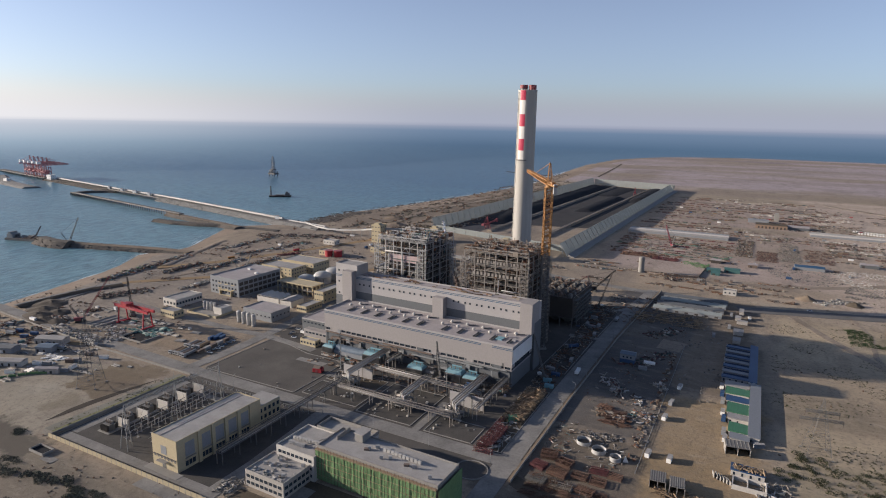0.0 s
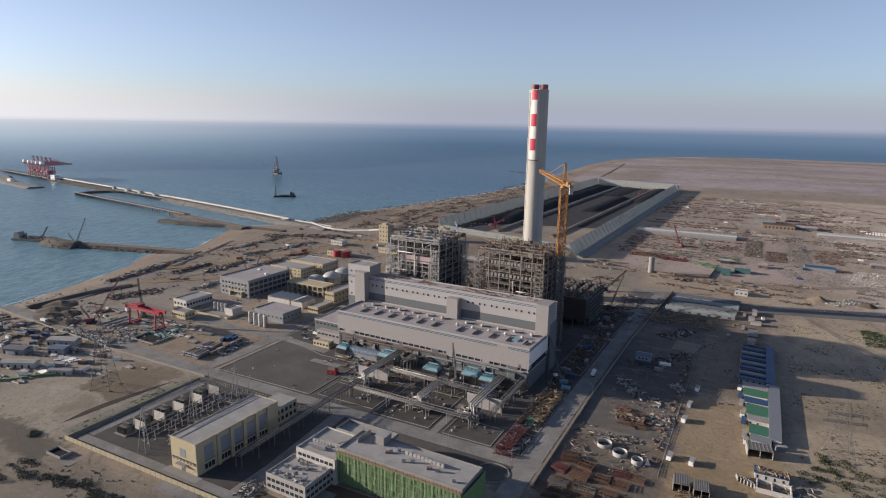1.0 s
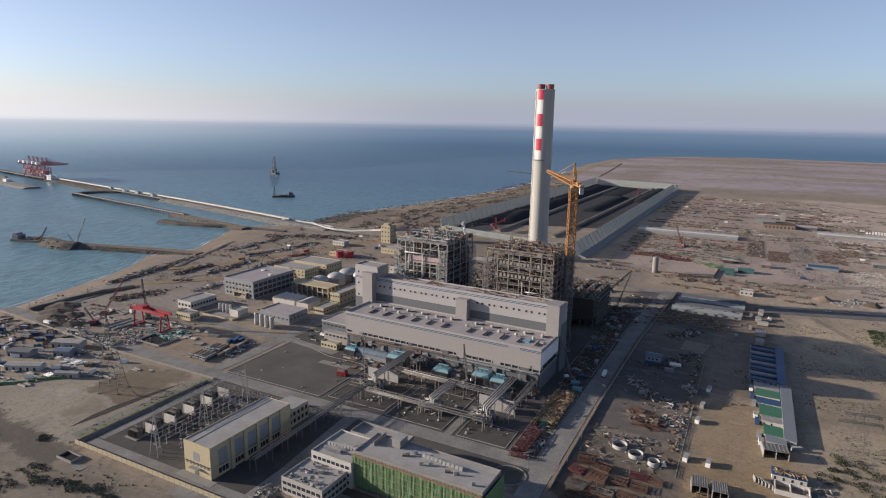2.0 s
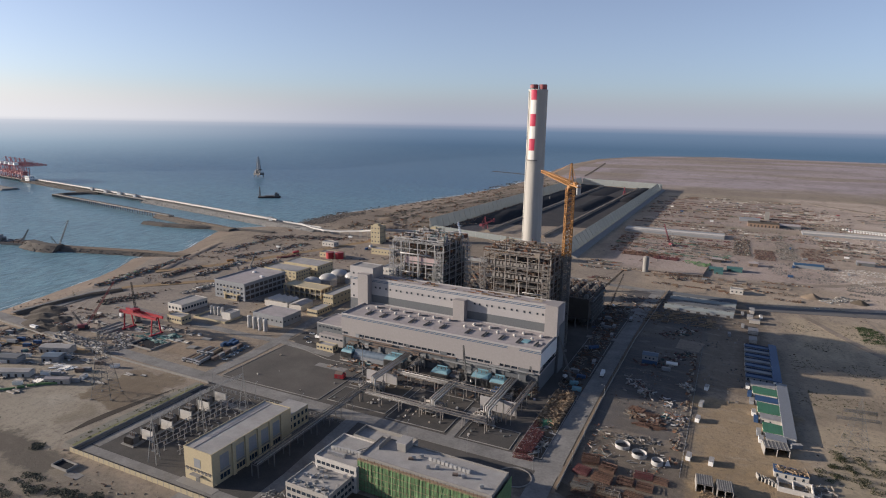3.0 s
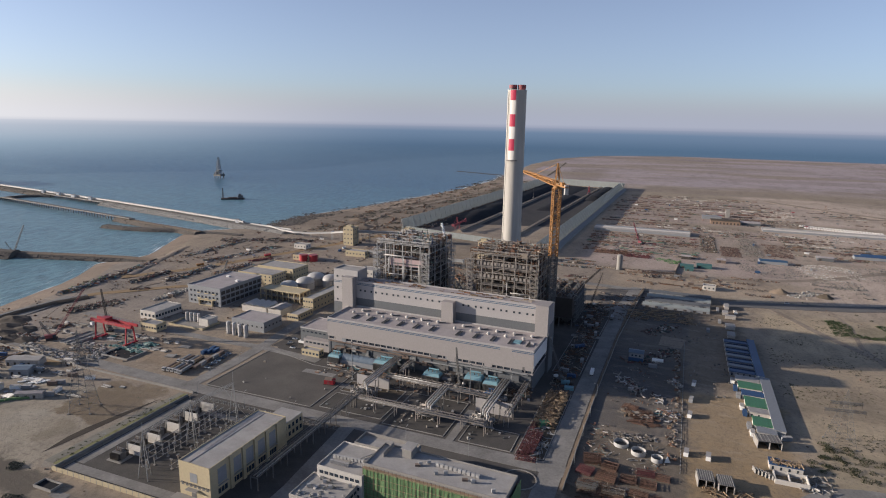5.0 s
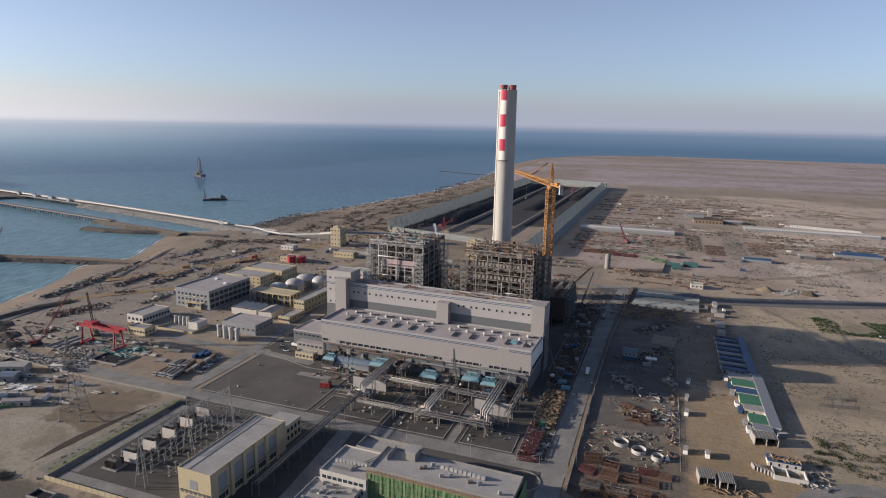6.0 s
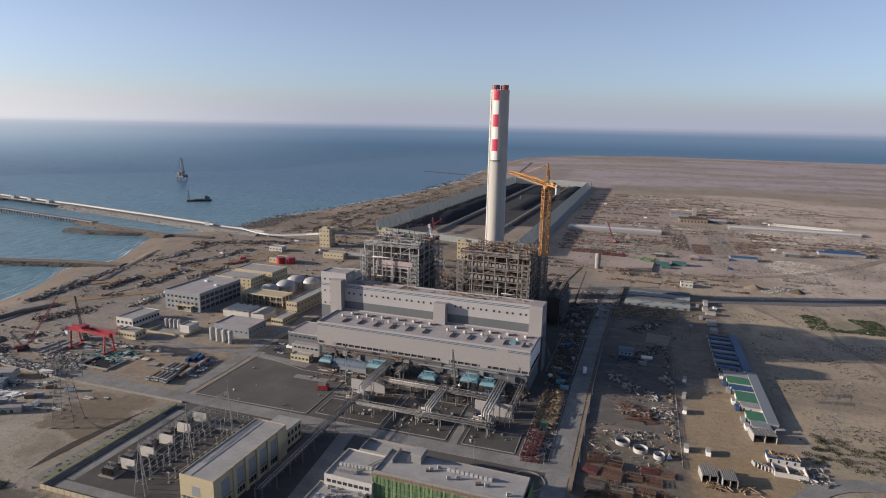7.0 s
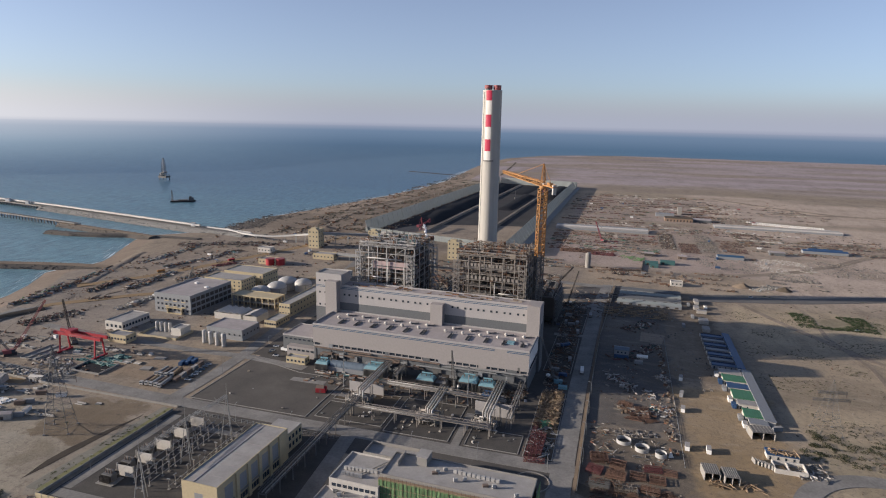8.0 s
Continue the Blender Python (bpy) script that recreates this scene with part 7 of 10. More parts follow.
def ridge_shed(x0, x1, y0, y1, h, n, label, roof, wall, along="y", name="shed", group="sheds", rise=1.8):
    b = thing(name, label, "shed", group)
    part("wall", Shape().box(x0, x1, y0, y1, 0, h), wall, b)
    for i in range(n):
        if along == "y":
            a, c = x0 + i * (x1 - x0) / n, x0 + (i + 1) * (x1 - x0) / n
            part("roof", Shape().gable(a, c, y0, y1, h + 0.31, rise, "y", 0.15), roof, b)
        else:
            a, c = y0 + i * (y1 - y0) / n, y0 + (i + 1) * (y1 - y0) / n
            part("roof", Shape().gable(x0, x1, a, c, h + 0.31, rise, "x", 0.15), roof, b)
    return b


frame_building()
block_building("gate_lodge", -318, -302, 362.5, 369, 4.6, YELLOWB, ROOFP, "low cream lodge beside the turbine hall", 1, 5, 2)
ridge_shed(-435, -407, 437, 455, 6, 4, "white shed with four small roof ridges", OFFW, OFFW)
ridge_shed(-404, -390, 436, 455, 6, 1, "pale shed with a pitched roof", ROOFP, OFFW)


def domed_tank(x, y, r, h, label="white domed water tank"):
    t = thing("storage_tank", label, "tank", "domed tanks", (x, y, 0))
    part("shell", Shape().tube((0, 0, 0), (0, 0, h), r, 36), LSTEEL, t, smooth=False)
    part("dome", Shape().dome(0, 0, h, r + 0.2, r * 0.6, 36, 7), LSTEEL, t, smooth=True)
    part("rim", Shape().tube((0, 0, h - 0.3), (0, 0, h + 0.1), r + 0.3, 36), STEEL, t)
    part("ladder", Shape().beam((r * 0.7 + 0.3, -r * 0.75, 0), (r * 0.7 + 0.3, -r * 0.75, h), 0.7, 0.2), STEEL, t)


domed_tank(-432.5, 509, 9.5, 7)
domed_tank(-425.5, 528.5, 10, 7)
domed_tank(-425, 549, 10, 7.5)
domed_tank(-406, 549, 9, 7.5)
domed_tank(-331, 520, 5.5, 20, "tall pale storage tank behind the stair tower")


def silo(x, y, r, h, label, group, material=None):
    t = thing("silo", label, "silo", group, (x, y, 0))
    part("shell", Shape().tube((0, 0, 0.6), (0, 0, h - r * 0.5), r, 20), material or LSTEEL, t, smooth=False)
    part("top", Shape().dome(0, 0, h - r * 0.5, r, r * 0.5, 20, 4), material or LSTEEL, t, smooth=True)
    part("plinth", Shape().tube((0, 0, 0), (0, 0, 0.6), r + 0.4, 20), CONCRETE, t)
    part("pipe", Shape().run([(r + 0.3, 0, 0), (r + 0.3, 0, h), (0, 0, h + 0.3)], 0.16, 6), STEEL, t)


for i in range(4):
    silo(-403 + i * 6.6, 381.3 - i * 0.7, 1.9, 11.0, "tall white cylindrical silo in a row", "white silos")
for i in range(4):
    silo(-459 + i * 4.2, 392 + i * 0.3, 1.4, 8.5, "slim white cylindrical tank in a bunded yard", "slim white tanks")
bund = thing("bund_wall", "cream wall round a tank yard", "wall")
part("panel", parapet(-466, -428, 377, 399, 0, 1.8, 0.4), YELLOWB, bund)
part("floor", Shape().box(-465.6, -428.4, 377.4, 398.6, 0, 0.15), CONCRETE, bund)
silo(-118.5, 772, 3.3, 20, "tall pale concrete silo on the open ground", "single silo", CONCRETE)
for x, y in ((-503, 640), (-491, 644)):
    t = thing("fuel_tank", "red cylindrical tank with a flat top", "tank", "red tanks", (x, y, 0))
    part("shell", Shape().tube((0, 0, 0), (0, 0, 8), 5.5, 24), REDP, t)
    part("rim", Shape().tube((0, 0, 7.9), (0, 0, 8.3), 5.7, 24), PORTRED, t)


def gantry_crane(x0, x1, y, h):
    g = thing("gantry_crane", "red double-girder gantry crane over a storage yard", "crane")
    for dy in (-3, 3):
        part("girder", Shape().box(x0 - 6, x1 + 6, y + dy - 0.65, y + dy + 0.65, h + 0.4, h + 2.6), REDP, g)
    for x in (x0, x1):
        for dy, ft in ((-3, -4.6), (3, 4.6)):
            part("leg", Shape().beam((x, y + dy, h + 0.4), (x, y + ft, 1.2), 0.9), REDP, g)
        part("sill", Shape().box(x - 0.8, x + 0.8, y - 6.4, y + 6.4, 0.6, 1.6), REDP, g)
        part("tie", Shape().beam((x, y - 3, h + 0.4), (x, y + 3, h + 0.4), 1.4), REDP, g)
        for q in (-5.6, -3.8, 3.8, 5.6):
            part("wheel", Shape().tube((x - 0.3, y + q, 0.4), (x + 0.3, y + q, 0.4), 0.4, 10), DARKM, g)
    part("trolley", Shape().box(x0 + 6, x0 + 12, y - 3.4, y + 3.4, h + 2.6, h + 4.6), REDP, g)
    part("cab", Shape().box(x0 - 4, x0 - 1, y - 5.5, y - 3.9, h - 2.6, h), WHITEP, g)
    part("nameplate", Shape().box(x0 + 10, x1 - 12, y - 3.72, y - 3.66, h + 0.9, h + 2.1), PORTRED, g)
    rail = Shape()
    for dy in (-4, 4):
        rail.beam((x0 - 7, y + dy, h + 3.6), (x1 + 7, y + dy, h + 3.6), 0.12)
        for i in range(14):
            rail.beam((x0 - 7 + i * (x1 - x0 + 14) / 13, y + dy, h + 2.6), (x0 - 7 + i * (x1 - x0 + 14) / 13, y + dy, h + 3.6), 0.1)
    part("handrail", rail, REDP, g)
    return g


askew(gantry_crane(-491.5, -456, 329, 14.5), -473, 329, -3)
pit = thing("casting_pit", "dark concrete pit beside the gantry crane", "pit")
part("rim", parapet(-458, -431, 302, 321, 0, 1.2, 0.8), CONCRETE, pit)
# black sheet at ground level stands for the shade deep in the pit
part("floor", Shape().box(-457.2, -431.8, 302.8, 320.2, 0, 0.08), COAL, pit)
basin = thing("concrete_basin", "open concrete basin with a near-black floor", "basin")
part("wall", parapet(-339, -326.5, 165.5, 172, 0, 1.5, 0.4), CONCRETE, basin)
part("floor", Shape().box(-338.6, -326.9, 165.9, 171.6, 0, 0.5), COAL, basin)
slab("pavement_22", [(-326, 163.5), (-316, 163.5), (-316, 168), (-326, 168)], 0.14, ROADC, "cracked concrete apron by the basin", "road")


def crawler_crane(x, y, turn, reach, lift, colour, label):
    c = thing("crawler_crane", label, "crane", "crawler cranes", (x, y, 0), turn)
    for s in (-2.2, 2.2):
        part("track", Shape().box(-4, 4, s - 0.6, s + 0.6, 0, 1.4), DARKM, c)
    part("house", Shape().box(-5, 2.5, -1.8, 1.8, 1.6, 4.4), colour, c)
    part("cab", Shape().box(1.0, 3.4, -2.6, -1.0, 1.8, 4.2), GLASS, c)
    part("counterweight", Shape().box(-6.4, -4.4, -2.2, 2.2, 1.6, 3.8), DSTEEL, c)
    part("boom", Shape().lattice((2, 0, 2.6), (reach, 0, lift), 1.6, 20, 0.3, 0.16, 1.0), colour, c)
    part("mast", Shape().lattice((-1, 0, 4.4), (-7, 0, 16), 1.0, 6, 0.22, 0.12), DSTEEL, c)
    part("stay", Shape().beam((-7, 0, 16), (reach, 0, lift), 0.14).beam((-5, 0, 4), (-7, 0, 16), 0.14), DARKM, c)
    part("hoist_rope", Shape().beam((reach, 0, lift), (reach, 0, lift * 0.4), 0.1), DARKM, c)


crawler_crane(-523, 310.5, 48, 26, 40, PORTRED, "red crawler crane with its lattice boom raised")
crawler_crane(-500, 345, 150, 20, 32, DARKM, "dark crawler crane behind the gantry crane")
crawler_crane(-520, 500, 60, 12, 26, DSTEEL, "grey crawler crane by the office")
crawler_crane(-150, 655, 40, 26, 22, DARKM, "dark crawler crane with a lowered boom")
crawler_crane(-106, 965, 130, 20, 30, STACKRED, "red crawler crane on the laydown ground")


def power_pylon(x, y, h, turn, label, thick=1.0):
    t = lattice_tower(0, 0, h, 13, label, DSTEEL, ((h * 0.62, 11), (h * 0.76, 8.5)), 12, 0.26 * thick, "power_pylon", 0.12 * thick)
    t.matrix_basis = pose(x, y, 0, 0, 0, turn)
    return t


power_pylon(-389.5, 234, 52, 25, "tall grey lattice power pylon on bare ground")
power_pylon(46, 376.5, 34, 10, "grey lattice power pylon on the desert", 0.5)
power_pylon(120, 330, 40, 10, "grey lattice power pylon on the desert", 0.5)


# ---- coal handling ----
def tower_block(x0, x1, y0, y1, h, label):
    b = block_building("transfer_tower", x0, x1, y0, y1, h, YELLOWB, ROOFP, label, 4, 3, 3, (1.6, 1.8), "transfer towers")
    part("penthouse", Shape().box(x0 + 3, x1 - 5, y0 + 3, y1 - 5, h + 0.15, h + 3), YELLOWB, b)


tower_block(-510, -494, 752, 769, 26, "cream coal transfer tower with small windows")
tower_block(-302, -286, 752, 768, 24, "cream coal transfer tower between the boilers")
tower_block(-440, -425, 806, 820, 20, "cream transfer tower at the coal yard")


def gallery(p, q, w, h, label, legs=18.0, skin=None):
    g = thing("conveyor_gallery", label, "conveyor", "conveyor galleries")
    p, q = Vector(p), Vector(q)
    part("housing", Shape().beam(p + Vector((0, 0, h / 2)), q + Vector((0, 0, h / 2)), w, h), skin or STEEL, g)
    part("roof", Shape().beam(p + Vector((0, 0, h + 0.16)), q + Vector((0, 0, h + 0.16)), w + 0.5, 0.3), skin or ROOFP, g)
    n = max(2, int((q - p).length / legs))
    d = (q - p).normalized()
    s = Vector((-d.y, d.x, 0)).normalized() * w / 2
    for i in range(n + 1):
        c = p.lerp(q, i / n)
        if c.z > 1:
            part("trestle", Shape().beam((c.x + s.x, c.y + s.y, -3), (c.x + s.x, c.y + s.y, c.z), 0.4).beam((c.x - s.x, c.y - s.y, -3), (c.x - s.x, c.y - s.y, c.z), 0.4), STEEL, g)


for pa, pb in zip(((-694, 818, 3), (-650, 795, 3), (-618, 784, 3.5), (-585, 781, 5), (-545, 778, 10)), ((-650, 795, 3), (-618, 784, 3.5), (-585, 781, 5), (-545, 778, 10), (-507, 764, 17))):
    gallery(pa, pb, 2.6, 2.2, "pale blue-grey conveyor gallery curving towards the transfer tower", 16, LSTEEL)
gallery((-494, 765, 18), (-436, 812, 12), 4, 3, "pale conveyor gallery between transfer towers")
gallery((-286, 760, 14), (-262, 850, 6), 4, 3, "pale conveyor gallery to the coal yard")
gallery((-440, 700, 5), (-300, 690, 8), 4, 3, "pale pipe gallery on the open ground")

# windbreak walls


def windbreak(x0, y0, x1, y1, h, label, lean):
    w = thing("windbreak_fence", label, "windbreak", "windbreak fences")
    a, b = Vector((x0, y0, 0)), Vector((x1, y1, 0))
    n = max(2, int((b - a).length / 22))
    d = (b - a) / n
    s = Vector((-d.y, d.x, 0)).normalized()
    for i in range(n):
        p, q = a + d * i, a + d * (i + 1)
        o = s * lean
        part("panel", Shape().quadbox([tuple(p), tuple(q), tuple(q + s * 0.4), tuple(p + s * 0.4), tuple(p + o + Vector((0, 0, h))), tuple(q + o + Vector((0, 0, h))), tuple(q + o + s * 0.4 + Vector((0, 0, h))), tuple(p + o + s * 0.4 + Vector((0, 0, h)))]), WINDNET, w)
        if lean > 9:
            part("footing", Shape().quadbox([tuple(p - s * 9), tuple(q - s * 9), tuple(q), tuple(p), tuple(p - s * 8 + Vector((0, 0, 1.2))), tuple(q - s * 8 + Vector((0, 0, 1.2))), tuple(q + Vector((0, 0, 4))), tuple(p + Vector((0, 0, 4)))]), CONCRETE, w, "sloping concrete footing")
        part("post", Shape().beam(p + s * 6 * (1 if lean >= 0 else -1), p + o + Vector((0, 0, h)), 0.5).beam(p, p + o + Vector((0, 0, h + 0.6)), 0.6), STEEL, w)


windbreak(-222, 806, -206, 1800, 18, "long grey-blue windbreak fence beside the coal yard", 12)
windbreak(-478, 895, -440, 1850, 20, "long grey-blue windbreak fence on the sea side of the coal yard", 6)
windbreak(-440, 1850, -206, 1800, 18, "grey-blue windbreak fence at the end of the coal yard", 0.5)
windbreak(-484, 898, -346, 866, 9, "low grey-blue windbreak fence in front of the coal yard", 0.5)
windbreak(-346, 866, -232, 836, 9, "low grey-blue windbreak fence in front of the coal yard", 0.5)


def coal_bed(x0, x1, y0, y1, h, label, drift):
    s, n = Shape(), 60
    for j in range(n + 1):
        t = j / n
        y = y0 + (y1 - y0) * t
        o = drift * t
        end = min(1, min(t, 1 - t) * 12)
        for k, (u, z) in enumerate(((0, 0), (0.18, 0.75), (0.35, 1), (0.6, 0.95), (0.82, 0.7), (1, 0))):
            s.v.append((x0 + (x1 - x0) * u + o, y, 0.1 + h * z * end * (1 + 0.25 * noise.noise((y * 0.02, u * 2, x0))) if 0 < u < 1 else 0.05))
    for j in range(n):
        for k in range(5):
            i = j * 6 + k
            s.f.append((i, i + 1, i + 7, i + 6))
    solo("coal_bed", s, COAL, label, "coal pile", "coal piles", smooth=True)


slab("pavement_23", [(-474, 897), (-236, 838), (-202, 1765), (-436, 1850)], 0.08, mat("coal_dust", (0.04, 0.039, 0.042), (0.066, 0.062, 0.061), 0.95, scale=0.02, amount=0.9), "ground black with coal dust", "yard")
slab("pavement_24", [(-468, 898), (-238, 840), (-234, 1060), (-300, 1046), (-380, 1022), (-420, 1010), (-440, 975)], 0.12, FARDUST, "bare tan earth at the end of the coal yard", "yard")
coal_bed(-456, -402, 1000, 1820, 9, "long black coal pile", 20)
coal_bed(-338, -302, 1250, 1560, 5, "low black coal pile", 10)
coal_bed(-372, -318, 1560, 1790, 2.5, "long low black coal pile", 12)
coal_bed(-272, -226, 1470, 1770, 10, "high black coal pile", 6)
for x, o in ((-393, 22), (-298, 28)):
    t = thing("stacker_track", "pale raised track for the stacker", "track", "stacker tracks")
    part("embankment", Shape().quadbox([(x - 5, 930, 0), (x + 5, 930, 0), (x + 5 + o, 1800, 0), (x - 5 + o, 1800, 0), (x - 3, 930, 3), (x + 3, 930, 3), (x + 3 + o, 1800, 3), (x - 3 + o, 1800, 3)]), FARDUST, t)
    for d in (-2, 2):
        part("rail", Shape().beam((x + d, 932, 3.15), (x + d + o, 1798, 3.15), 0.25), STEEL, t)
    part("belt", Shape().beam((x, 932, 4.2), (x + o, 1798, 4.2), 1.2, 0.4), DSTEEL, t)


def stacker(x, y, turn):
    s = thing("stacker_reclaimer", "red stacker reclaimer on rails in the coal yard", "stacker", "stackers", (x, y, 3.2), turn)
    part("portal", Shape().beam((-4, -3, 0), (-2, -2, 8), 0.9).beam((4, -3, 0), (2, -2, 8), 0.9).beam((-4, 3, 0), (-2, 2, 8), 0.9).beam((4, 3, 0), (2, 2, 8), 0.9), STACKRED, s)
    part("boom", Shape().lattice((0, 0, 9), (34, 0, 11), 2.2, 14, 0.4, 0.22, 1.6), STACKRED, s)
    part("tail", Shape().lattice((0, 0, 9), (-18, 0, 8), 2.4, 7, 0.4, 0.22), STACKRED, s)
    part("counterweight", Shape().box(-19, -14, -2.5, 2.5, 7, 11), STACKRED, s)
    part("mast", Shape().lattice((0, 0, 8), (-3, 0, 21), 2.4, 6, 0.4, 0.22, 1.0), STACKRED, s)
    part("stay", Shape().beam((-3, 0, 21), (28, 0, 11.5), 0.3).beam((-3, 0, 21), (-16, 0, 10), 0.3), STACKRED, s)
    part("bucket_wheel", Shape().tube((34, -0.8, 10.5), (34, 0.8, 10.5), 3.6, 18), STACKRED, s)


stacker(-400, 940, 86)
stacker(-277, 1600, 100)


# ---- harbour ----
JETTYC = mat("sea_worn_concrete", (0.17, 0.16, 0.15), (0.1, 0.095, 0.09), 0.9, scale=0.1)


def rock_mound(name, line, crest, foot, z, label, armour, seed, step=5.0, rock=None, top=None):
    """A rubble mound with a crest road and armour stones on its slopes."""
    m = thing(name, label, "breakwater")
    s = Shape()
    for i, (x, y) in enumerate(line):
        a, b = Vector(line[max(i - 1, 0)]), Vector(line[min(i + 1, len(line) - 1)])
        d = (b - a).normalized()
        n = Vector((-d.y, d.x))
        for off, h in ((-foot, -7), (-crest, z), (crest, z), (foot, -7)):
            s.v.append((x + n.x * off, y + n.y * off, h))
    for i in range(len(line) - 1):
        for k in range(3):
            j = i * 4 + k
            s.f.append((j, j + 1, j + 5, j + 4))
    s.f += [(0, 3, 2, 1), (len(s.v) - 4, len(s.v) - 3, len(s.v) - 2, len(s.v) - 1)]
    rock = rock or ROCK
    part("core", s, rock, m)
    if top:
        road, k = Shape(), crest * 0.85 / foot
        for i in range(len(line)):
            a, b = Vector(s.v[i * 4][:2]), Vector(s.v[i * 4 + 3][:2])
            c = (a + b) / 2
            for p, h in ((c + (a - c) * k, 0.35), (c + (b - c) * k, 0.35), (c + (b - c) * k, -0.3), (c + (a - c) * k, -0.3)):
                road.v.append((p.x, p.y, z + h))
        for i in range(len(line) - 1):
            for j in range(4):
                road.f.append((i * 4 + j, i * 4 + (j + 1) % 4, i * 4 + 4 + (j + 1) % 4, i * 4 + 4 + j))
        road.f += [(0, 3, 2, 1), (len(road.v) - 4, len(road.v) - 3, len(road.v) - 2, len(road.v) - 1)]
        part("crest_fill", road, top, m, "brown sand on the crest")
    rng = random.Random(seed)
    st = Shape()
    for (xa, ya), (xb, yb) in zip(line, line[1:]):
        L = math.hypot(xb - xa, yb - ya)
        dx, dy = (xb - xa) / L, (yb - ya) / L
        for i in range(int(L / step * armour)):
            t, side = rng.uniform(0, L), rng.choice((-1, 1))
            u = rng.random()
            off = side * (crest + (foot - crest) * u * 0.75)
            h = z + (-7 - z) * u * 0.75
            q = rng.uniform(0.6, 1.6)
            st.block(xa + dx * t - dy * off, ya + dy * t + dx * off, h - 0.6, q, q * rng.uniform(0.6, 1.2), q * rng.uniform(0.6, 1.0), rng.uniform(0, 3), rng.uniform(0.5, 0.9))
    tagged(part("armour_stone", st, rock, m, "rough grey armour stones"), kind="stuff")
    return m


bw = rock_mound("breakwater", [(-640, 798), (-745, 816), (-924, 856), (-1145, 903), (-1175, 908)], 9, 26, 3, "long rubble breakwater with a pale crest road", 34, 1)
rock_mound("breakwater", [(-1400, 947), (-1560, 977), (-1742, 1011), (-1800, 1022)], 9, 24, 2.4, "dark rubble breakwater below the ship unloaders", 22, 17, rock=DARKROCK)
crest = Shape()
line = [(-640, 798), (-745, 816), (-924, 856), (-1145, 903), (-1402, 947), (-1742, 1011)]
for (xa, ya), (xb, yb) in zip(line[:3], line[1:4]):
    crest.beam((xa, ya - 2, 3.2), (xb, yb - 2, 3.2), 9, 0.5)
part("crest_road", crest, JETTYC, bw)
par = Shape()
for (xa, ya), (xb, yb) in zip(line, line[1:]):
    par.beam((xa, ya + 8, 4.0), (xb, yb + 8, 4.0), 1.2, 2.0)
part("wave_wall", par, LSTEEL, bw, "low concrete wave wall")
for (xa, ya), (xb, yb) in zip(line[1:], line[2:]):
    gallery((xa, ya + 3, 5), (xb, yb + 3, 5), 3.4, 2.6, "white conveyor gallery along the breakwater", 26, LSTEEL)
for x, y, lx in ((-1290, 925, 9), (-1225, 914, 7), (-1350, 935, 8), (-1420, 950, 6), (-760, 822, 7)):
    hut = thing("belt_house", "small white drive house on the breakwater", "hut", "belt houses", (x, y, 3.2), 10)
    part("wall", Shape().box(-lx / 2, lx / 2, -3, 2, 0, 6), WHITEP, hut)
    part("roof", Shape().gable(-lx / 2, lx / 2, -3, 2, 6.2, 1.0, "x"), ROOFP, hut)
rock_mound("groyne", [(-672, 556), (-720, 549), (-770, 537), (-815, 524), (-850, 515), (-895, 508), (-920, 507)], 7, 17, 1.6, "low rubble groyne topped with brown sand", 14, 2, rock=DARKROCK, top=BROWNSAND)
rock_mound("rubble_mound", [(-922, 506), (-908, 503), (-890, 501), (-872, 501), (-856, 506)], 5, 21, 5.5, "high dark rubble heap at the head of the groyne", 16, 9, rock=DARKROCK)
rock_mound("inner_mound", [(-690, 745), (-750, 740), (-812, 738), (-850, 724), (-900, 716), (-948, 716)], 5, 16, 1.2, "low rubble mound inside the harbour", 14, 3, rock=DARKROCK)
rock_mound("reef", [(-640, 2085), (-700, 2105), (-770, 2135), (-850, 2165)], 8, 26, -2.2, "low dark reef running out from the beach", 3, 12, rock=DARKROCK)
rock_mound("inner_spit", [(-760, 730), (-826, 744), (-880, 752), (-930, 762), (-985, 774)], 6, 16, 2.4, "narrow rubble spit at the foot of the jetty", 14, 4, rock=DARKROCK, top=BROWNSAND)
rock_mound("joining_mound", [(-1424, 862), (-1432, 884), (-1426, 908), (-1404, 930), (-1380, 940)], 5, 13, 1.5, "dark rubble bend joining the jetty to the breakwater", 10, 18, rock=DARKROCK)
rock_mound("harbour_bank", [(-2010, 1000), (-1890, 946), (-1780, 908), (-1680, 888), (-1626, 880)], 14, 30, 0.8, "pale spoil bank inside the harbour mouth", 5, 19)


def trestle_jetty(p, q, w, z, label):
    j = thing("jetty", label, "jetty")
    p, q = Vector((*p, z)), Vector((*q, z))
    part("deck", Shape().beam(p, q, w, 1.0), JETTYC, j)
    n = int((q - p).length / 9)
    d = (q - p).normalized()
    s = Vector((-d.y, d.x, 0)) * (w / 2 - 0.8)
    pile = Shape().tube((0, 0, -12), (0, 0, z), 0.6, 8).mesh("support_column", JETTYC)
    for i in range(n + 1):
        c = p.lerp(q, i / n)
        for k in (-1, 0, 1):
            piece("support_column", pile, j, c.x + s.x * k, c.y + s.y * k)
    part("kerb", Shape().beam(p + s + Vector((0, 0, 0.9)), q + s + Vector((0, 0, 0.9)), 0.5, 0.8), KERB, j)


trestle_jetty((-945, 768), (-1412, 853), 11, 4.0, "concrete trestle jetty on piles inside the harbour")
trestle_jetty((-1790, 1018), (-2330, 1120), 24, 3.0, "concrete unloading quay on piles")
trestle_jetty((-1168, 903), (-1404, 945), 15, 3.0, "concrete trestle in the middle of the breakwater")


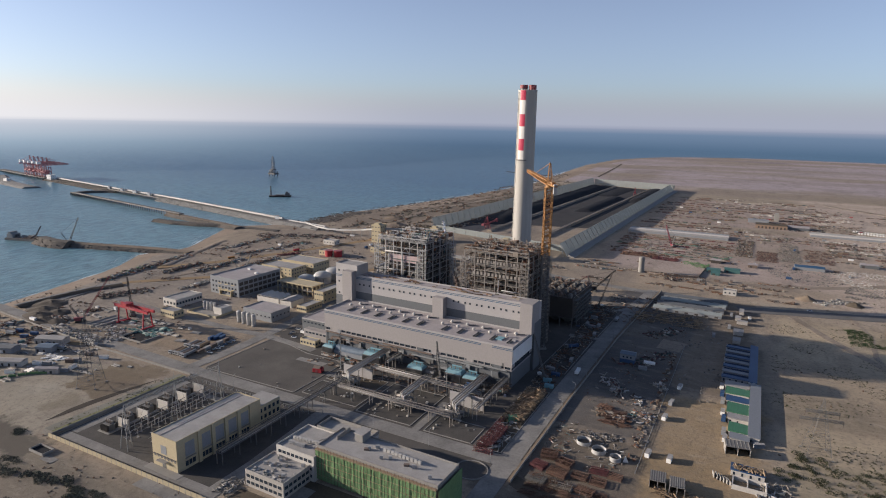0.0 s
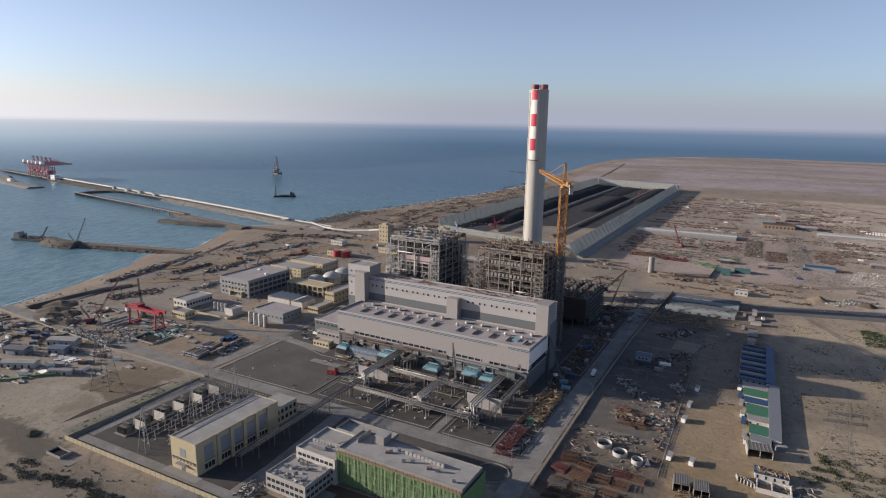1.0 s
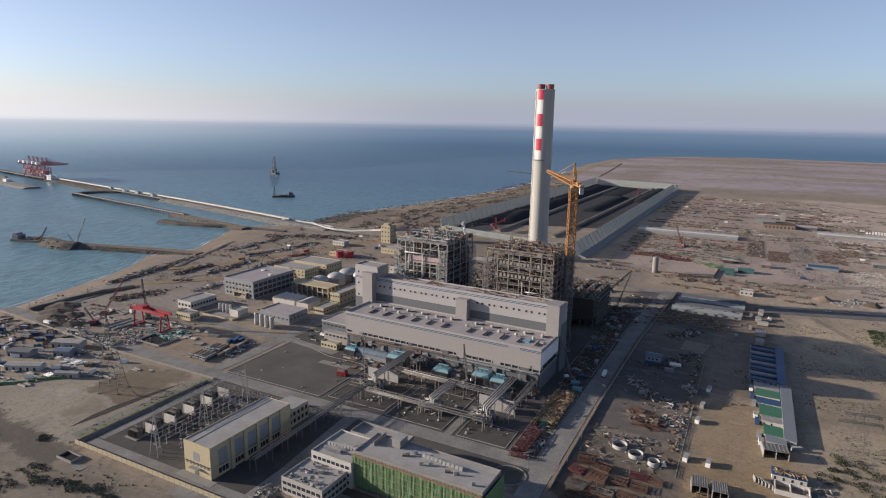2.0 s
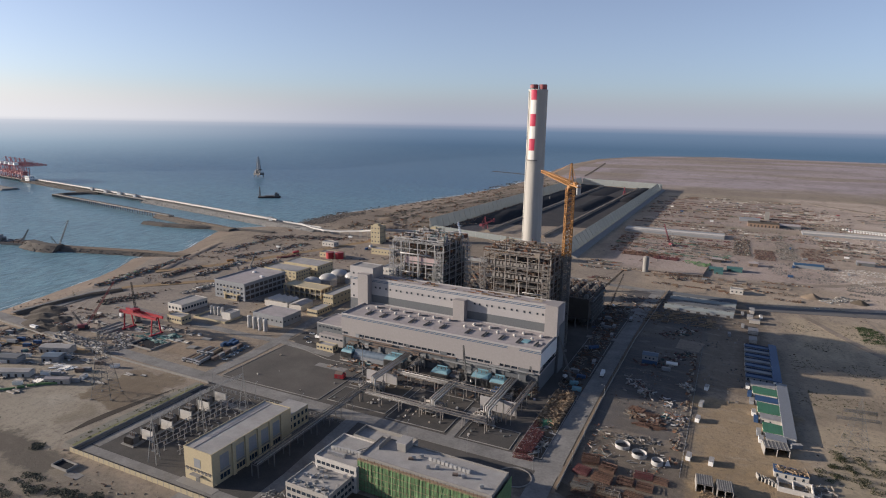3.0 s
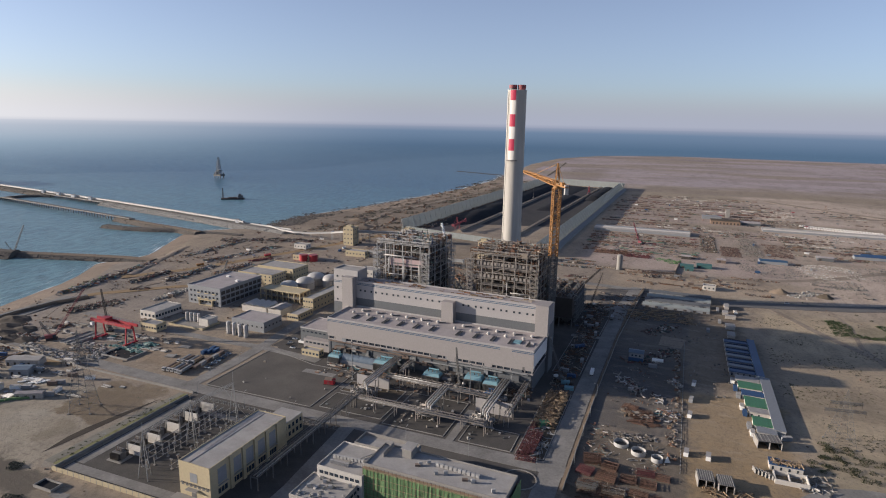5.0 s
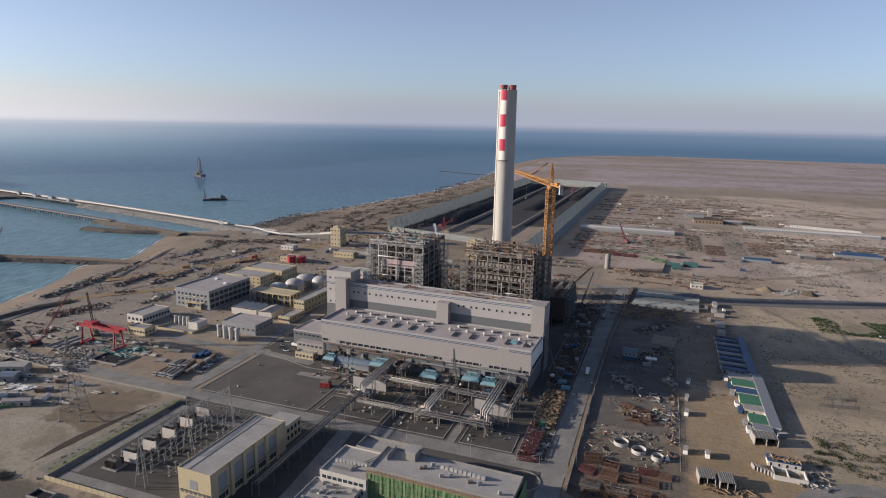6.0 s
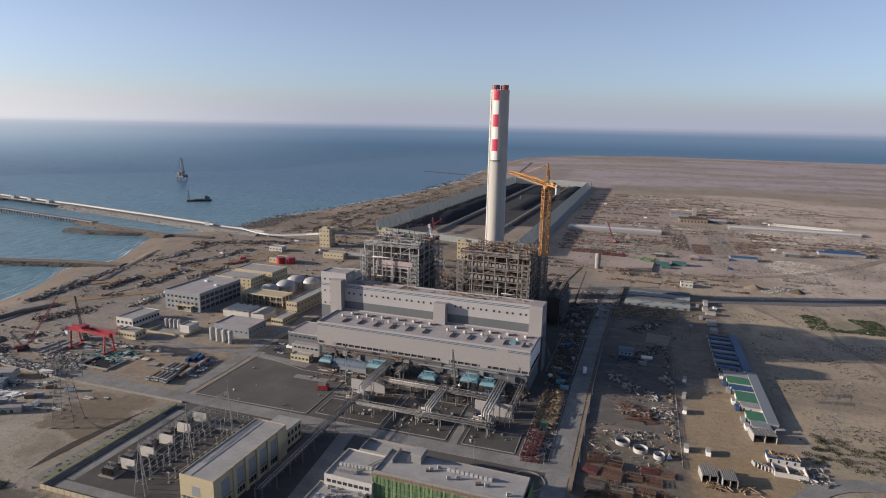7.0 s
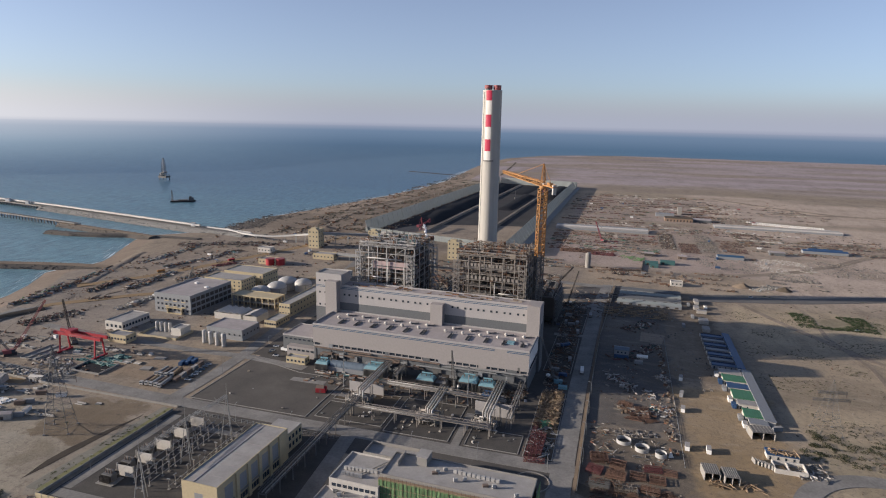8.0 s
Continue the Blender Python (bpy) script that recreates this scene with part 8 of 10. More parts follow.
def ship_unloader(x, y, turn):
    c = thing("ship_unloader", "red portal ship unloader with a long raised boom", "crane", "ship unloaders", (x, y, 3.6), turn)
    for sx in (-11, 11):
        for sy in (-10, 10):
            part("leg", Shape().beam((sx, sy, 0), (sx * 0.9, sy, 30), 1.8), HAZERED, c)
    part("portal_beam", Shape().box(-11, 11, -11, -9, 15, 17).box(-11, 11, 9, 11, 15, 17).box(-11.8, -10, -10, 10, 15, 17).box(10, 11.8, -10, 10, 15, 17), HAZERED, c)
    part("machine_house", Shape().box(-4.5, 4.5, -22, -12, 38, 44).box(-3.5, 3.5, -21, -13, 44, 45.2), WHITEP, c)
    part("boom", Shape().lattice((0, -24, 35), (0, 58, 36), 4.0, 22, 0.9, 0.45), HAZERED, c)
    part("mast", Shape().lattice((0, 8, 36), (0, 4, 56), 5, 5, 0.8, 0.4, 1.5), HAZERED, c)
    part("stay", Shape().beam((0, 4, 56), (0, 48, 37.5), 0.6).beam((0, 4, 56), (0, -22, 37), 0.6), HAZERED, c)
    part("hopper", Shape().quadbox([(-3, -5, 10), (3, -5, 10), (3, 5, 10), (-3, 5, 10), (-7, -8, 20), (7, -8, 20), (7, 8, 20), (-7, 8, 20)]), HAZERED, c)
    part("brace", Shape().beam((-11, -10, 16), (-10, 10, 30), 0.9).beam((11, -10, 16), (10, 10, 30), 0.9).beam((-11, -10, 2), (-11, 10, 15), 0.9).beam((11, -10, 2), (11, 10, 15), 0.9), HAZERED, c)


for k in range(5):
    ship_unloader(-1806 - k * 31, 1022 + k * 5.6, -14 - 4 * (k % 3))
block_building("substation", -1768, -1748, 1000, 1014, 12, WHITEP, ROOFP, "white substation at the head of the breakwater", 2, 4, 3).location.z = 2


def barge(x, y, turn, length, beam_w, label, gear, hull=None, house=None):
    b = thing("barge", label, "boat", "boats", (x, y, -3), turn)
    L, W = length / 2, beam_w / 2
    s = Shape()
    s.v = [(-L, -W, -1), (L * 0.8, -W, -1), (L * 0.92, 0, -1), (L * 0.8, W, -1), (-L, W, -1), (-L, -W, 3), (L * 0.85, -W, 3), (L, 0, 3.4), (L * 0.85, W, 3), (-L, W, 3)]
    s.f = [(0, 4, 3, 2, 1), (5, 6, 7, 8, 9)] + [(i, (i + 1) % 5, 5 + (i + 1) % 5, 5 + i) for i in range(5)]
    part("hull", s, hull or DARKM, b)
    part("deck", Shape().box(-L + 1, L * 0.8, -W + 0.8, W - 0.8, 3, 3.2), BROWNM, b)
    aft = L * 0.45 if gear == "mast" else -L + 3
    part("deckhouse", Shape().box(aft, aft + 10, -W + 1.5, W - 1.5, 3.2, 9).box(aft + 1, aft + 6, -W + 2.5, W - 2.5, 9, 12), house or DSTEEL, b)
    if gear == "mast":
        part("derrick", Shape().lattice((-L + 4, 0, 3.2), (-L + 4, 0, 26), 3.4, 8, 0.5, 0.28, 1.2), DSTEEL, b)
        part("cargo", Shape().box(-L * 0.4, L * 0.35, -W * 0.6, W * 0.6, 3.2, 5.0), BROWNM, b)
    else:
        part("crane", Shape().lattice((L * 0.2, 0, 3.2), (L * 0.55, 0, 22), 1.6, 8, 0.3, 0.18, 0.8), DSTEEL, b)
        for k in range(4):
            part("cargo", Shape().box(-L * 0.2 + k * L * 0.2, -L * 0.2 + k * L * 0.2 + L * 0.15, -W * 0.6, W * 0.6, 3.2, 5 + k % 2), BROWNM, b)


barge(-1010, 1105, 35, 52, 15, "dark work barge with a tall derrick", "mast")
barge(-950, 504, 16, 74, 17, "dark dredging vessel moored at the groyne", "crane", DSTEEL, STEEL)
block_building("harbour_hut", -1822, -1806, 916, 926, 7, WHITEP, ROOFP, "small white hut on the harbour bank").location.z = 0.5
dredge = random.Random(5)
for i in range(14):
    part("deck_gear", Shape().block(dredge.uniform(-28, 20), dredge.uniform(-6, 6), 3.1, dredge.uniform(2, 7), dredge.uniform(1.5, 4), dredge.uniform(1, 5)), dredge.choice((DSTEEL, BROWNM, STEEL)), bpy.data.objects["barge.001"])
rig = thing("jack_up_rig", "jack-up drilling platform with a lattice derrick at sea", "platform", at=(-1383, 1484, -3))
part("platform", Shape().box(-13, 13, -10, 10, 7, 12), DSTEEL, rig)
for x in (-11, 11):
    for y in (-7, 7):
        part("leg", Shape().tube((x, y, -9), (x, y, 17), 1.2, 10), DSTEEL, rig)
part("derrick", Shape().lattice((0, 0, 12), (0, 0, 53), 10.5, 10, 1.3, 0.7, 6).lattice((0, 0, 53), (0, 0, 64), 6, 3, 0.9, 0.5, 2.5), GREYR, rig)
part("deckhouse", Shape().box(-11, -5, -7, 7, 12, 20), STEEL, rig)
part("drill_floor", Shape().box(-7, 7, -7, 7, 22, 24), DSTEEL, rig)
crawler_crane(-868, 510, 70, 16, 36, DSTEEL, "grey crawler crane working on the groyne")


# ---- workers' camp, stores and laydown ground ----
def container_meshes():
    L, W, H = 6.1, 2.44, 2.6
    body = Shape().box(-L / 2, L / 2, -W / 2, W / 2, 0.1, H)
    ribs = Shape()
    for i in range(13):
        x = -L / 2 + 0.3 + i * (L - 0.6) / 12
        ribs.box(x - 0.09, x + 0.09, -W / 2 - 0.05, -W / 2, 0.25, H - 0.2)
        ribs.box(x - 0.09, x + 0.09, W / 2, W / 2 + 0.05, 0.25, H - 0.2)
    door = Shape().box(L / 2, L / 2 + 0.06, -W / 2 + 0.1, W / 2 - 0.1, 0.25, H - 0.15)
    roof = Shape().box(-L / 2 - 0.03, L / 2 + 0.03, -W / 2 - 0.04, W / 2 + 0.04, H, H + 0.08)
    body.v, body.f = body.v + ribs.v, body.f + [tuple(i + 8 for i in q) for q in ribs.f]
    return body, door, roof


CB = container_meshes()
CONTAINER = {}
for key, m in (("white", WHITEP), ("blue", BLUES), ("grey", GREYR), ("teal", TEAL), ("rust", BROWNM), ("red", PORTRED)):
    CONTAINER[key] = [s.mesh(n, m if n != "roof" else (ROOFP if key in ("white", "grey") else m)) for s, n in zip(CB, ("body", "door", "roof"))]


def container(x, y, turn, key, z=0.05):
    c = tagged(new("container"), {"white": "white site container with a pale roof", "blue": "blue steel shipping container", "grey": "grey steel shipping container", "teal": "pale blue site container",
                                  "rust": "brown weathered shipping container", "red": "faded red shipping container"}[key], "container", "site containers")
    c.matrix_basis = pose(x, y, z, 0, 0, turn)
    for me in CONTAINER[key]:
        piece(me.name.split(".")[0], me, c)
    return c


def container_field(x0, x1, y0, y1, n, seed, keys, turn=0):
    r = random.Random(seed)
    for i in range(n):
        container(r.uniform(x0, x1), r.uniform(y0, y1), turn + r.choice((0, 0, 90)) + r.uniform(-6, 6), r.choice(keys))


# row of sheds
# navy of the low blocks added for the shade in the hut gaps
GAPNAVY = mat("navy_shade_sheet", (0.02, 0.032, 0.07), (0.03, 0.04, 0.06), 0.8, scale=0.4)


def camp_shed(x0, x1, y0, y1, h, roof, wall, label, lean=0.5):
    s = thing("camp_shed", label, "shed", "camp sheds")
    part("wall", Shape().box(x0, x1, y0, y1, 0, h), wall, s)
    part("roof", Shape().quadbox([(x0 - 0.4, y0 - 0.3, h), (x1 + 0.4, y0 - 0.3, h), (x1 + 0.4, y1 + 0.3, h), (x0 - 0.4, y1 + 0.3, h), (x0 - 0.4, y0 - 0.3, h + 0.2 + lean), (x1 + 0.4, y0 - 0.3, h + 0.2), (x1 + 0.4, y1 + 0.3, h + 0.2), (x0 - 0.4, y1 + 0.3, h + 0.2 + lean)]), roof, s)
    n = max(1, int((x1 - x0) / 4))
    for i in range(n):
        part("door", Shape().box(x0 + 1 + i * 4, x0 + 2 + i * 4, y0 - 0.06, y0, 0.1, 2.2), GLASS, s)
    return s


for i in range(7):
    y = 461 + i * 11.3
    camp_shed(-8, 9, y, y + 4.2, 3.0, GREYR if i % 2 else BLUES, GREYR, "blue-grey-roofed workers' hut in a row")
    camp_shed(-7, 9, y + 5.0, y + 9.5, 2.4, GAPNAVY, GAPNAVY, "low navy block added for the shaded gap between huts", 0.1)
    part("yard_wall", Shape().box(-8.5, -8.1, y + 6.6, y + 11.2, 0, 2.0), OFFW, thing("yard_wall", "pale yard wall between huts", "wall", "yard walls"))
camp_shed(9.6, 14.6, 458, 540, 3.6, BLUES, WHITEP, "long blue-roofed workers' barrack")
camp_shed(11.2, 17.2, 372, 456, 3.4, GREYR, OFFW, "long pale-roofed workers' barrack")
for k, (y, l, m, lab) in enumerate(((445, 9, ROOFP, "pale-roofed hut in the camp"), (432, 11, GREENS, "green-roofed hut in the camp"), (420, 8, BLUES, "blue-roofed hut in the camp"), (402, 15, GREENS, "green-roofed hut in the camp"),
                                  (393, 7, ROOFP, "pale-roofed hut in the camp"), (375, 12, GREENS, "green-roofed hut in the camp"), (366, 7, GREYR, "grey-roofed hut in the camp"))):
    camp_shed(-5 + k * 1.1, 10 + k * 0.3, y, y + l, 3.2, m, OFFW, lab)
    container(-7 + k * 1.0, y + 2, 90, ("white", "blue", "grey")[k % 3])
container(17, 368, 20, "grey")
container(2, 362, 5, "grey")


def open_shelter(x, y, lx, ly, h, turn, label):
    s = thing("shelter", label, "shelter", "open shelters", (x, y, 0), turn)
    part("roof", Shape().box(-lx / 2, lx / 2, -ly / 2, ly / 2, h, h + 0.3), JETTYC, s, "stained concrete roof")
    part("back_wall", Shape().box(-lx / 2, lx / 2, ly / 2 - 0.3, ly / 2, 0, h), CONCRETE, s)
    for q in (-1, 0, 1):
        part("side_wall", Shape().box(q * (lx / 2 - 0.15) - 0.15, q * (lx / 2 - 0.15) + 0.15, -ly / 2, ly / 2 - 0.3, 0, h), CONCRETE, s)
    rib = Shape().box(-0.2, 0.2, -ly / 2, ly / 2, 0, 0.12).mesh("roof_rib", CONCRETE)
    for i in range(7):
        piece("roof_rib", rib, s, -lx / 2 + 0.6 + i * (lx - 1.2) / 6, 0, h + 0.3)


open_shelter(6, 357, 13, 9, 4.6, 8, "open-fronted concrete shelter with a ribbed roof")
open_shelter(-29, 302, 8, 10, 4.2, 6, "open-fronted concrete shelter with a ribbed roof")
open_shelter(-19.5, 301, 7.5, 10, 4.2, 6, "open-fronted concrete shelter with a ribbed roof")
w = thing("low_walls", "low white walls of an unroofed building", "ruin")
part("wall", parapet(5, 21, 316, 326, 0, 2.6, 0.5), OFFW, w)
part("wall", Shape().box(12, 12.5, 316.5, 325.5, 0, 2.2), OFFW, w)
w.location = (0, 0, 0)
camp_shed(4, 20, 330, 337, 3.0, BLUES, OFFW, "blue-roofed hut with timber on its roof")
for x, y, t, k in ((-36, 378, 84, "white"), (-35, 402, 82, "grey"), (-33, 431, 84, "white"), (-38, 328, 85, "white"), (-26.5, 328, 86, "white"),
                  (-62, 452, 0, "grey"), (-20, 560, 92, "grey"),
                  (-9, 592, 90, "grey"), (7, 630, 95, "white"), (-9, 633, 90, "grey"), (-118, 395, 10, "teal"), (-116, 408, 0, "blue"), (-114, 386, 4, "teal")):
    container(x, y, t, k)
for k, (y, turn) in enumerate(((464, 4),)):
    t = thing("fuel_tank", "white cylindrical fuel tank lying on cradles", "tank", "", (-59, y, 0), turn)
    part("shell", Shape().tube((-4.2, 0, 1.9), (4.2, 0, 1.9), 1.35, 20).dome(0, 0, 3.1, 0.4, 0.3, 10, 3), WHITEP, t)
    for x in (-2.8, 2.8):
        part("cradle", Shape().box(x - 0.25, x + 0.25, -1.1, 1.1, 0, 0.9), CONCRETE, t)


def pipe_spool(x, y, turn, arm, leg, radius, label, flat=True):
    """A length of duct with one mitred elbow and flanged ends, lying on the ground."""
    p = thing("pipe_spool", label, "pipe", "pipe spools", (x, y, radius + 0.1), turn)
    end = Vector((leg * 0.35, leg * 0.94, 0)) if flat else Vector((leg * 0.4, 0.3, leg * 0.8))
    elbow = [Vector((-arm, 0, 0)), Vector((-radius, 0, 0)), end * (radius * 1.3 / leg), end]
    body = Shape()
    for a, b in zip(elbow, elbow[1:]):
        body.tube(tuple(a), tuple(b), radius, 12)
    part("duct", body, PSTEEL if arm > 3.4 else LSTEEL, p)
    part("flange", Shape().tube((-arm - 0.12, 0, 0), (-arm + 0.12, 0, 0), radius * 1.22, 12), STEEL, p)
    part("flange", Shape().tube(tuple(end * 0.97), tuple(end * 1.02), radius * 1.22, 12), STEEL, p)


spools = random.Random(91)
for i in range(22):
    u, w = spools.random(), spools.random()
    pipe_spool(-86 + 25 * u + spools.gauss(0, 1.5), 424 - 26 * u - 14 * w + 7, spools.uniform(0, 360), spools.uniform(2.2, 4.6), spools.uniform(1.8, 3.6), spools.uniform(0.28, 0.5), "pale grey elbowed duct lying on grey ground", i % 4 != 0)
for i in range(12):
    pipe_spool(-55 + spools.uniform(0, 12), 376 - spools.uniform(0, 14), spools.uniform(-30, 40), spools.uniform(2.5, 5), spools.uniform(1.5, 3), spools.uniform(0.28, 0.45), "pale curved pipe on the storage ground")
for i in range(8):
    pipe_spool(-60 + spools.uniform(0, 10), 404 - spools.uniform(0, 16), spools.uniform(0, 360), spools.uniform(2, 4), spools.uniform(1.5, 3), spools.uniform(0.25, 0.42), "small pale duct elbow on the storage ground")
slab("pavement_35", [(-60, 506), (-42, 504), (-38, 528), (-58, 531)], 0.12, FARDUST, "pale concrete pad in the store yard", "pad")
for i in range(6):
    solo("precast_panel", Shape().block(-4 + i * 1.5, 324 - i * 0.8, 0.1, 0.35, 4.6, 2.4, 0.25 + 0.06 * i, 0.95), CONCRETE, "grey precast panel standing on edge", "panel", "precast panels")
cab = thing("site_office", "two-storey white and blue site office", "building", at=(-75, 463, 0))
part("lower_storey", Shape().box(-5.5, 5.5, -4, 4, 0, 3.2), BLUES, cab)
part("upper_storey", Shape().box(-5.5, 5.5, -4, 4, 3.2, 7.0), GREYR, cab)
part("roof", Shape().gable(-5.5, 5.5, -4, 4, 7.3, 1.0, "x"), SLATEB, cab)
for x in (-2.8, 0, 2.8):
    part("window", Shape().box(x - 0.6, x + 0.6, -4.08, -4, 4.4, 5.6), GLASS, cab)

# open-topped white tank rings
for x, y, r, h in ((-73, 324, 4.2, 2.2), (-63, 318, 4.0, 2.4), (-53, 314, 3.1, 2.6)):
    t = thing("tank_ring", "open-topped white steel tank ring on the ground", "tank", "tank rings", (x, y, 0))
    s = Shape()
    n = 32
    for rr, z in ((r, 0), (r, h), (r - 0.15, h), (r - 0.15, 0.1)):
        s.v += [(rr * math.cos(2 * math.pi * i / n), rr * math.sin(2 * math.pi * i / n), z) for i in range(n)]
    s.f = [(k * n + i, k * n + (i + 1) % n, k * n + n + (i + 1) % n, k * n + n + i) for k in range(3) for i in range(n)]
    part("shell", s, LSTEEL, t)
    part("floor", Shape().tube((0, 0, 0), (0, 0, 0.12), r - 0.2, n), GREYDIRT, t)
part("offcut", Shape().quadbox([(-49, 314, 0), (-46, 315, 0), (-46.4, 316, 0), (-49, 315, 0), (-48, 314.4, 3.4), (-47.6, 314.6, 3.4), (-47.6, 315, 3.4), (-48, 315, 3.4)]), WHITEP, t).matrix_parent_inverse = t.matrix_basis.inverted()


OXIDE = mat("dull_red_steel", (0.13, 0.052, 0.055), (0.085, 0.045, 0.045), 0.8, scale=0.4)


def heap(x0, x1, y0, y1, n, seed, material, label, length=(3, 9), height=2.5, thick=(0.15, 0.5), kind="beams", turn=None, name="steel_heap", category="material heap"):
    r = random.Random(seed)
    s = Shape()
    for i in range(n):
        x, y = r.uniform(x0, x1), r.uniform(y0, y1)
        z = 0.25 + height * r.random() ** 2
        a = r.uniform(0, math.pi) if turn is None else radians(turn + r.gauss(0, 7) + r.choice((0, 0, 0, 90)))
        L, w = r.uniform(*length), r.uniform(*thick)
        if kind == "pipes":
            s.tube((x - math.cos(a) * L / 2, y - math.sin(a) * L / 2, z), (x + math.cos(a) * L / 2, y + math.sin(a) * L / 2, z + r.uniform(-0.2, 0.2)), w, 6)
        elif kind == "beams":
            s.beam((x - math.cos(a) * L / 2, y - math.sin(a) * L / 2, z), (x + math.cos(a) * L / 2, y + math.sin(a) * L / 2, z + r.uniform(-0.4, 0.6)), w, w * 1.6)
        else:
            s.block(x, y, 0.05, L, r.uniform(*thick) * 4, r.uniform(0.3, height), a)
    return solo(name, s, material, label, category, kind="stuff")


def frame_pile(x, y, turn, lx, ly, layers, seed, material, label):
    """Welded steel frames laid crosswise on one another."""
    r = random.Random(seed)
    pile = thing("steel_pile", label, "steel pile", "steel frame piles")
    c, d = math.cos(radians(turn)), math.sin(radians(turn))

    def at(u, w, z):
        return (x + c * u - d * w, y + d * u + c * w, z)

    for k in range(layers):
        z = 0.12 + k * 0.3
        s = Shape()
        ox, oy = r.gauss(0, 0.25), r.gauss(0, 0.25)
        nx, ny = r.randint(4, 7), r.randint(3, 5)
        if k % 2 or r.random() < 0.4:
            for i in range(nx):
                u = (i / (nx - 1) - 0.5) * lx + ox
                s.beam(at(u, -ly / 2 + oy, z), at(u + r.gauss(0, 0.12), ly / 2 + oy, z + r.uniform(-0.05, 0.1)), 0.15, 0.2)
        for j in range(ny):
            w = (j / (ny - 1) - 0.5) * ly + oy
            s.beam(at(-lx / 2 + ox, w, z + 0.2), at(lx / 2 + ox, w + r.gauss(0, 0.15), z + 0.2), 0.14, 0.2)
        part("welded_frame", s, material, pile)
    return pile


rack = random.Random(23)
for x, y, lx, ly, n, m in ((-86, 300, 9, 7, 9, RUST), (-76, 296, 8, 7, 8, RUST), (-88, 288, 8, 6, 7, OXIDE), (-77, 285, 10, 6, 8, RUST), (-66, 288, 8, 6, 6, RUST), (-58, 297, 9, 5, 6, OXIDE), (-49, 296, 7, 5, 5, RUST),
                           (-56, 287, 8, 6, 6, RUST), (-72, 374, 9, 6, 5, RUST), (-62, 370, 8, 5, 5, RUST), (-85, 275, 10, 6, 6, DSTEEL), (-72, 273, 11, 5, 6, BROWNSTORE), (-60, 276, 9, 6, 6, RUST)):
    frame_pile(x, y, rack.uniform(-14, 10), lx, ly, n, rack.randint(1, 999), m, "stack of welded steel frames laid crosswise" if m is not DSTEEL else "stack of grey steel frames laid crosswise")
bundle = random.Random(19)
for i in range(5):
    for j in range(3):
        x, y = -89 + i * 8.6 + bundle.uniform(-1, 1), 259 + j * 7.4 + bundle.uniform(-1, 1)
        heap(x, x + 6.6, y, y + 4.4, 62, 100 + i * 7 + j, bundle.choice((RUST, RUST, BROWNSTORE, MIXED)), bundle.choice(("bundle of rusty formwork frames", "stack of rusty scaffold tubes", "heap of rusty steel sections")), (1.5, 5), bundle.uniform(0.8, 2.2), (0.05, 0.16), turn=bundle.choice((6, 96, 14, 100)))
heap(-80, -50, 304, 330, 40, 4, PALESTORE, "pale pipes and sheets on the ground", (1, 5), 0.6, (0.08, 0.3))
heap(-92, -78, 306, 345, 70, 5, MIXED, "scrap sheets beside the wall", (1, 4), 0.6, (0.08, 0.3))
heap(-70, -55, 352, 366, 50, 7, RUST, "stack of rusty beams", (3, 9), 1.6, turn=5)
heap(-92, -30, 572, 610, 240, 11, TIMBER, "timber and formwork stacks", (2, 7), 1.2, turn=3)
heap(-125.5, -112.5, 326, 376, 1500, 12, TIMBER, "large heap of raw timber planks", (1.2, 4), 3.2, (0.12, 0.35), name="timber_heap", category="timber heap")
for k, (x, ya, yb) in enumerate(((-124.5, 288, 327), (-121.3, 289, 318), (-118.3, 290, 316))):
    jib = thing("crane_boom", "dull red lattice crane boom lying on the ground", "crane part", "boom sections")
    part("lattice", Shape().lattice((x, ya, 1.4), (x + 0.4, yb, 1.4), 2.2, 14, 0.24, 0.14), OXIDE, jib)
    part("skid", Shape().box(x - 1.3, x + 1.3, ya + 1, ya + 1.6, 0.1, 0.3).box(x - 1.3, x + 1.3, yb - 2, yb - 1.4, 0.1, 0.3), TIMBER, jib)
jib = thing("crane_boom", "dull red lattice crane boom lying on the ground", "crane part", "boom sections")
part("lattice", Shape().lattice((-126, 285.5, 1.3), (-114.5, 286.5, 1.3), 2.0, 6, 0.24, 0.14), OXIDE, jib)
part("skid", Shape().box(-125, -124.4, 284.6, 287, 0.1, 0.3).box(-117, -116.4, 284.6, 287.2, 0.1, 0.3), TIMBER, jib)
heap(-126, -112, 290, 326, 60, 14, STEEL, "grey steel frames on the ground", (2, 7), 1.0)
solo("tarpaulin", Shape().block(-119, 329, 0.2, 7, 5.5, 3.0, 0.5, 0.75), GREENS, "green tarpaulin over stacked goods", "tarpaulin")
heap(-128, -112, 384, 600, 420, 15, BROWNSTORE, "steel sections and crates beside the precipitator", (1, 7), 1.6)
heap(-128, -70, 560, 650, 200, 16, BROWNSTORE, "brown steel sections and crates", (1, 7), 1.4)
heap(-205, -112, 569, 598, 330, 17, MIXED, "ducts, crates and steel by the chimney", (2, 9), 3.0)
heap(-30, -6, 292, 300, 40, 18, TIMBER, "loose yellow timber", (3, 8), 0.6)
heap(5, 20, 331, 336, 50, 19, TIMBER, "timber on a hut roof", (2, 5), 0.5).location.z = 3.4
heap(17, 32, 314, 330, 90, 20, PALESTORE, "pale rubble and pipes", (1, 5), 0.8)


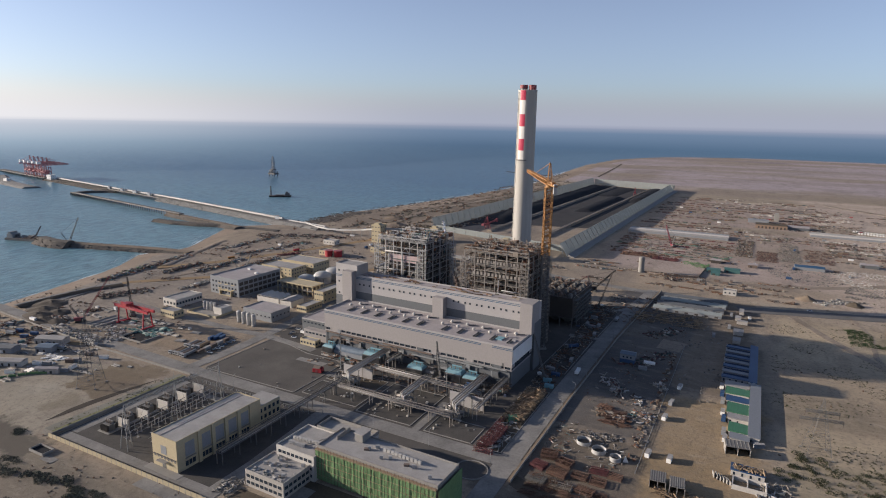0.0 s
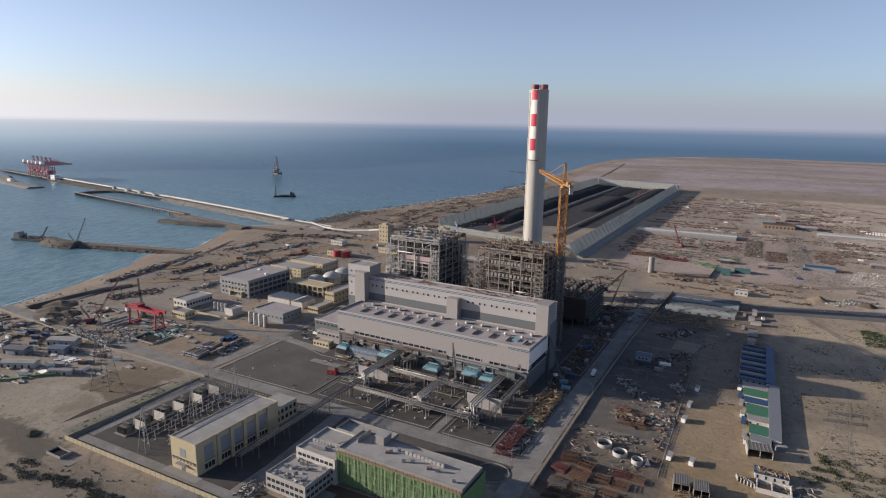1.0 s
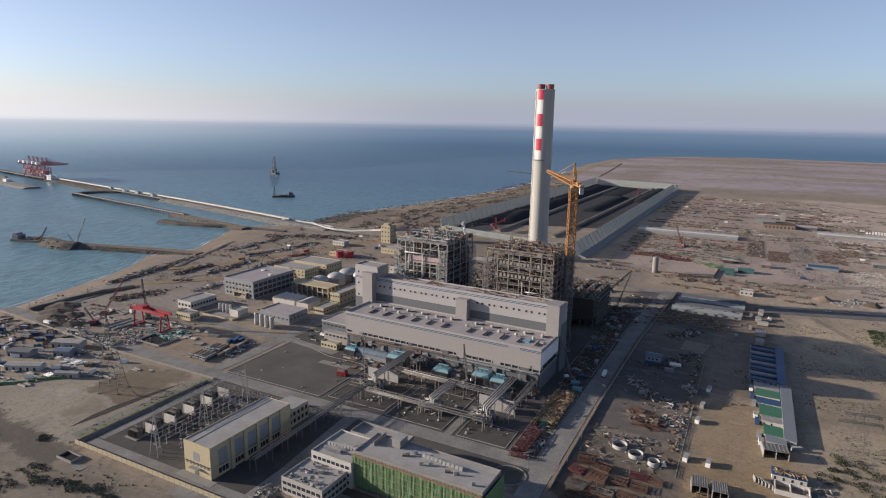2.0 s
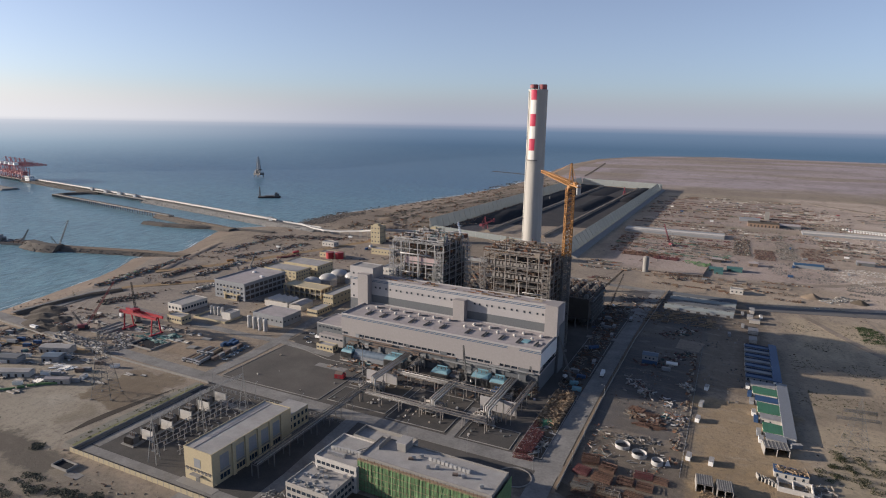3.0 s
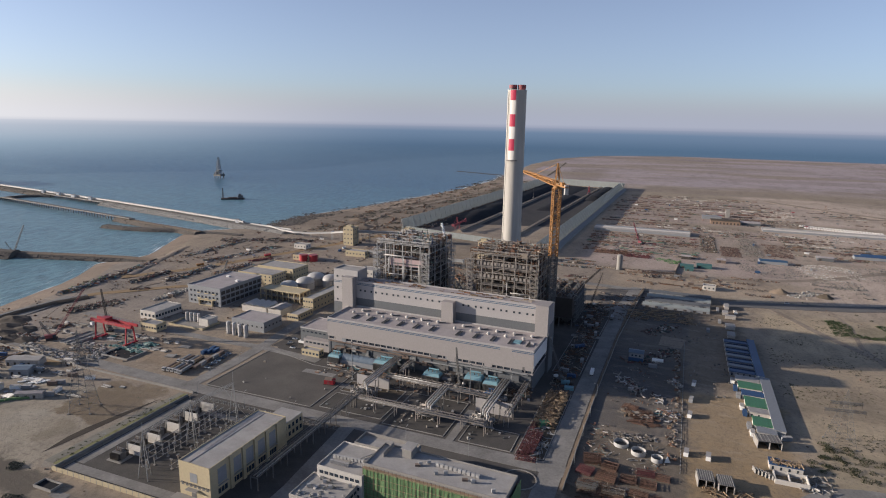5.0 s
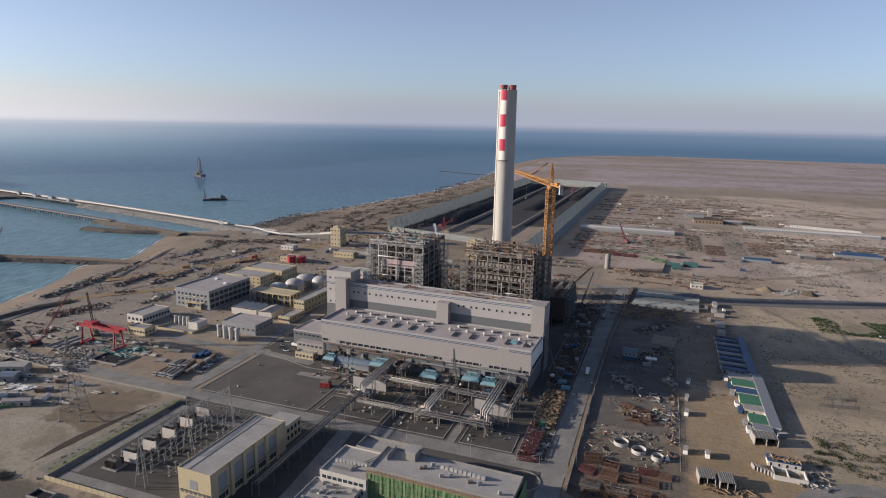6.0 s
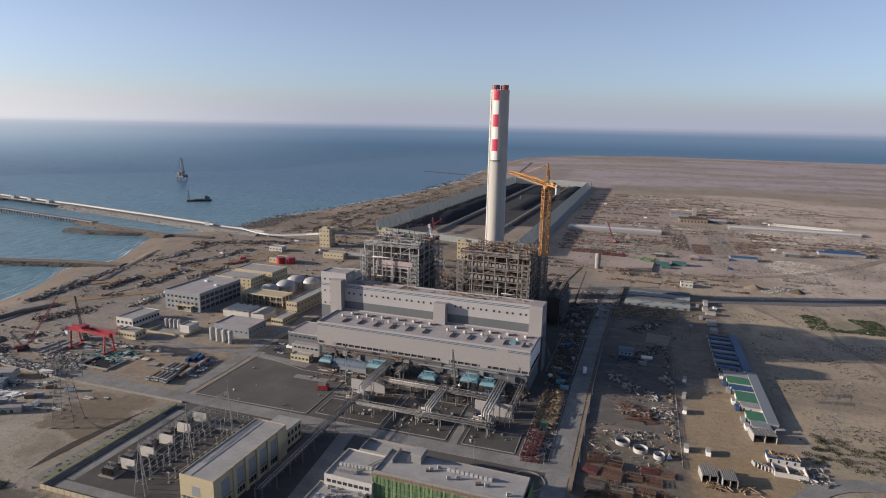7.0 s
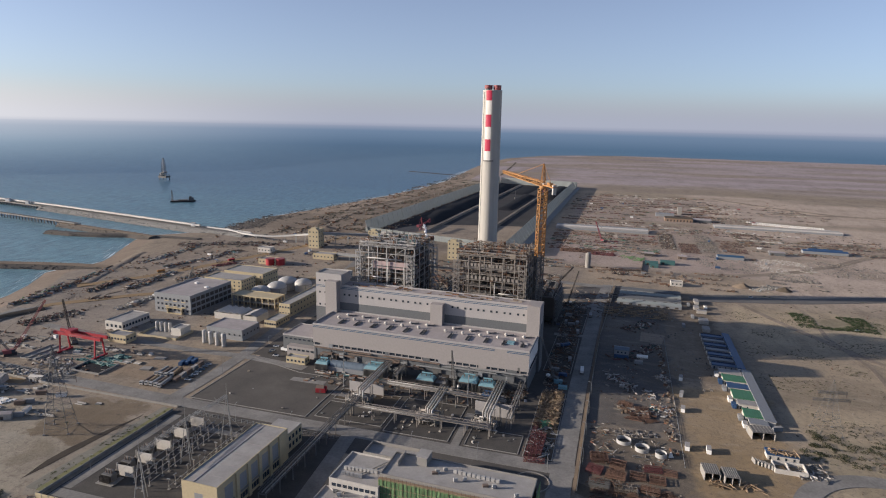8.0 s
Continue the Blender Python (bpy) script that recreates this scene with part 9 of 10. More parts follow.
def long_shed(x0, x1, y0, y1, h, n, roof, label, wall=None):
    s = ridge_shed(x0, x1, y0, y1, h, n, label, roof, wall or GREYR, "x", "long_shed", "long sheds", 1.4)
    k = max(3, int((x1 - x0) / 9)) if y0 < 800 else 0
    op = Shape().box(-1.6, 1.6, -0.08, 0, 0.2, h * 0.7).mesh("door", DARKM)
    for i in range(k):
        piece("door", op, s, x0 + (i + 0.5) * (x1 - x0) / k, y0)
    return s


for i in range(4):
    long_shed(-80 + i * 1.2, -17 + i * 1.0, 616 + i * 17, 627 + i * 17, 2.6, 1, (WINDF, CLADD, WINDF, CLADD)[i], "long low shed with a blue-grey pitched roof")
for i in range(3):
    long_shed(-190, -33, 1064 + i * 13, 1074 + i * 13, 3.5, 1, (ROOFP, OFFW, GREYR)[i], "very long pale-roofed store shed")
for i in range(3):
    long_shed(88, 296, 1184 + i * 9.5, 1192 + i * 9.5, 3.5, 1, (OFFW, ROOFP, ROOFP)[i], "very long pale-roofed store shed")
long_shed(54, 88, 894, 908, 4, 1, BLUEP, "long blue-grey-roofed shed on the plain")
long_shed(193, 238, 990, 1004, 5, 1, BLUES, "long blue-roofed shed on the plain")
long_shed(-10, 26, 1300, 1322, 5, 1, GREYR, "grey-roofed shed on the far laydown ground")
block_building("water_tower", 35, 43, 1340, 1350, 15, CONCRETE, ROOFP, "small concrete water tower on the plain")
block_building("pump_house", -21, -8, 712, 721, 5, OFFW, ROOFP, "small white pump house beside the track", 1, 3, 2)


def laydown(x0, x1, y0, y1, rows, n, seed, material, label, size=(2, 11), tall=2.4, gap=0.35, along="x"):
    """Stacks of steel, pipes and crates, set out in rows along x or y; size: lengths of the pieces."""
    r = random.Random(seed)
    s = Shape()
    if along == "y":
        x0, x1, y0, y1 = y0, y1, x0, x1

    def put(x, y, z, lx, ly, lz, turn, taper=1.0, pipe=False):
        if along == "y":
            x, y, turn = y, x, turn + math.pi / 2
        if pipe:
            c, d = math.cos(turn) * lx / 2, math.sin(turn) * lx / 2
            s.tube((x - c, y - d, z + ly), (x + c, y + d, z + ly), ly, 5)
        else:
            s.block(x, y, z, lx, ly, lz, turn, taper)

    rows = max(2, int(rows * 0.62))
    pitch = (y1 - y0) / rows
    for k in range(rows):
        yc = y0 + (k + 0.5) * pitch
        done = 0
        x = x0 + r.uniform(0, 10)
        spread = (x1 - x0) * 6.0 / n
        while x < x1:
            x += r.uniform(0.3, 1.7) * spread * 0.42
            if noise.noise((x * 0.02, yc * 0.03, seed)) < gap - 0.5:
                continue
            kind = r.random()
            L = r.uniform(*size)
            y = yc + r.gauss(0, pitch * 0.09)
            lean = r.gauss(0, 0.06)
            if kind < 0.45:      # a stack of long pieces side by side
                m, w = r.randint(3, 9), r.uniform(0.35, 0.9)
                for i in range(m):
                    put(x + r.gauss(0, 0.6), y + (i - m / 2) * w * 1.15, 0.1, L * r.uniform(0.8, 1.15), w, r.uniform(0.3, tall * 0.5), lean)
            elif kind < 0.65:    # pipes
                m, w = r.randint(2, 6), r.uniform(0.25, 0.7)
                for i in range(m):
                    put(x + r.gauss(0, 0.5), y + (i - m / 2) * w * 2.1, 0.1, L * 1.1, w, 0, lean, 1, True)
            elif kind < 0.85:    # crates and small heaps
                for i in range(r.randint(3, 8)):
                    put(x + r.gauss(0, 3), y + r.gauss(0, pitch * 0.1), 0.1, r.uniform(0.7, 2.6), r.uniform(0.7, 2), r.uniform(0.3, tall * 0.8), r.uniform(0, 3), r.uniform(0.6, 1))
            else:                # one large item
                put(x, y, 0.1, L * 0.8, r.uniform(1.5, 3), r.uniform(0.8, tall * 1.2), lean, r.uniform(0.7, 1))
    solo("stored_material", s, material, label, "stored material", kind="stuff")


DARKSTORE = mat("weathered_stores", (0.3, 0.3, 0.3), None, 0.9, 0.0, 0.4, 3.0, 0.6, 0.1, "island",
                [(0.1, 0.078, 0.065), (0.17, 0.1, 0.08), (0.075, 0.07, 0.07), (0.2, 0.165, 0.14), (0.075, 0.1, 0.093), (0.28, 0.245, 0.21), (0.42, 0.4, 0.37), (0.14, 0.075, 0.075), (0.15, 0.14, 0.13)])


def cluster(line, width, n, seed, material, label, size=(1, 7), tall=2.6):
    """Plant, pipes and stores left in a ragged strip along a line."""
    tall *= 0.62
    r = random.Random(seed)
    s = Shape()
    for i in range(n):
        k = r.randrange(len(line) - 1)
        (xa, ya), (xb, yb) = line[k], line[k + 1]
        t, a = r.random(), math.atan2(yb - ya, xb - xa)
        o = r.gauss(0, width * 0.28)
        x, y = xa + (xb - xa) * t - math.sin(a) * o, ya + (yb - ya) * t + math.cos(a) * o
        L, w = r.uniform(*size), r.uniform(0.4, 2.2)
        turn = a + r.choice((0, 0, 1.57)) + r.gauss(0, 0.25)
        if r.random() < 0.3:
            c, d = math.cos(turn) * L * 0.6, math.sin(turn) * L * 0.6
            s.tube((x - c, y - d, 0.5), (x + c, y + d, r.uniform(0.5, tall)), r.uniform(0.15, 0.5), 6)
        else:
            s.block(x, y, 0.05, L, w, r.uniform(0.3, tall), turn, r.uniform(0.6, 1.0))
            if r.random() < 0.3:
                s.block(x + r.uniform(-1, 1), y, 0.5, L * 0.4, w * 0.8, r.uniform(0.8, tall), turn, 0.9)
    solo("stored_material", s, material, label, "stored material", kind="stuff")


cluster([(-81, 418), (-66, 398)], 12, 45, 220, DARKSTORE, "weathered pipes and plates on the storage ground", (1, 5), 1.6)
cluster([(-50, 430), (-41, 423)], 6, 50, 221, PALESTORE, "pale pipe bends on the storage ground", (1, 4), 1.4)
cluster([(-77, 369), (-57, 363)], 9, 60, 222, BROWNSTORE, "racks of rusty beams", (2, 7), 1.8)
cluster([(-54, 378), (-42, 373)], 8, 80, 223, MIXED, "crates and pipes beside the fence", (1, 5), 1.8)
cluster([(-80, 334), (-54, 338)], 9, 80, 224, RUBBLE, "grey scrap near the tank rings", (0.6, 3), 0.8)
cluster([(-84, 455), (-60, 470), (-48, 500)], 14, 90, 225, DARKSTORE, "scattered steel on shaded ground", (1, 6), 1.8)
cluster([(-70, 530), (-50, 560)], 16, 80, 226, DARKSTORE, "scattered steel on shaded ground", (1, 6), 1.8)
cluster([(-46, 318), (-44, 400), (-45, 500)], 5, 120, 227, BROWNSTORE, "crates and timber along the fence", (1, 4), 1.6)
fence(-41, 306, -39.5, 520, 0.9, "low steel fence between the store and the dirt track", STEEL, 4, False)
cluster([(-637, 406), (-650, 467), (-664, 549)], 13, 420, 201, MIXED, "strip of dark plant and steel behind the beach", (1, 8), 3.2)
cluster([(-640, 410), (-652, 470)], 10, 50, 202, NETG, "green plant and tarpaulins behind the beach", (1, 5), 2.4)
cluster([(-612, 466), (-613, 522)], 11, 170, 203, DARKSTORE, "strip of dark plant beside a concrete pad", (1, 7), 3.0)
cluster([(-590, 445), (-574, 458)], 6, 40, 204, BROWNSTORE, "brown steel on open ground", (1, 6), 1.4)
cluster([(-582, 488), (-586, 567)], 12, 260, 205, MIXED, "strip of vehicles, crates and steel", (1, 7), 3.0)
cluster([(-537, 428), (-535, 475)], 9, 160, 206, PALESTORE, "pale scrap beside the office", (1, 5), 2.2)
cluster([(-579, 365), (-573, 391), (-564, 410)], 16, 300, 207, DARKSTORE, "dark rubble heap behind the casting yard", (0.6, 3), 2.0)
cluster([(-658, 590), (-655, 640), (-660, 700)], 12, 220, 208, MIXED, "strip of dark plant and steel behind the beach", (1, 7), 2.6)
cluster([(-615, 582), (-595, 636), (-590, 700)], 14, 260, 209, MIXED, "strip of rusty steel on open ground", (1, 8), 2.6)
cluster([(-554, 535), (-554, 596)], 11, 170, 210, MIXED, "row of vehicles and crates behind the offices", (1, 6), 2.8)
cluster([(-562, 606), (-548, 632)], 8, 90, 211, OXIDE, "red steel sections behind the offices", (1, 5), 2.4)
cluster([(-560, 306), (-536, 306)], 10, 120, 212, DARKSTORE, "dark scrap beside the front road", (1, 5), 2.0)
cluster([(-549, 329), (-540, 345)], 8, 70, 213, BROWNSTORE, "rusty steel in the casting yard", (1, 6), 1.8)
cluster([(-530, 294), (-504, 288), (-464, 291)], 10, 220, 214, PALESTORE, "pale beams and trucks beside the front road", (1, 7), 2.4)
cluster([(-505, 314), (-472, 309), (-452, 296)], 12, 200, 215, PALESTORE, "precast segments in the casting yard", (1, 4), 1.6)
cluster([(70, 722), (96, 752)], 14, 160, 217, PALESTORE, "white rubble between two earth heaps", (0.6, 2.4), 1.4)
cluster([(-690, 700), (-640, 730), (-560, 760)], 26, 260, 216, DARKSTORE, "plant and steel near the breakwater", (1, 6), 2.4)
for k, pts in enumerate(([(-601, 417), (-589, 415), (-590, 462), (-604, 467)], [(-586, 464), (-577, 498), (-588, 539), (-599, 510)], [(-641, 583), (-630, 583), (-628, 625), (-638, 626)], [(-622, 345), (-602, 336), (-612, 404), (-627, 402)], [(-570, 596), (-560, 590), (-556, 640), (-568, 644)], [(-624, 480), (-612, 478), (-616, 540), (-628, 545)], [(-606, 560), (-596, 556), (-600, 612), (-611, 614)], [(-545, 480), (-531, 476), (-533, 512), (-548, 515)], [(-640, 640), (-628, 640), (-634, 700), (-648, 700)], [(-572, 650), (-560, 650), (-562, 700), (-575, 702)])):
    slab("pavement_%d" % (40 + k), pts, 0.07, ROADC if k == 3 else FARDUST, "pale concrete pad on the storage ground", "pad")
YARDMIX = mat("bleached_stores", (0.3, 0.3, 0.3), None, 0.9, 0.0, 0.4, 3.0, 0.6, 0.1, "island",
              [(0.15, 0.115, 0.095), (0.18, 0.115, 0.09), (0.1, 0.088, 0.083), (0.26, 0.225, 0.19), (0.12, 0.13, 0.105), (0.075, 0.07, 0.07), (0.14, 0.085, 0.08), (0.2, 0.17, 0.14), (0.11, 0.092, 0.08), (0.22, 0.155, 0.11), (0.11, 0.135, 0.145), (0.4, 0.375, 0.34)])
MAROONMIX = mat("red_brown_stores", (0.3, 0.3, 0.3), None, 0.9, 0.0, 0.4, 3.0, 0.6, 0.1, "island",
                [(0.15, 0.088, 0.08), (0.11, 0.08, 0.073), (0.19, 0.12, 0.095), (0.16, 0.125, 0.11), (0.09, 0.072, 0.07), (0.25, 0.2, 0.165)])
WHITEMIX = mat("white_stores", (0.3, 0.3, 0.3), None, 0.8, 0.0, 0.4, 3.0, 0.5, 0.1, "island",
               [(0.5, 0.47, 0.43), (0.42, 0.39, 0.35), (0.35, 0.31, 0.27), (0.6, 0.57, 0.53), (0.28, 0.25, 0.22)])


def stacks(x0, x1, y0, y1, n, seed, material, label, size=(1, 5), tall=2.2, pitch=6.0, turn=-1.6, holes=-0.25):
    """Bundles, crates and pipes set down in ragged lanes, with gaps where lanes were cleared."""
    r = random.Random(seed)
    s = Shape()
    lanes = max(1, int((y1 - y0) / pitch))
    for i in range(n):
        k = r.randrange(lanes)
        x = r.uniform(x0, x1)
        if noise.noise((x * 0.035, k * 0.83, seed)) + 0.5 * noise.noise((x * 0.15, k * 1.7, seed)) < holes:
            continue
        y = y0 + (k + 0.5) * (y1 - y0) / lanes + r.gauss(0, pitch * 0.13) + math.tan(radians(turn)) * (x - (x0 + x1) / 2)
        a = radians(turn) + r.choice((0, 0, 0, 1.57)) + r.gauss(0, 0.08)
        L, w, h = r.uniform(*size) * 0.75, r.uniform(0.3, 1.0), tall * (0.15 + 0.6 * r.random() ** 1.8)
        kind = r.random()
        if kind < 0.5:
            s.block(x, y, 0.05, L, w, h, a, r.uniform(0.75, 1.0))
            if kind < 0.2:
                s.block(x + r.gauss(0, 0.6), y + w * 1.1, 0.05, L * r.uniform(0.6, 1.1), w, h * r.uniform(0.4, 1.2), a)
        elif kind < 0.7:
            c, d, q = math.cos(a) * L * 0.7, math.sin(a) * L * 0.7, r.uniform(0.15, 0.38)
            for j in range(r.randint(1, 3)):
                s.tube((x - c, y - d + j * q * 2.1, q), (x + c, y + d + j * q * 2.1, q), q, 5)
        else:
            for j in range(r.randint(2, 5)):
                q = r.uniform(0.3, 1.1)
                s.block(x + r.gauss(0, 1.6), y + r.gauss(0, pitch * 0.14), 0.05, q, q * r.uniform(0.6, 1.2), q * r.uniform(0.4, 1.1), r.uniform(0, 3), r.uniform(0.6, 1))
    solo("stored_material", s, material, label, "stored material", kind="stuff")


GREENSTEEL = mat("dull_green_steel", (0.1, 0.15, 0.115), (0.07, 0.095, 0.08), 0.8, scale=0.4, pieces="island", spread=0.35)


def lanes(x0, x1, y0, y1, pitch, seed, families, fill=0.7, long=(4, 12), deep=0.42, turn=-1.6, tall=1.6):
    """Long runs of like pieces, each run of one kind, laid along bare lanes; families: (material, label, weight)."""
    r = random.Random(seed)
    shapes = [Shape() for f in families]
    n = max(1, int((y1 - y0) / pitch))
    slope = math.tan(radians(turn))
    for k in range(n):
        yc = y0 + (k + 0.5 + r.uniform(-0.15, 0.15)) * pitch
        x = x0 + r.uniform(0, 12)
        while x < x1:
            span = min(r.uniform(10, 46), x1 - x)
            if r.random() < fill:
                i = r.choices(range(len(families)), [f[2] for f in families])[0]
                wide = pitch * deep * r.uniform(0.5, 1.15)
                off = r.uniform(-0.12, 0.12) * pitch
                L = r.uniform(*long)
                s = shapes[i]
                u = 0.0
                while u < span:
                    m = max(2, int(wide / r.uniform(0.9, 2.0)))
                    for j in range(m):
                        if r.random() < 0.22:
                            continue
                        q = L * r.uniform(0.5, 1.1)
                        s.block(x + u + r.gauss(0, 0.8), yc + off + (j / m - 0.5) * wide + r.gauss(0, 0.4) + slope * (x + u - x0), 0.05, q, r.uniform(0.5, 1.6), tall * (0.2 + 0.8 * r.random() ** 2), radians(turn) + r.gauss(0, 0.07), r.uniform(0.8, 1))
                    u += L * r.uniform(0.75, 1.1)
            x += span + r.uniform(1, 10)
    for s, (m, label, weight) in zip(shapes, families):
        if s.f:
            solo("stored_material", s, m, label, "stored material", kind="stuff")


ROWS = [(RUST, "long rows of rusty beams on bare lanes", 3), (YARDMIX, "long rows of weathered pipes and crates", 4), (OXIDE, "long rows of dull red steel", 2), (GREENSTEEL, "long rows of dull green steel", 1.2), (RUBBLE, "long rows of grey precast parts", 2)]
FARROWS = [(MAROONMIX, "far rows of red-brown steel", 4), (YARDMIX, "far rows of weathered stores", 4), (DARKSTORE, "far rows of dark plant", 2), (WHITEMIX, "far rows of pale sheeted goods", 1)]
lanes(-188, -22, 884, 1058, 14, 301, ROWS, 0.85, (3, 9), 0.55)
lanes(-190, -14, 1108, 1262, 26, 302, FARROWS, 0.75, (4, 11), 0.42)
lanes(-192, -8, 1290, 1560, 38, 303, FARROWS, 0.8, (5, 13), 0.36, tall=2.2)
lanes(-8, 140, 1300, 1560, 36, 304, FARROWS, 0.8, (5, 13), 0.38, tall=2.2)
lanes(-170, 120, 1585, 1680, 30, 305, FARROWS, 0.6, (5, 14), 0.35, tall=2.0)
lanes(-16, 84, 1094, 1172, 20, 306, FARROWS, 0.75, (3, 8), 0.5)
lanes(100, 330, 962, 1176, 24, 307, FARROWS, 0.65, (3, 8), 0.5)
lanes(150, 340, 1330, 1560, 40, 308, FARROWS, 0.35, (3, 9), 0.25)
stacks(-188, -22, 888, 1056, 300, 31, YARDMIX, "scattered weathered pipes, beams and crates", (1.5, 7), 2.0, 8)
stacks(-162, -116, 866, 890, 420, 32, RUST, "row of orange rusty steel", (2, 8), 2.8, 6, holes=-0.6)
stacks(-118, -86, 856, 876, 260, 33, OXIDE, "row of dull red steel sections", (2, 7), 2.6, 6, holes=-0.6)
stacks(-76, -46, 836, 868, 130, 34, NETG, "dark green steel and tarpaulins in rows", (1, 6), 2.0, 7)
stacks(-18, 4, 940, 1084, 900, 35, YARDMIX, "closely packed crates and steel in a long block", (1, 4), 2.6, 5, holes=-0.5)
stacks(10, 35, 922, 998, 640, 36, MAROONMIX, "block of brown steel parts in tight rows", (1, 4), 1.6, 4.5, holes=-0.6)
stacks(39, 64, 936, 1086, 800, 37, RUBBLE, "block of grey concrete parts in tight rows", (0.8, 3), 1.4, 5, holes=-0.45)
stacks(70, 106, 944, 1048, 700, 38, MAROONMIX, "block of brown steel parts in loose rows", (1, 5), 1.8, 6, holes=-0.2)
stacks(104, 146, 1008, 1150, 620, 39, YARDMIX, "crates, pipes and steel in loose rows", (1, 5), 2.0, 8)
stacks(150, 330, 960, 1180, 700, 40, YARDMIX, "crates, pipes and steel in loose rows", (1, 5), 2.0, 11, holes=-0.05)
stacks(150, 198, 1106, 1186, 110, 41, WHITEMIX, "white crates and sheeted goods", (1.5, 5), 3.0, 12, holes=-0.2)
stacks(-14, 108, 1090, 1180, 350, 42, YARDMIX, "crates and steel between the long sheds", (1, 6), 2.0, 10, holes=-0.05)
stacks(-190, -20, 1118, 1390, 200, 43, YARDMIX, "far rows of rusty pipes and beams", (2, 10), 2.6, 13)
stacks(-200, -20, 1320, 1690, 150, 44, MAROONMIX, "far rows of brown steel", (2, 11), 2.8, 17, holes=-0.1)
stacks(-14, 134, 1335, 1565, 150, 45, MAROONMIX, "dense far rows of red-brown steel", (2, 10), 2.6, 13, holes=-0.15)
stacks(60, 175, 1225, 1345, 800, 46, YARDMIX, "far crates and steel beside the white containers", (1, 7), 2.4, 12, holes=-0.1)
stacks(-90, 70, 1500, 1700, 520, 47, WHITEMIX, "pale far crates and sheets", (2, 9), 2.6, 30, holes=0.1)
stacks(130, 340, 1330, 1640, 700, 48, YARDMIX, "sparse far stores on the open plain", (2, 8), 2.2, 30, holes=0.15)
stacks(128, 176, 1372, 1486, 150, 49, WHITEMIX, "rows of white site vehicles and crates far off", (3, 6), 2.4, 22, holes=-0.6)
for k, (x, y, w, d) in enumerate(((-8, 1165, 16, 50), (24, 1122, 14, 34), (-75, 1186, 13, 50), (155, 1286, 18, 46))):
    stacks(x - w / 2, x + w / 2, y - d / 2, y + d / 2, 13, 500 + k, WHITEMIX, "white sheeted crates on the laydown ground", (2.5, 5), 3.2, 12, holes=-1)
# pale rubble fields of broken blocks
r = random.Random(88)
for k, (cx, cy, rx, ry, n, m, lab) in enumerate(((68, 868, 46, 58, 1500, RUBBLE, "field of grey concrete blocks and rubble"), (134, 872, 36, 48, 1900, WHITEMIX, "oval field of pale concrete blocks"), (130, 806, 30, 26, 700, RUBBLE, "field of grey concrete blocks and rubble"), (205, 880, 50, 50, 1100, RUBBLE, "field of grey concrete blocks and rubble"))):
    s = Shape()
    for i in range(n):
        u, a = math.sqrt(r.random()), r.uniform(0, 6.283)
        x, y = cx + rx * u * math.cos(a), cy + ry * u * math.sin(a)
        if noise.noise((x * 0.06, y * 0.06, k)) < -0.2:
            continue
        q = r.uniform(0.3, 1.15)
        s.block(x, y, 0.02, q * r.uniform(0.8, 1.8), q, q * r.uniform(0.25, 0.7), r.uniform(0, 3), r.uniform(0.6, 1))
    solo("rubble", s, m, lab, "rubble", kind="stuff")
for k, (x0, x1, y0, y1, h, m, lab) in enumerate(((-46, -30, 818, 828, 3.6, DARKTEAL, "teal sheet-metal store on the laydown ground"), (-26, -8, 826, 836, 4.4, DARKTEAL, "tall teal sheet-metal store on the laydown ground"), (-40, -30, 803, 811, 3, DARKTEAL, "low teal sheet-metal store on the laydown ground"),
                                                 (0, 11, 872, 882, 4, BROWNM, "dark hut among the stores"), (-45, -33, 876, 888, 4, DARKM, "dark hut among the stores"), (132, 152, 950, 960, 4.5, CLADD, "slate-roofed hut on the plain"))):
    hut = thing("storage_hut", lab, "shed", "storage huts")
    part("wall", Shape().box(x0, x1, y0, y1, 0, h), m, hut)
    part("roof", Shape().gable(x0, x1, y0, y1, h + 0.3, 1.2, "x"), m if m is DARKTEAL else ROOFG, hut)
    part("door", Shape().box(x0 + 2, x0 + 5, y0 - 0.06, y0, 0.1, h * 0.7), DARKM, hut)
TANBRICK = mat("dusty_tan_brick", (0.27, 0.19, 0.14), (0.2, 0.145, 0.11), 0.95, scale=0.2)
store = thing("brick_store", "long low tan brick store on the laydown ground", "building")
part("wall", Shape().box(4, 55, 1236, 1262, 0, 6.5), TANBRICK, store)
part("roof", Shape().box(3.5, 55.5, 1235.5, 1262.5, 6.5, 6.9), DIRT, store)
for x in range(8, 54, 6):
    part("door", Shape().box(x, x + 2.6, 1235.92, 1236.02, 0.2, 4), DARKM, store)
stores = thing("dark_shed", "low dark shed beside the brick store", "shed")
part("wall", Shape().box(56, 90, 1246, 1270, 0, 4.5), CLADD, stores)
part("roof", Shape().gable(56, 90, 1246, 1270, 4.8, 2, "x"), ROOFG, stores)
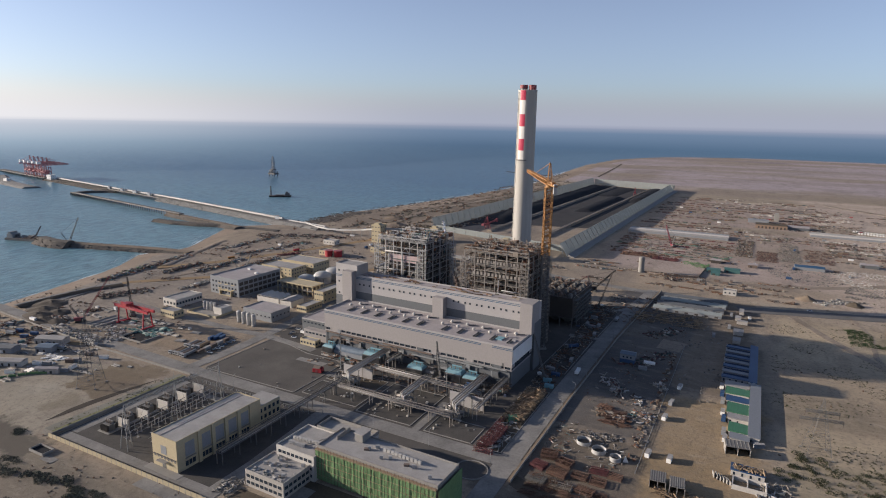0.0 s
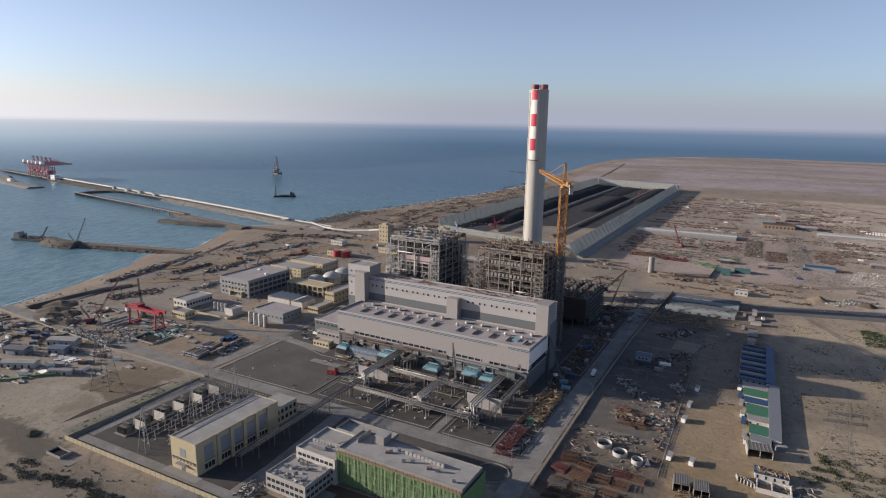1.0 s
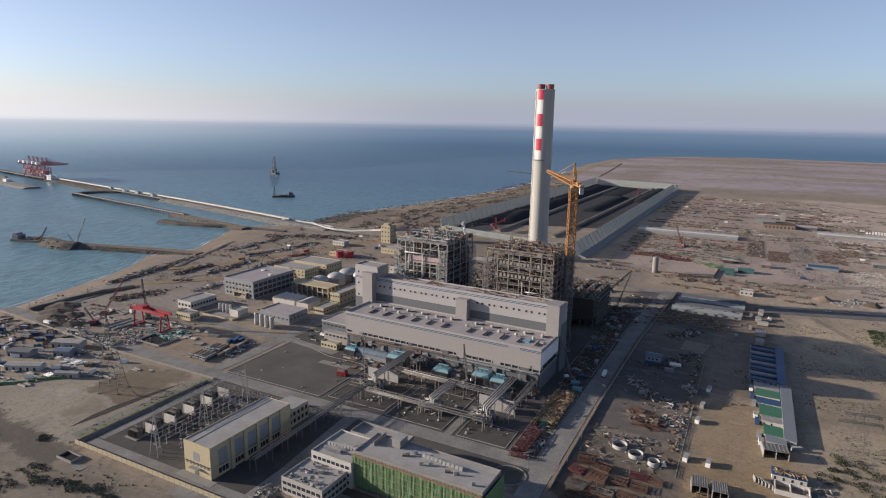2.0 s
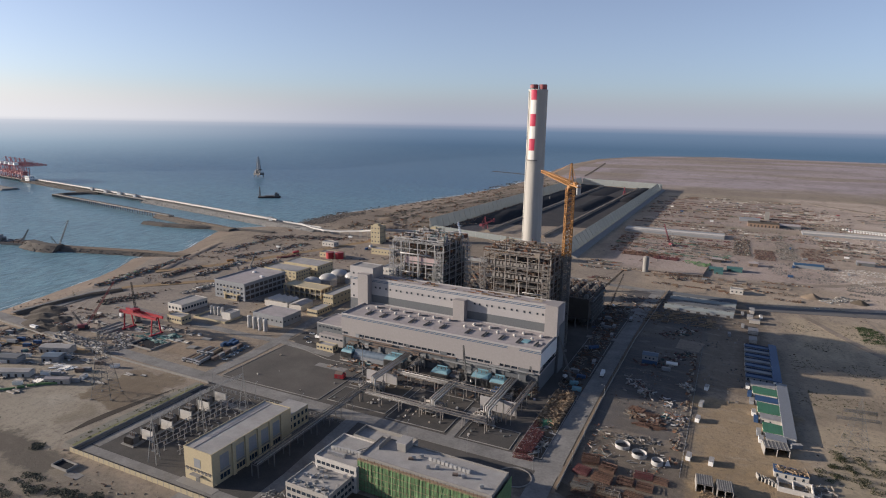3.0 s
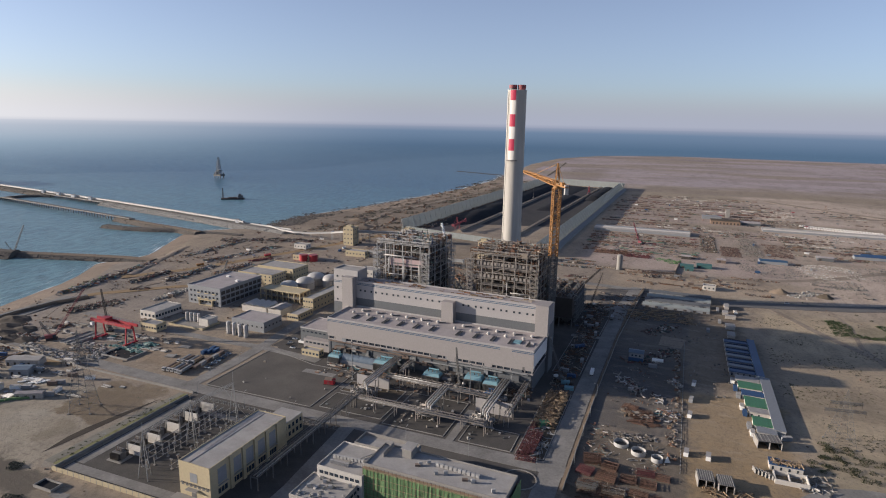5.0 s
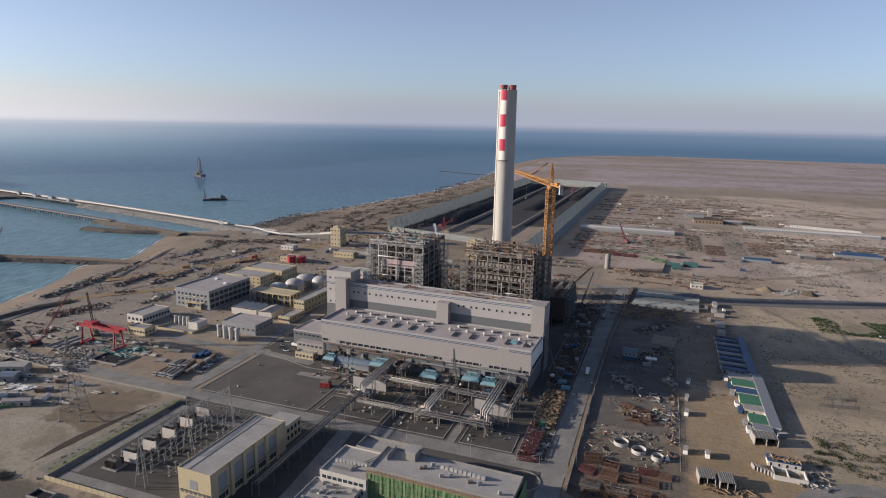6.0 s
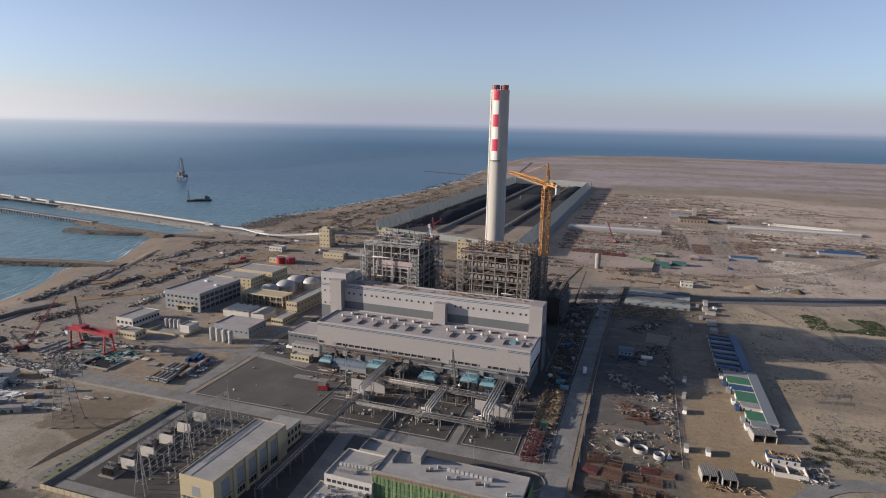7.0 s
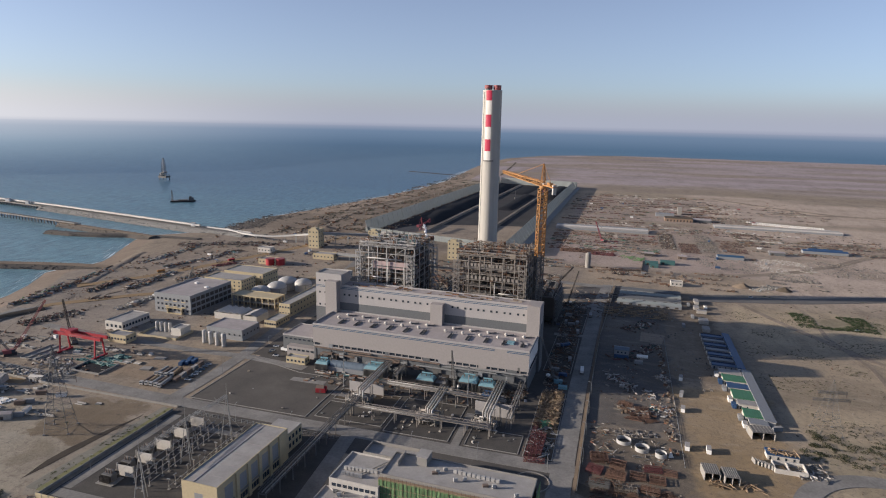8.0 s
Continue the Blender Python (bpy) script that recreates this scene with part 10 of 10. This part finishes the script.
for x, y, lx, ly, hh in ((-0.5, 645, 4, 13, 3.6), (-2.8, 622, 5, 9, 3.2), (1, 609, 9, 5, 3.4), (-1, 577, 8, 10, 3.6), (-1.6, 553, 6, 11, 3.2)):
    hut = thing("site_trailer", "long grey-white site trailer behind the camp", "trailer", "site trailers", (x, y, 0))
    part("body", Shape().box(-lx / 2, lx / 2, -ly / 2, ly / 2, 0.5, hh), GRIME, hut)
    part("roof", Shape().box(-lx / 2 - 0.15, lx / 2 + 0.15, -ly / 2 - 0.15, ly / 2 + 0.15, hh, hh + 0.2), ROOFP, hut)
    part("skid", Shape().box(-lx / 2 + 0.3, lx / 2 - 0.3, -ly / 2 + 0.3, ly / 2 - 0.3, 0, 0.5), DARKM, hut)
    for q in (-0.25, 0.25):
        part("window", Shape().box(-lx / 2 - 0.06, -lx / 2, q * ly - 0.6, q * ly + 0.6, 1.6, 2.6), GLASS, hut)
for (xa, ya), (xb, yb) in zip([(-114, 772), (-90, 766), (-52, 776)], [(-90, 766), (-52, 776), (-47, 842)]):
    fence(xa, ya, xb, yb, 2.2, "low dark boundary wall on the laydown ground", BROWNM, 5.0)
long_shed(184, 244, 986, 998, 4.0, 1, BLUES, "long blue-roofed store shed")
heap(-88, -70, 744, 757, 90, 79, DARKSTORE, "dark machinery parts beside the wall", (1, 5), 3.0)
laydown(-200, -155, 755, 815, 6, 60, 57, MIXED, "blue and pale crates beside the coal yard", (2, 9), 2.0, 0.3)
laydown(-150, -48, 760, 782, 2, 120, 58, BROWNSTORE, "line of brown steel beside the silo", (1, 7), 1.8, 0.3)
laydown(-235, -150, 640, 755, 8, 70, 59, DARKSTORE, "steel and crates beside the coal yard", (1, 8), 2.4, 0.45)
laydown(-20, 60, 700, 800, 7, 70, 60, BROWNSTORE, "rubble and steel beside the track", (1, 5), 1.4, 0.5)
laydown(90, 150, 740, 800, 5, 90, 61, RUBBLE, "grey rubble and blocks on the plain", (0.8, 3), 1.4, 0.4)
laydown(-330, -240, 610, 700, 6, 60, 41, BROWNSTORE, "pipes and steel by the chimney", (2, 9))
laydown(-640, -500, 185, 280, 9, 60, 42, MIXED, "mixed stores on trampled ground", (2, 9), 2.6, along="y")
laydown(-500, -405, 235, 275, 4, 34, 43, PALESTORE, "pale sheets and crates on bare ground", (1, 8), 1.6)
laydown(-640, -440, 790, 1000, 9, 46, 47, BROWNSTORE, "rusty steel and spoil near the shore", (2, 9), 1.8, 0.5, along="y")
laydown(-494, -436, 316, 346, 8, 130, 48, DARKTEAL, "greenish steel segments under the gantry crane", (1, 4), 1.6, 0.5)
laydown(-560, -430, 320, 352, 4, 50, 49, PALESTORE, "pale beams in the casting yard", (2, 10), 1.6)
laydown(-120, -16, 700, 770, 4, 46, 51, BROWNSTORE, "steel plates and stacks on open ground", (2, 9), 1.8)
laydown(-352, -300, 440, 600, 9, 30, 52, MIXED, "pipes and crates beside the finished boiler", (1, 6), 2.4)
laydown(-300, -210, 568, 640, 5, 50, 53, BROWNSTORE, "ducts and steel round the chimney foot", (2, 9), 3.0)
laydown(-300, -142, 354, 369, 4, 120, 74, MIXED, "crates, cable drums and pipes in front of the hall", (1, 5), 2.6)
laydown(-300, -142, 340, 356, 3, 50, 75, BROWNSTORE, "loose steel and timber on the plots", (1, 4), 1.2)
heap(-223, -214, 187, 200, 90, 76, PALESTORE, "pale rubble and broken machinery", (1, 3), 1.4)
heap(-150, -136, 362, 370, 120, 77, BROWNSTORE, "scaffold tubes and boards at the hall's corner", (2, 6), 5.0, (0.08, 0.2))
for x, y, lx, ly, h, t, rf, wl, lab in ((-492, 268, 24, 9, 4.5, 22, ROOFP, GRIME, "long pale-roofed shed in the storage ground"), (-478, 256, 13, 9, 4.2, 24, SLATEB, GREYR, "blue-grey hut in the storage ground"), (-476, 226, 26, 7, 3.6, 26, ROOFP, OFFW, "long white-roofed shed in the storage ground"),
                                        (-436, 232, 17, 4, 3.4, 26, ROOFG, GRIME, "long low grey box store beside the field"), (-505, 240, 18, 9, 4, 20, CLADD, GREYR, "slate-roofed shed in the storage ground"), (-462, 281, 10, 4, 3.2, 5, OFFW, OFFW, "white cabin beside the front road")):
    hut = thing("yard_shed", lab, "shed", "yard sheds", (x, y, 0), t)
    part("wall", Shape().box(-lx / 2, lx / 2, -ly / 2, ly / 2, 0, h), wl, hut)
    part("roof", Shape().gable(-lx / 2, lx / 2, -ly / 2, ly / 2, h + 0.3, 1.0, "x"), rf, hut)
    for q in range(max(2, int(lx / 5))):
        part("door", Shape().box(-lx / 2 + 1 + q * 5, -lx / 2 + 2.6 + q * 5, -ly / 2 - 0.06, -ly / 2, 0.1, h * 0.65), DARKM, hut)
sheets = random.Random(64)
for i in range(11):
    solo("roof_sheet", Shape().block(-457 + sheets.uniform(-9, 9), 250 + sheets.uniform(-5, 5), 0.2, sheets.uniform(3, 6), sheets.uniform(1.2, 2.2), 0.5, 0.4 + sheets.gauss(0, 0.5)), WHITEP, "white insulated panel lying on bare ground", "panel", "loose panels")
for i in range(12):
    x, y = -468 + i * 3.0, 196 + i * 3.3 + 1.5 * math.sin(i)
    part("sheet", Shape().block(x, y, 0.05, 4.4, 1.0, 1.5, 0.83), NETG, thing("site_screen", "green mesh screen along the edge of the storage ground", "screen", "green screens"))
trough = thing("casting_bed", "long grey concrete casting bed in the yard", "casting bed")
part("bed", Shape().box(-510, -496, 308, 336, 0, 0.8), CONCRETE, trough)
part("side", Shape().box(-510.6, -510, 308, 336, 0, 1.6).box(-496, -495.4, 308, 336, 0, 1.6).box(-503.3, -502.7, 308.1, 335.9, 0.8, 1.5), CONCRETE, trough)
container_field(-548, -455, 216, 278, 20, 61, ("white", "grey", "grey", "blue", "rust", "white"), 24)
container_field(-640, -550, 190, 275, 22, 71, ("grey", "blue", "rust", "white"), 24)
container_field(-455, -425, 232, 268, 7, 62, ("white", "grey", "rust"), 24)
laydown(-488, -452, 222, 256, 7, 34, 72, LSTEEL, "white sheets and boards laid on the ground", (2, 6), 0.7)
laydown(-640, -455, 200, 280, 9, 60, 73, PALESTORE, "crates, formwork and steel in the storage ground", (2, 8), 2.2)
container_field(-545, -520, 440, 560, 5, 63, ("white", "rust", "grey", "blue"))
container_field(-10, 300, 830, 1060, 14, 64, ("white", "blue", "grey", "grey", "rust"))
container_field(-150, 260, 1130, 1560, 14, 65, ("white", "grey", "red", "blue"))
container_field(-620, -450, 640, 860, 12, 66, ("white", "grey", "rust", "blue"))
container_field(-125, -112, 410, 600, 8, 67, ("grey", "rust", "grey"))
container_field(-60, 0, 700, 780, 8, 68, ("white", "grey", "rust"))
for i in range(30):
    container(166 + i * 4.2, 1262 - i * 1.2, 88, "white")
    container(160 + i * 4.2, 1282 - i * 1.2, 88, "white")

# trailers parked west of the dark lot
def trailer(x, y, turn, load, label):
    t = thing("trailer", label, "trailer", "parked trailers", (x, y, 0.1), turn)
    part("bed", Shape().box(-6, 6, -1.25, 1.25, 1.0, 1.35), BROWNM, t)
    part("cab", Shape().box(6.3, 8.4, -1.2, 1.2, 0.8, 3.1), LSTEEL, t)
    part("windscreen", Shape().box(8.38, 8.45, -1.0, 1.0, 2.0, 2.9), GLASS, t)
    part("chassis", Shape().box(5.0, 8.4, -0.5, 0.5, 0.6, 1.0), DARKM, t)
    part("load", Shape().box(-5.8, 5.6, -1.15, 1.15, 1.35, 1.7 + load).box(-5.6, 5.4, -0.5, 0.5, 1.7 + load, 2.0 + load), (BROWNM, TIMBER, STEEL)[int(load * 10) % 3], t)
    w = Shape().tube((0, -1.25, 0.5), (0, 1.25, 0.5), 0.5, 10).mesh("wheel", DARKM)
    for k in (-5, -3.8, 4.2, 7.4):
        piece("wheel", w, t, k)


for k in range(5):
    trailer(-391.5 + k * 3.7 + bundle.uniform(-0.4, 0.4), 305 + k * 0.3 + bundle.uniform(-0.8, 0.8), 277 + bundle.uniform(-2, 2), 0.3 + 0.13 * (k % 5), "flatbed trailer with a brown load parked on bare earth")
for k in range(4):
    trailer(-393 + k * 3.7 + bundle.uniform(-0.4, 0.4), 322 + k * 0.4 + bundle.uniform(-1, 1), 277 + bundle.uniform(-2, 2), 0.2 + 0.17 * (k % 4), "flatbed trailer with a brown load parked on bare earth")
rng = random.Random(77)
car_body = Shape().box(-2.2, 2.2, -0.9, 0.9, 0.35, 1.0)
car_top = Shape().quadbox([(-1.5, -0.85, 1.0), (1.2, -0.85, 1.0), (1.2, 0.85, 1.0), (-1.5, 0.85, 1.0), (-1.1, -0.7, 1.55), (0.7, -0.7, 1.55), (0.7, 0.7, 1.55), (-1.1, 0.7, 1.55)])
wheel_me = Shape().tube((0, -0.95, 0.35), (0, 0.95, 0.35), 0.35, 10).mesh("axle", DARKM)
CARS = [(car_body.mesh("body", m), car_top.mesh("cabin", GLASS), lab) for m, lab in ((WHITEP, "white parked car"), (DARKM, "black parked car"), (STEEL, "silver parked car"), (BLUEP, "dark blue parked car"))]


def car(x, y, turn, k):
    b, t, lab = CARS[k % len(CARS)]
    c = tagged(new("car"), lab + " on bare ground", "car", "parked cars")
    c.matrix_basis = pose(x, y, 0.1, 0, 0, turn)
    piece("body", b, c)
    piece("cabin", t, c)
    piece("axle", wheel_me, c, 1.4)
    piece("axle", wheel_me, c, -1.4)


for i in range(7):
    car(-366.5 - i * 0.7, 315 + i * 4.6, 8 + 6 * (i % 3), (0, 1, 0, 0, 3, 2, 0)[i])
for i, (x, y, key) in enumerate(((-373, 312, "rust"), (-374, 319, "grey"), (-374.6, 326, "rust"), (-375, 333, "grey"), (-375.6, 340, "rust"), (-389, 337, "blue"), (-386, 340, "blue"), (-383, 343, "blue"), (-388, 345, "blue"))):
    container(x, y, 97, key)
for x, y, lx, ly in ((-412, 341, 9, 5), (-408, 322, 8, 6)):
    slabs = thing("slab_pile", "pale concrete slabs stacked on bare earth", "slabs", "slab piles")
    part("slab", Shape().block(x, y, 0.05, lx, ly, 0.5, 0.2), CONCRETE, slabs)
    part("slab", Shape().block(x + 0.4, y - 0.3, 0.55, lx * 0.9, ly * 0.9, 0.4, 0.24), CONCRETE, slabs)
for i in range(10):
    car(rng.uniform(-345, -330), 374 + i * 4.4, 10, i)
car(134, 602, 30, 0)
car(60, 690, 10, 0)
for x, y, t, m, lab in ((-560, 291, -3, WHITEP, "white truck on the front road"), (-470, 262, 8, STEEL, "grey truck on trampled ground"), (-540, 262, 12, STEEL, "grey truck on trampled ground"),
                        (-104, 560, 90, STEEL, "grey truck on the perimeter road"), (-120, 470, 40, BLUES, "blue truck beside the boiler"), (-600, 560, 60, ORANGEP, "orange dump truck on the haul road"),
                        (-560, 640, 65, REDP, "red dump truck on the haul road"), (-330, 385, 0, WHITEP, "white truck beside the hall")):
    fire_truck(x, y, t, m, lab)


# ---- spoil, scrub ----
DARKSPOIL = mat("dark_spoil", (0.115, 0.097, 0.08), (0.07, 0.06, 0.05), 0.95, scale=0.15, fine=0.8, amount=0.9, bump=0.5)


def spoil(x, y, r, h, seed, material, label):
    s, n, m = Shape(), 22, 6
    for j in range(m):
        for i in range(n):
            a = 2 * math.pi * i / n
            q = r * (1 - j / m) * (1 + 0.3 * noise.noise((math.cos(a) * 1.3, math.sin(a) * 1.3, seed)))
            s.v.append((x + q * math.cos(a) * 1.4, y + q * math.sin(a), h * (j / m) ** 0.8 * (1 + 0.5 * noise.noise((math.cos(a) * 2, math.sin(a) * 2 + j * 0.7, seed))) - 0.1))
    s.v.append((x, y, h))
    for j in range(m - 1):
        for i in range(n):
            s.f.append((j * n + i, j * n + (i + 1) % n, j * n + n + (i + 1) % n, j * n + n + i))
    for i in range(n):
        s.f.append(((m - 1) * n + i, (m - 1) * n + (i + 1) % n, m * n))
    solo("earth_mound", s, material, label, "spoil heap", "spoil heaps", smooth=True)


for i, (x, y, r, h) in enumerate(((60, 736, 8, 5), (103, 735, 7, 4.5), (-560, 900, 18, 5), (-600, 960, 16, 4), (-520, 1010, 20, 5), (-480, 880, 14, 4), (-350, 680, 16, 5), (-390, 655, 12, 4))):
    spoil(x, y, r, h, i * 3.3, (BROWNSAND, DIRT, SAND)[i % 3], "heap of tan excavated earth")


for i, (x, y, rr, h) in enumerate(((-572, 303, 13, 3.6), (-556, 297, 11, 3.2), (-586, 314, 12, 3), (-542, 300, 9, 2.6), (-600, 330, 14, 3.2), (-566, 316, 10, 2.8))):
    spoil(x, y, rr, h, 40 + i * 2.7, DARKSPOIL, "heap of dark brown earth behind the beach")


def bushes(x0, x1, y0, y1, n, seed, material, size, label, clump=0.0):
    r = random.Random(seed)
    s = Shape()
    made = 0
    while made < n:
        x, y = r.uniform(x0, x1), r.uniform(y0, y1)
        made += 1
        if noise.noise((x * 0.03, y * 0.03, seed)) < clump:
            continue
        R = r.uniform(*size)
        z0 = dune(x, y)
        for k in range(int(8 + R * R * 12)):
            a, u = r.uniform(0, 6.28), r.random() ** 0.6
            px, py, pz = x + R * u * math.cos(a), y + R * u * math.sin(a) * 0.8, z0 + R * 0.7 * r.random() * (1 - u * 0.6)
            q = r.uniform(0.18, 0.5) * (0.5 + R * 0.16)
            t = r.uniform(0, 3.1)
            b = len(s.v)
            dx, dy, dz = q * math.cos(t), q * math.sin(t), q * r.uniform(0.2, 0.9)
            s.v += [(px - dx, py - dy, pz), (px + dy * 0.6, py - dx * 0.6, pz - 0.1), (px + dx, py + dy, pz + dz * 0.3), (px - dy * 0.6, py + dx * 0.6, pz + dz)]
            s.f.append((b, b + 1, b + 2, b + 3))
    solo("scrub", s, material, label, "scrub", kind="stuff")


bushes(24, 260, 270, 640, 9000, 71, SCRUB, (0.2, 1.0), "low dry desert scrub", 0.12)
GREENSCRUB = mat("green_scrub", (0.075, 0.11, 0.052), (0.11, 0.12, 0.07), 0.95, scale=0.5, pieces="island", spread=0.5)
bushes(86, 152, 596, 644, 1000, 72, GREENSCRUB, (0.7, 2.1), "greenish band of desert scrub", -0.2)
bushes(25, 90, 335, 372, 130, 73, SCRUB, (1.0, 3.2), "greenish desert scrub beside the track", 0.0)
bushes(-345, -225, 90, 158, 420, 74, DARKSCRUB, (1.6, 3.8), "dark thorny bushes on pale sand", -0.02)
bushes(-329, -299, 149, 158, 13, 81, DARKSCRUB, (1.5, 3.6), "dark thorny bushes on pale sand", -0.1)
bushes(-301, -264, 150, 159, 17, 82, DARKSCRUB, (1.6, 4.0), "dark thorny bushes on pale sand", -0.1)
bushes(-368, -363, 172, 177, 9, 75, DARKSCRUB, (1.2, 2.8), "dark bushes at the corner of the fence", -1)
bushes(-640, -350, 150, 270, 90, 75, SCRUB, (0.5, 1.6), "sparse dry scrub", 0.05)
bushes(60, 500, 640, 900, 500, 76, SCRUB, (0.6, 2.0), "sparse dry scrub on the plain", 0.1)
bushes(-640, -470, 850, 1900, 5200, 77, DARKSCRUB, (0.9, 2.8), "dark scrub along the coast", 0.05)
bushes(-355, -348, 185, 275, 70, 78, SCRUB, (0.4, 1.0), "grass along the low wall", -1)

# a wisp of steam at the boiler
st = Shape()
r = random.Random(8)
for i in range(26):
    u = i / 25
    c = Vector((-244 - u * 3, 478, 80 + u * 13))
    for k in range(7):
        a, w = r.uniform(0, 6.28), 0.5 + 1.2 * u
        p = c + Vector((math.cos(a) * w * r.random(), math.sin(a) * w * r.random(), r.uniform(-0.5, 0.5)))
        q = r.uniform(0.3, 0.7)
        b = len(st.v)
        st.v += [tuple(p + Vector((-q, 0, 0))), tuple(p + Vector((0, -q, 0.2))), tuple(p + Vector((q, 0, 0))), tuple(p + Vector((0, q, q)))]
        st.f += [(b, b + 1, b + 3), (b + 1, b + 2, b + 3)]
solo("steam", st, STEAM, "small white wisp of steam above the boiler", "steam", kind="stuff")


# ---- stains, tracks and dark rock on the ground ----
def shore_rocks(y0, y1, n, seed):
    r = random.Random(seed)
    s = Shape()
    for i in range(n):
        y = r.uniform(y0, y1)
        o = r.gauss(13, 14)
        q = r.uniform(1.0, 4.2)
        s.block(shore(y) + o, y, -3.4 + max(0, min(3, o * 0.07)), q * 1.6, q, q * r.uniform(0.15, 0.4), r.uniform(0, 3), r.uniform(0.4, 0.9))
    solo("shore_rocks", s, DARKROCK, "dark rocks along the waterline", "rocks", kind="stuff")


shore_rocks(800, 1000, 2400, 1)
shore_rocks(1000, 1400, 420, 2)
shore_rocks(1900, 2200, 500, 3)


def debris(x0, x1, y0, y1, n, seed, material, label, size=(0.25, 1.1)):
    r = random.Random(seed)
    s = Shape()
    for i in range(n):
        x, y = r.uniform(x0, x1), r.uniform(y0, y1)
        if noise.noise((x * 0.04, y * 0.04, seed)) + 0.35 * noise.noise((x * 0.15, y * 0.15, seed)) < 0.12:
            continue
        q = r.uniform(*size)
        s.block(x, y, dune(x, y) + 0.05, q * r.uniform(0.6, 2.6), q, q * r.uniform(0.3, 1.0), r.uniform(0, 3.1), r.uniform(0.5, 1))
    solo("debris", s, material, label, "debris", kind="stuff")


debris(-42, -6, 415, 640, 500, 9, RUBBLE, "small rubble and offcuts between the huts and the stores", (0.3, 1.2))
debris(-92, -42, 274, 690, 1800, 1, BROWNSTORE, "small scrap and offcuts on the storage ground", (0.2, 0.8))
debris(-128, -110, 290, 640, 900, 2, BROWNSTORE, "small scrap beside the road", (0.2, 0.9))
debris(-660, -450, 185, 290, 800, 3, BROWNSTORE, "small scrap on trampled ground", (0.2, 0.9))
debris(-640, -430, 300, 560, 2600, 4, BROWNSTORE, "stones and scrap behind the beach", (0.3, 1.3))
debris(-690, -420, 560, 860, 3600, 5, BROWNSTORE, "stones and scrap by the haul roads", (0.4, 1.6))
debris(-345, -230, 565, 760, 1500, 6, MIXED, "scrap round the chimney", (0.4, 1.6))
debris(-190, 330, 820, 1100, 800, 7, BROWNSTORE, "small scrap on the laydown ground", (0.4, 1.6))
debris(-190, 280, 1100, 1640, 700, 8, BROWNSTORE, "small scrap on the far laydown ground", (0.5, 2.0))
debris(24, 240, 280, 700, 1500, 10, BROWNSTORE, "stones on the desert ground", (0.2, 0.8))
debris(-350, -110, 100, 180, 1200, 11, BROWNSTORE, "stones beside the switchyard wall", (0.2, 0.7))
debris(-340, -115, 428, 600, 2600, 12, MIXED, "scrap and small parts round the boilers", (0.4, 1.6))
debris(-640, -440, 860, 1750, 7000, 13, BROWNSTORE, "rocks and spoil on the coastal ground", (0.6, 2.4))
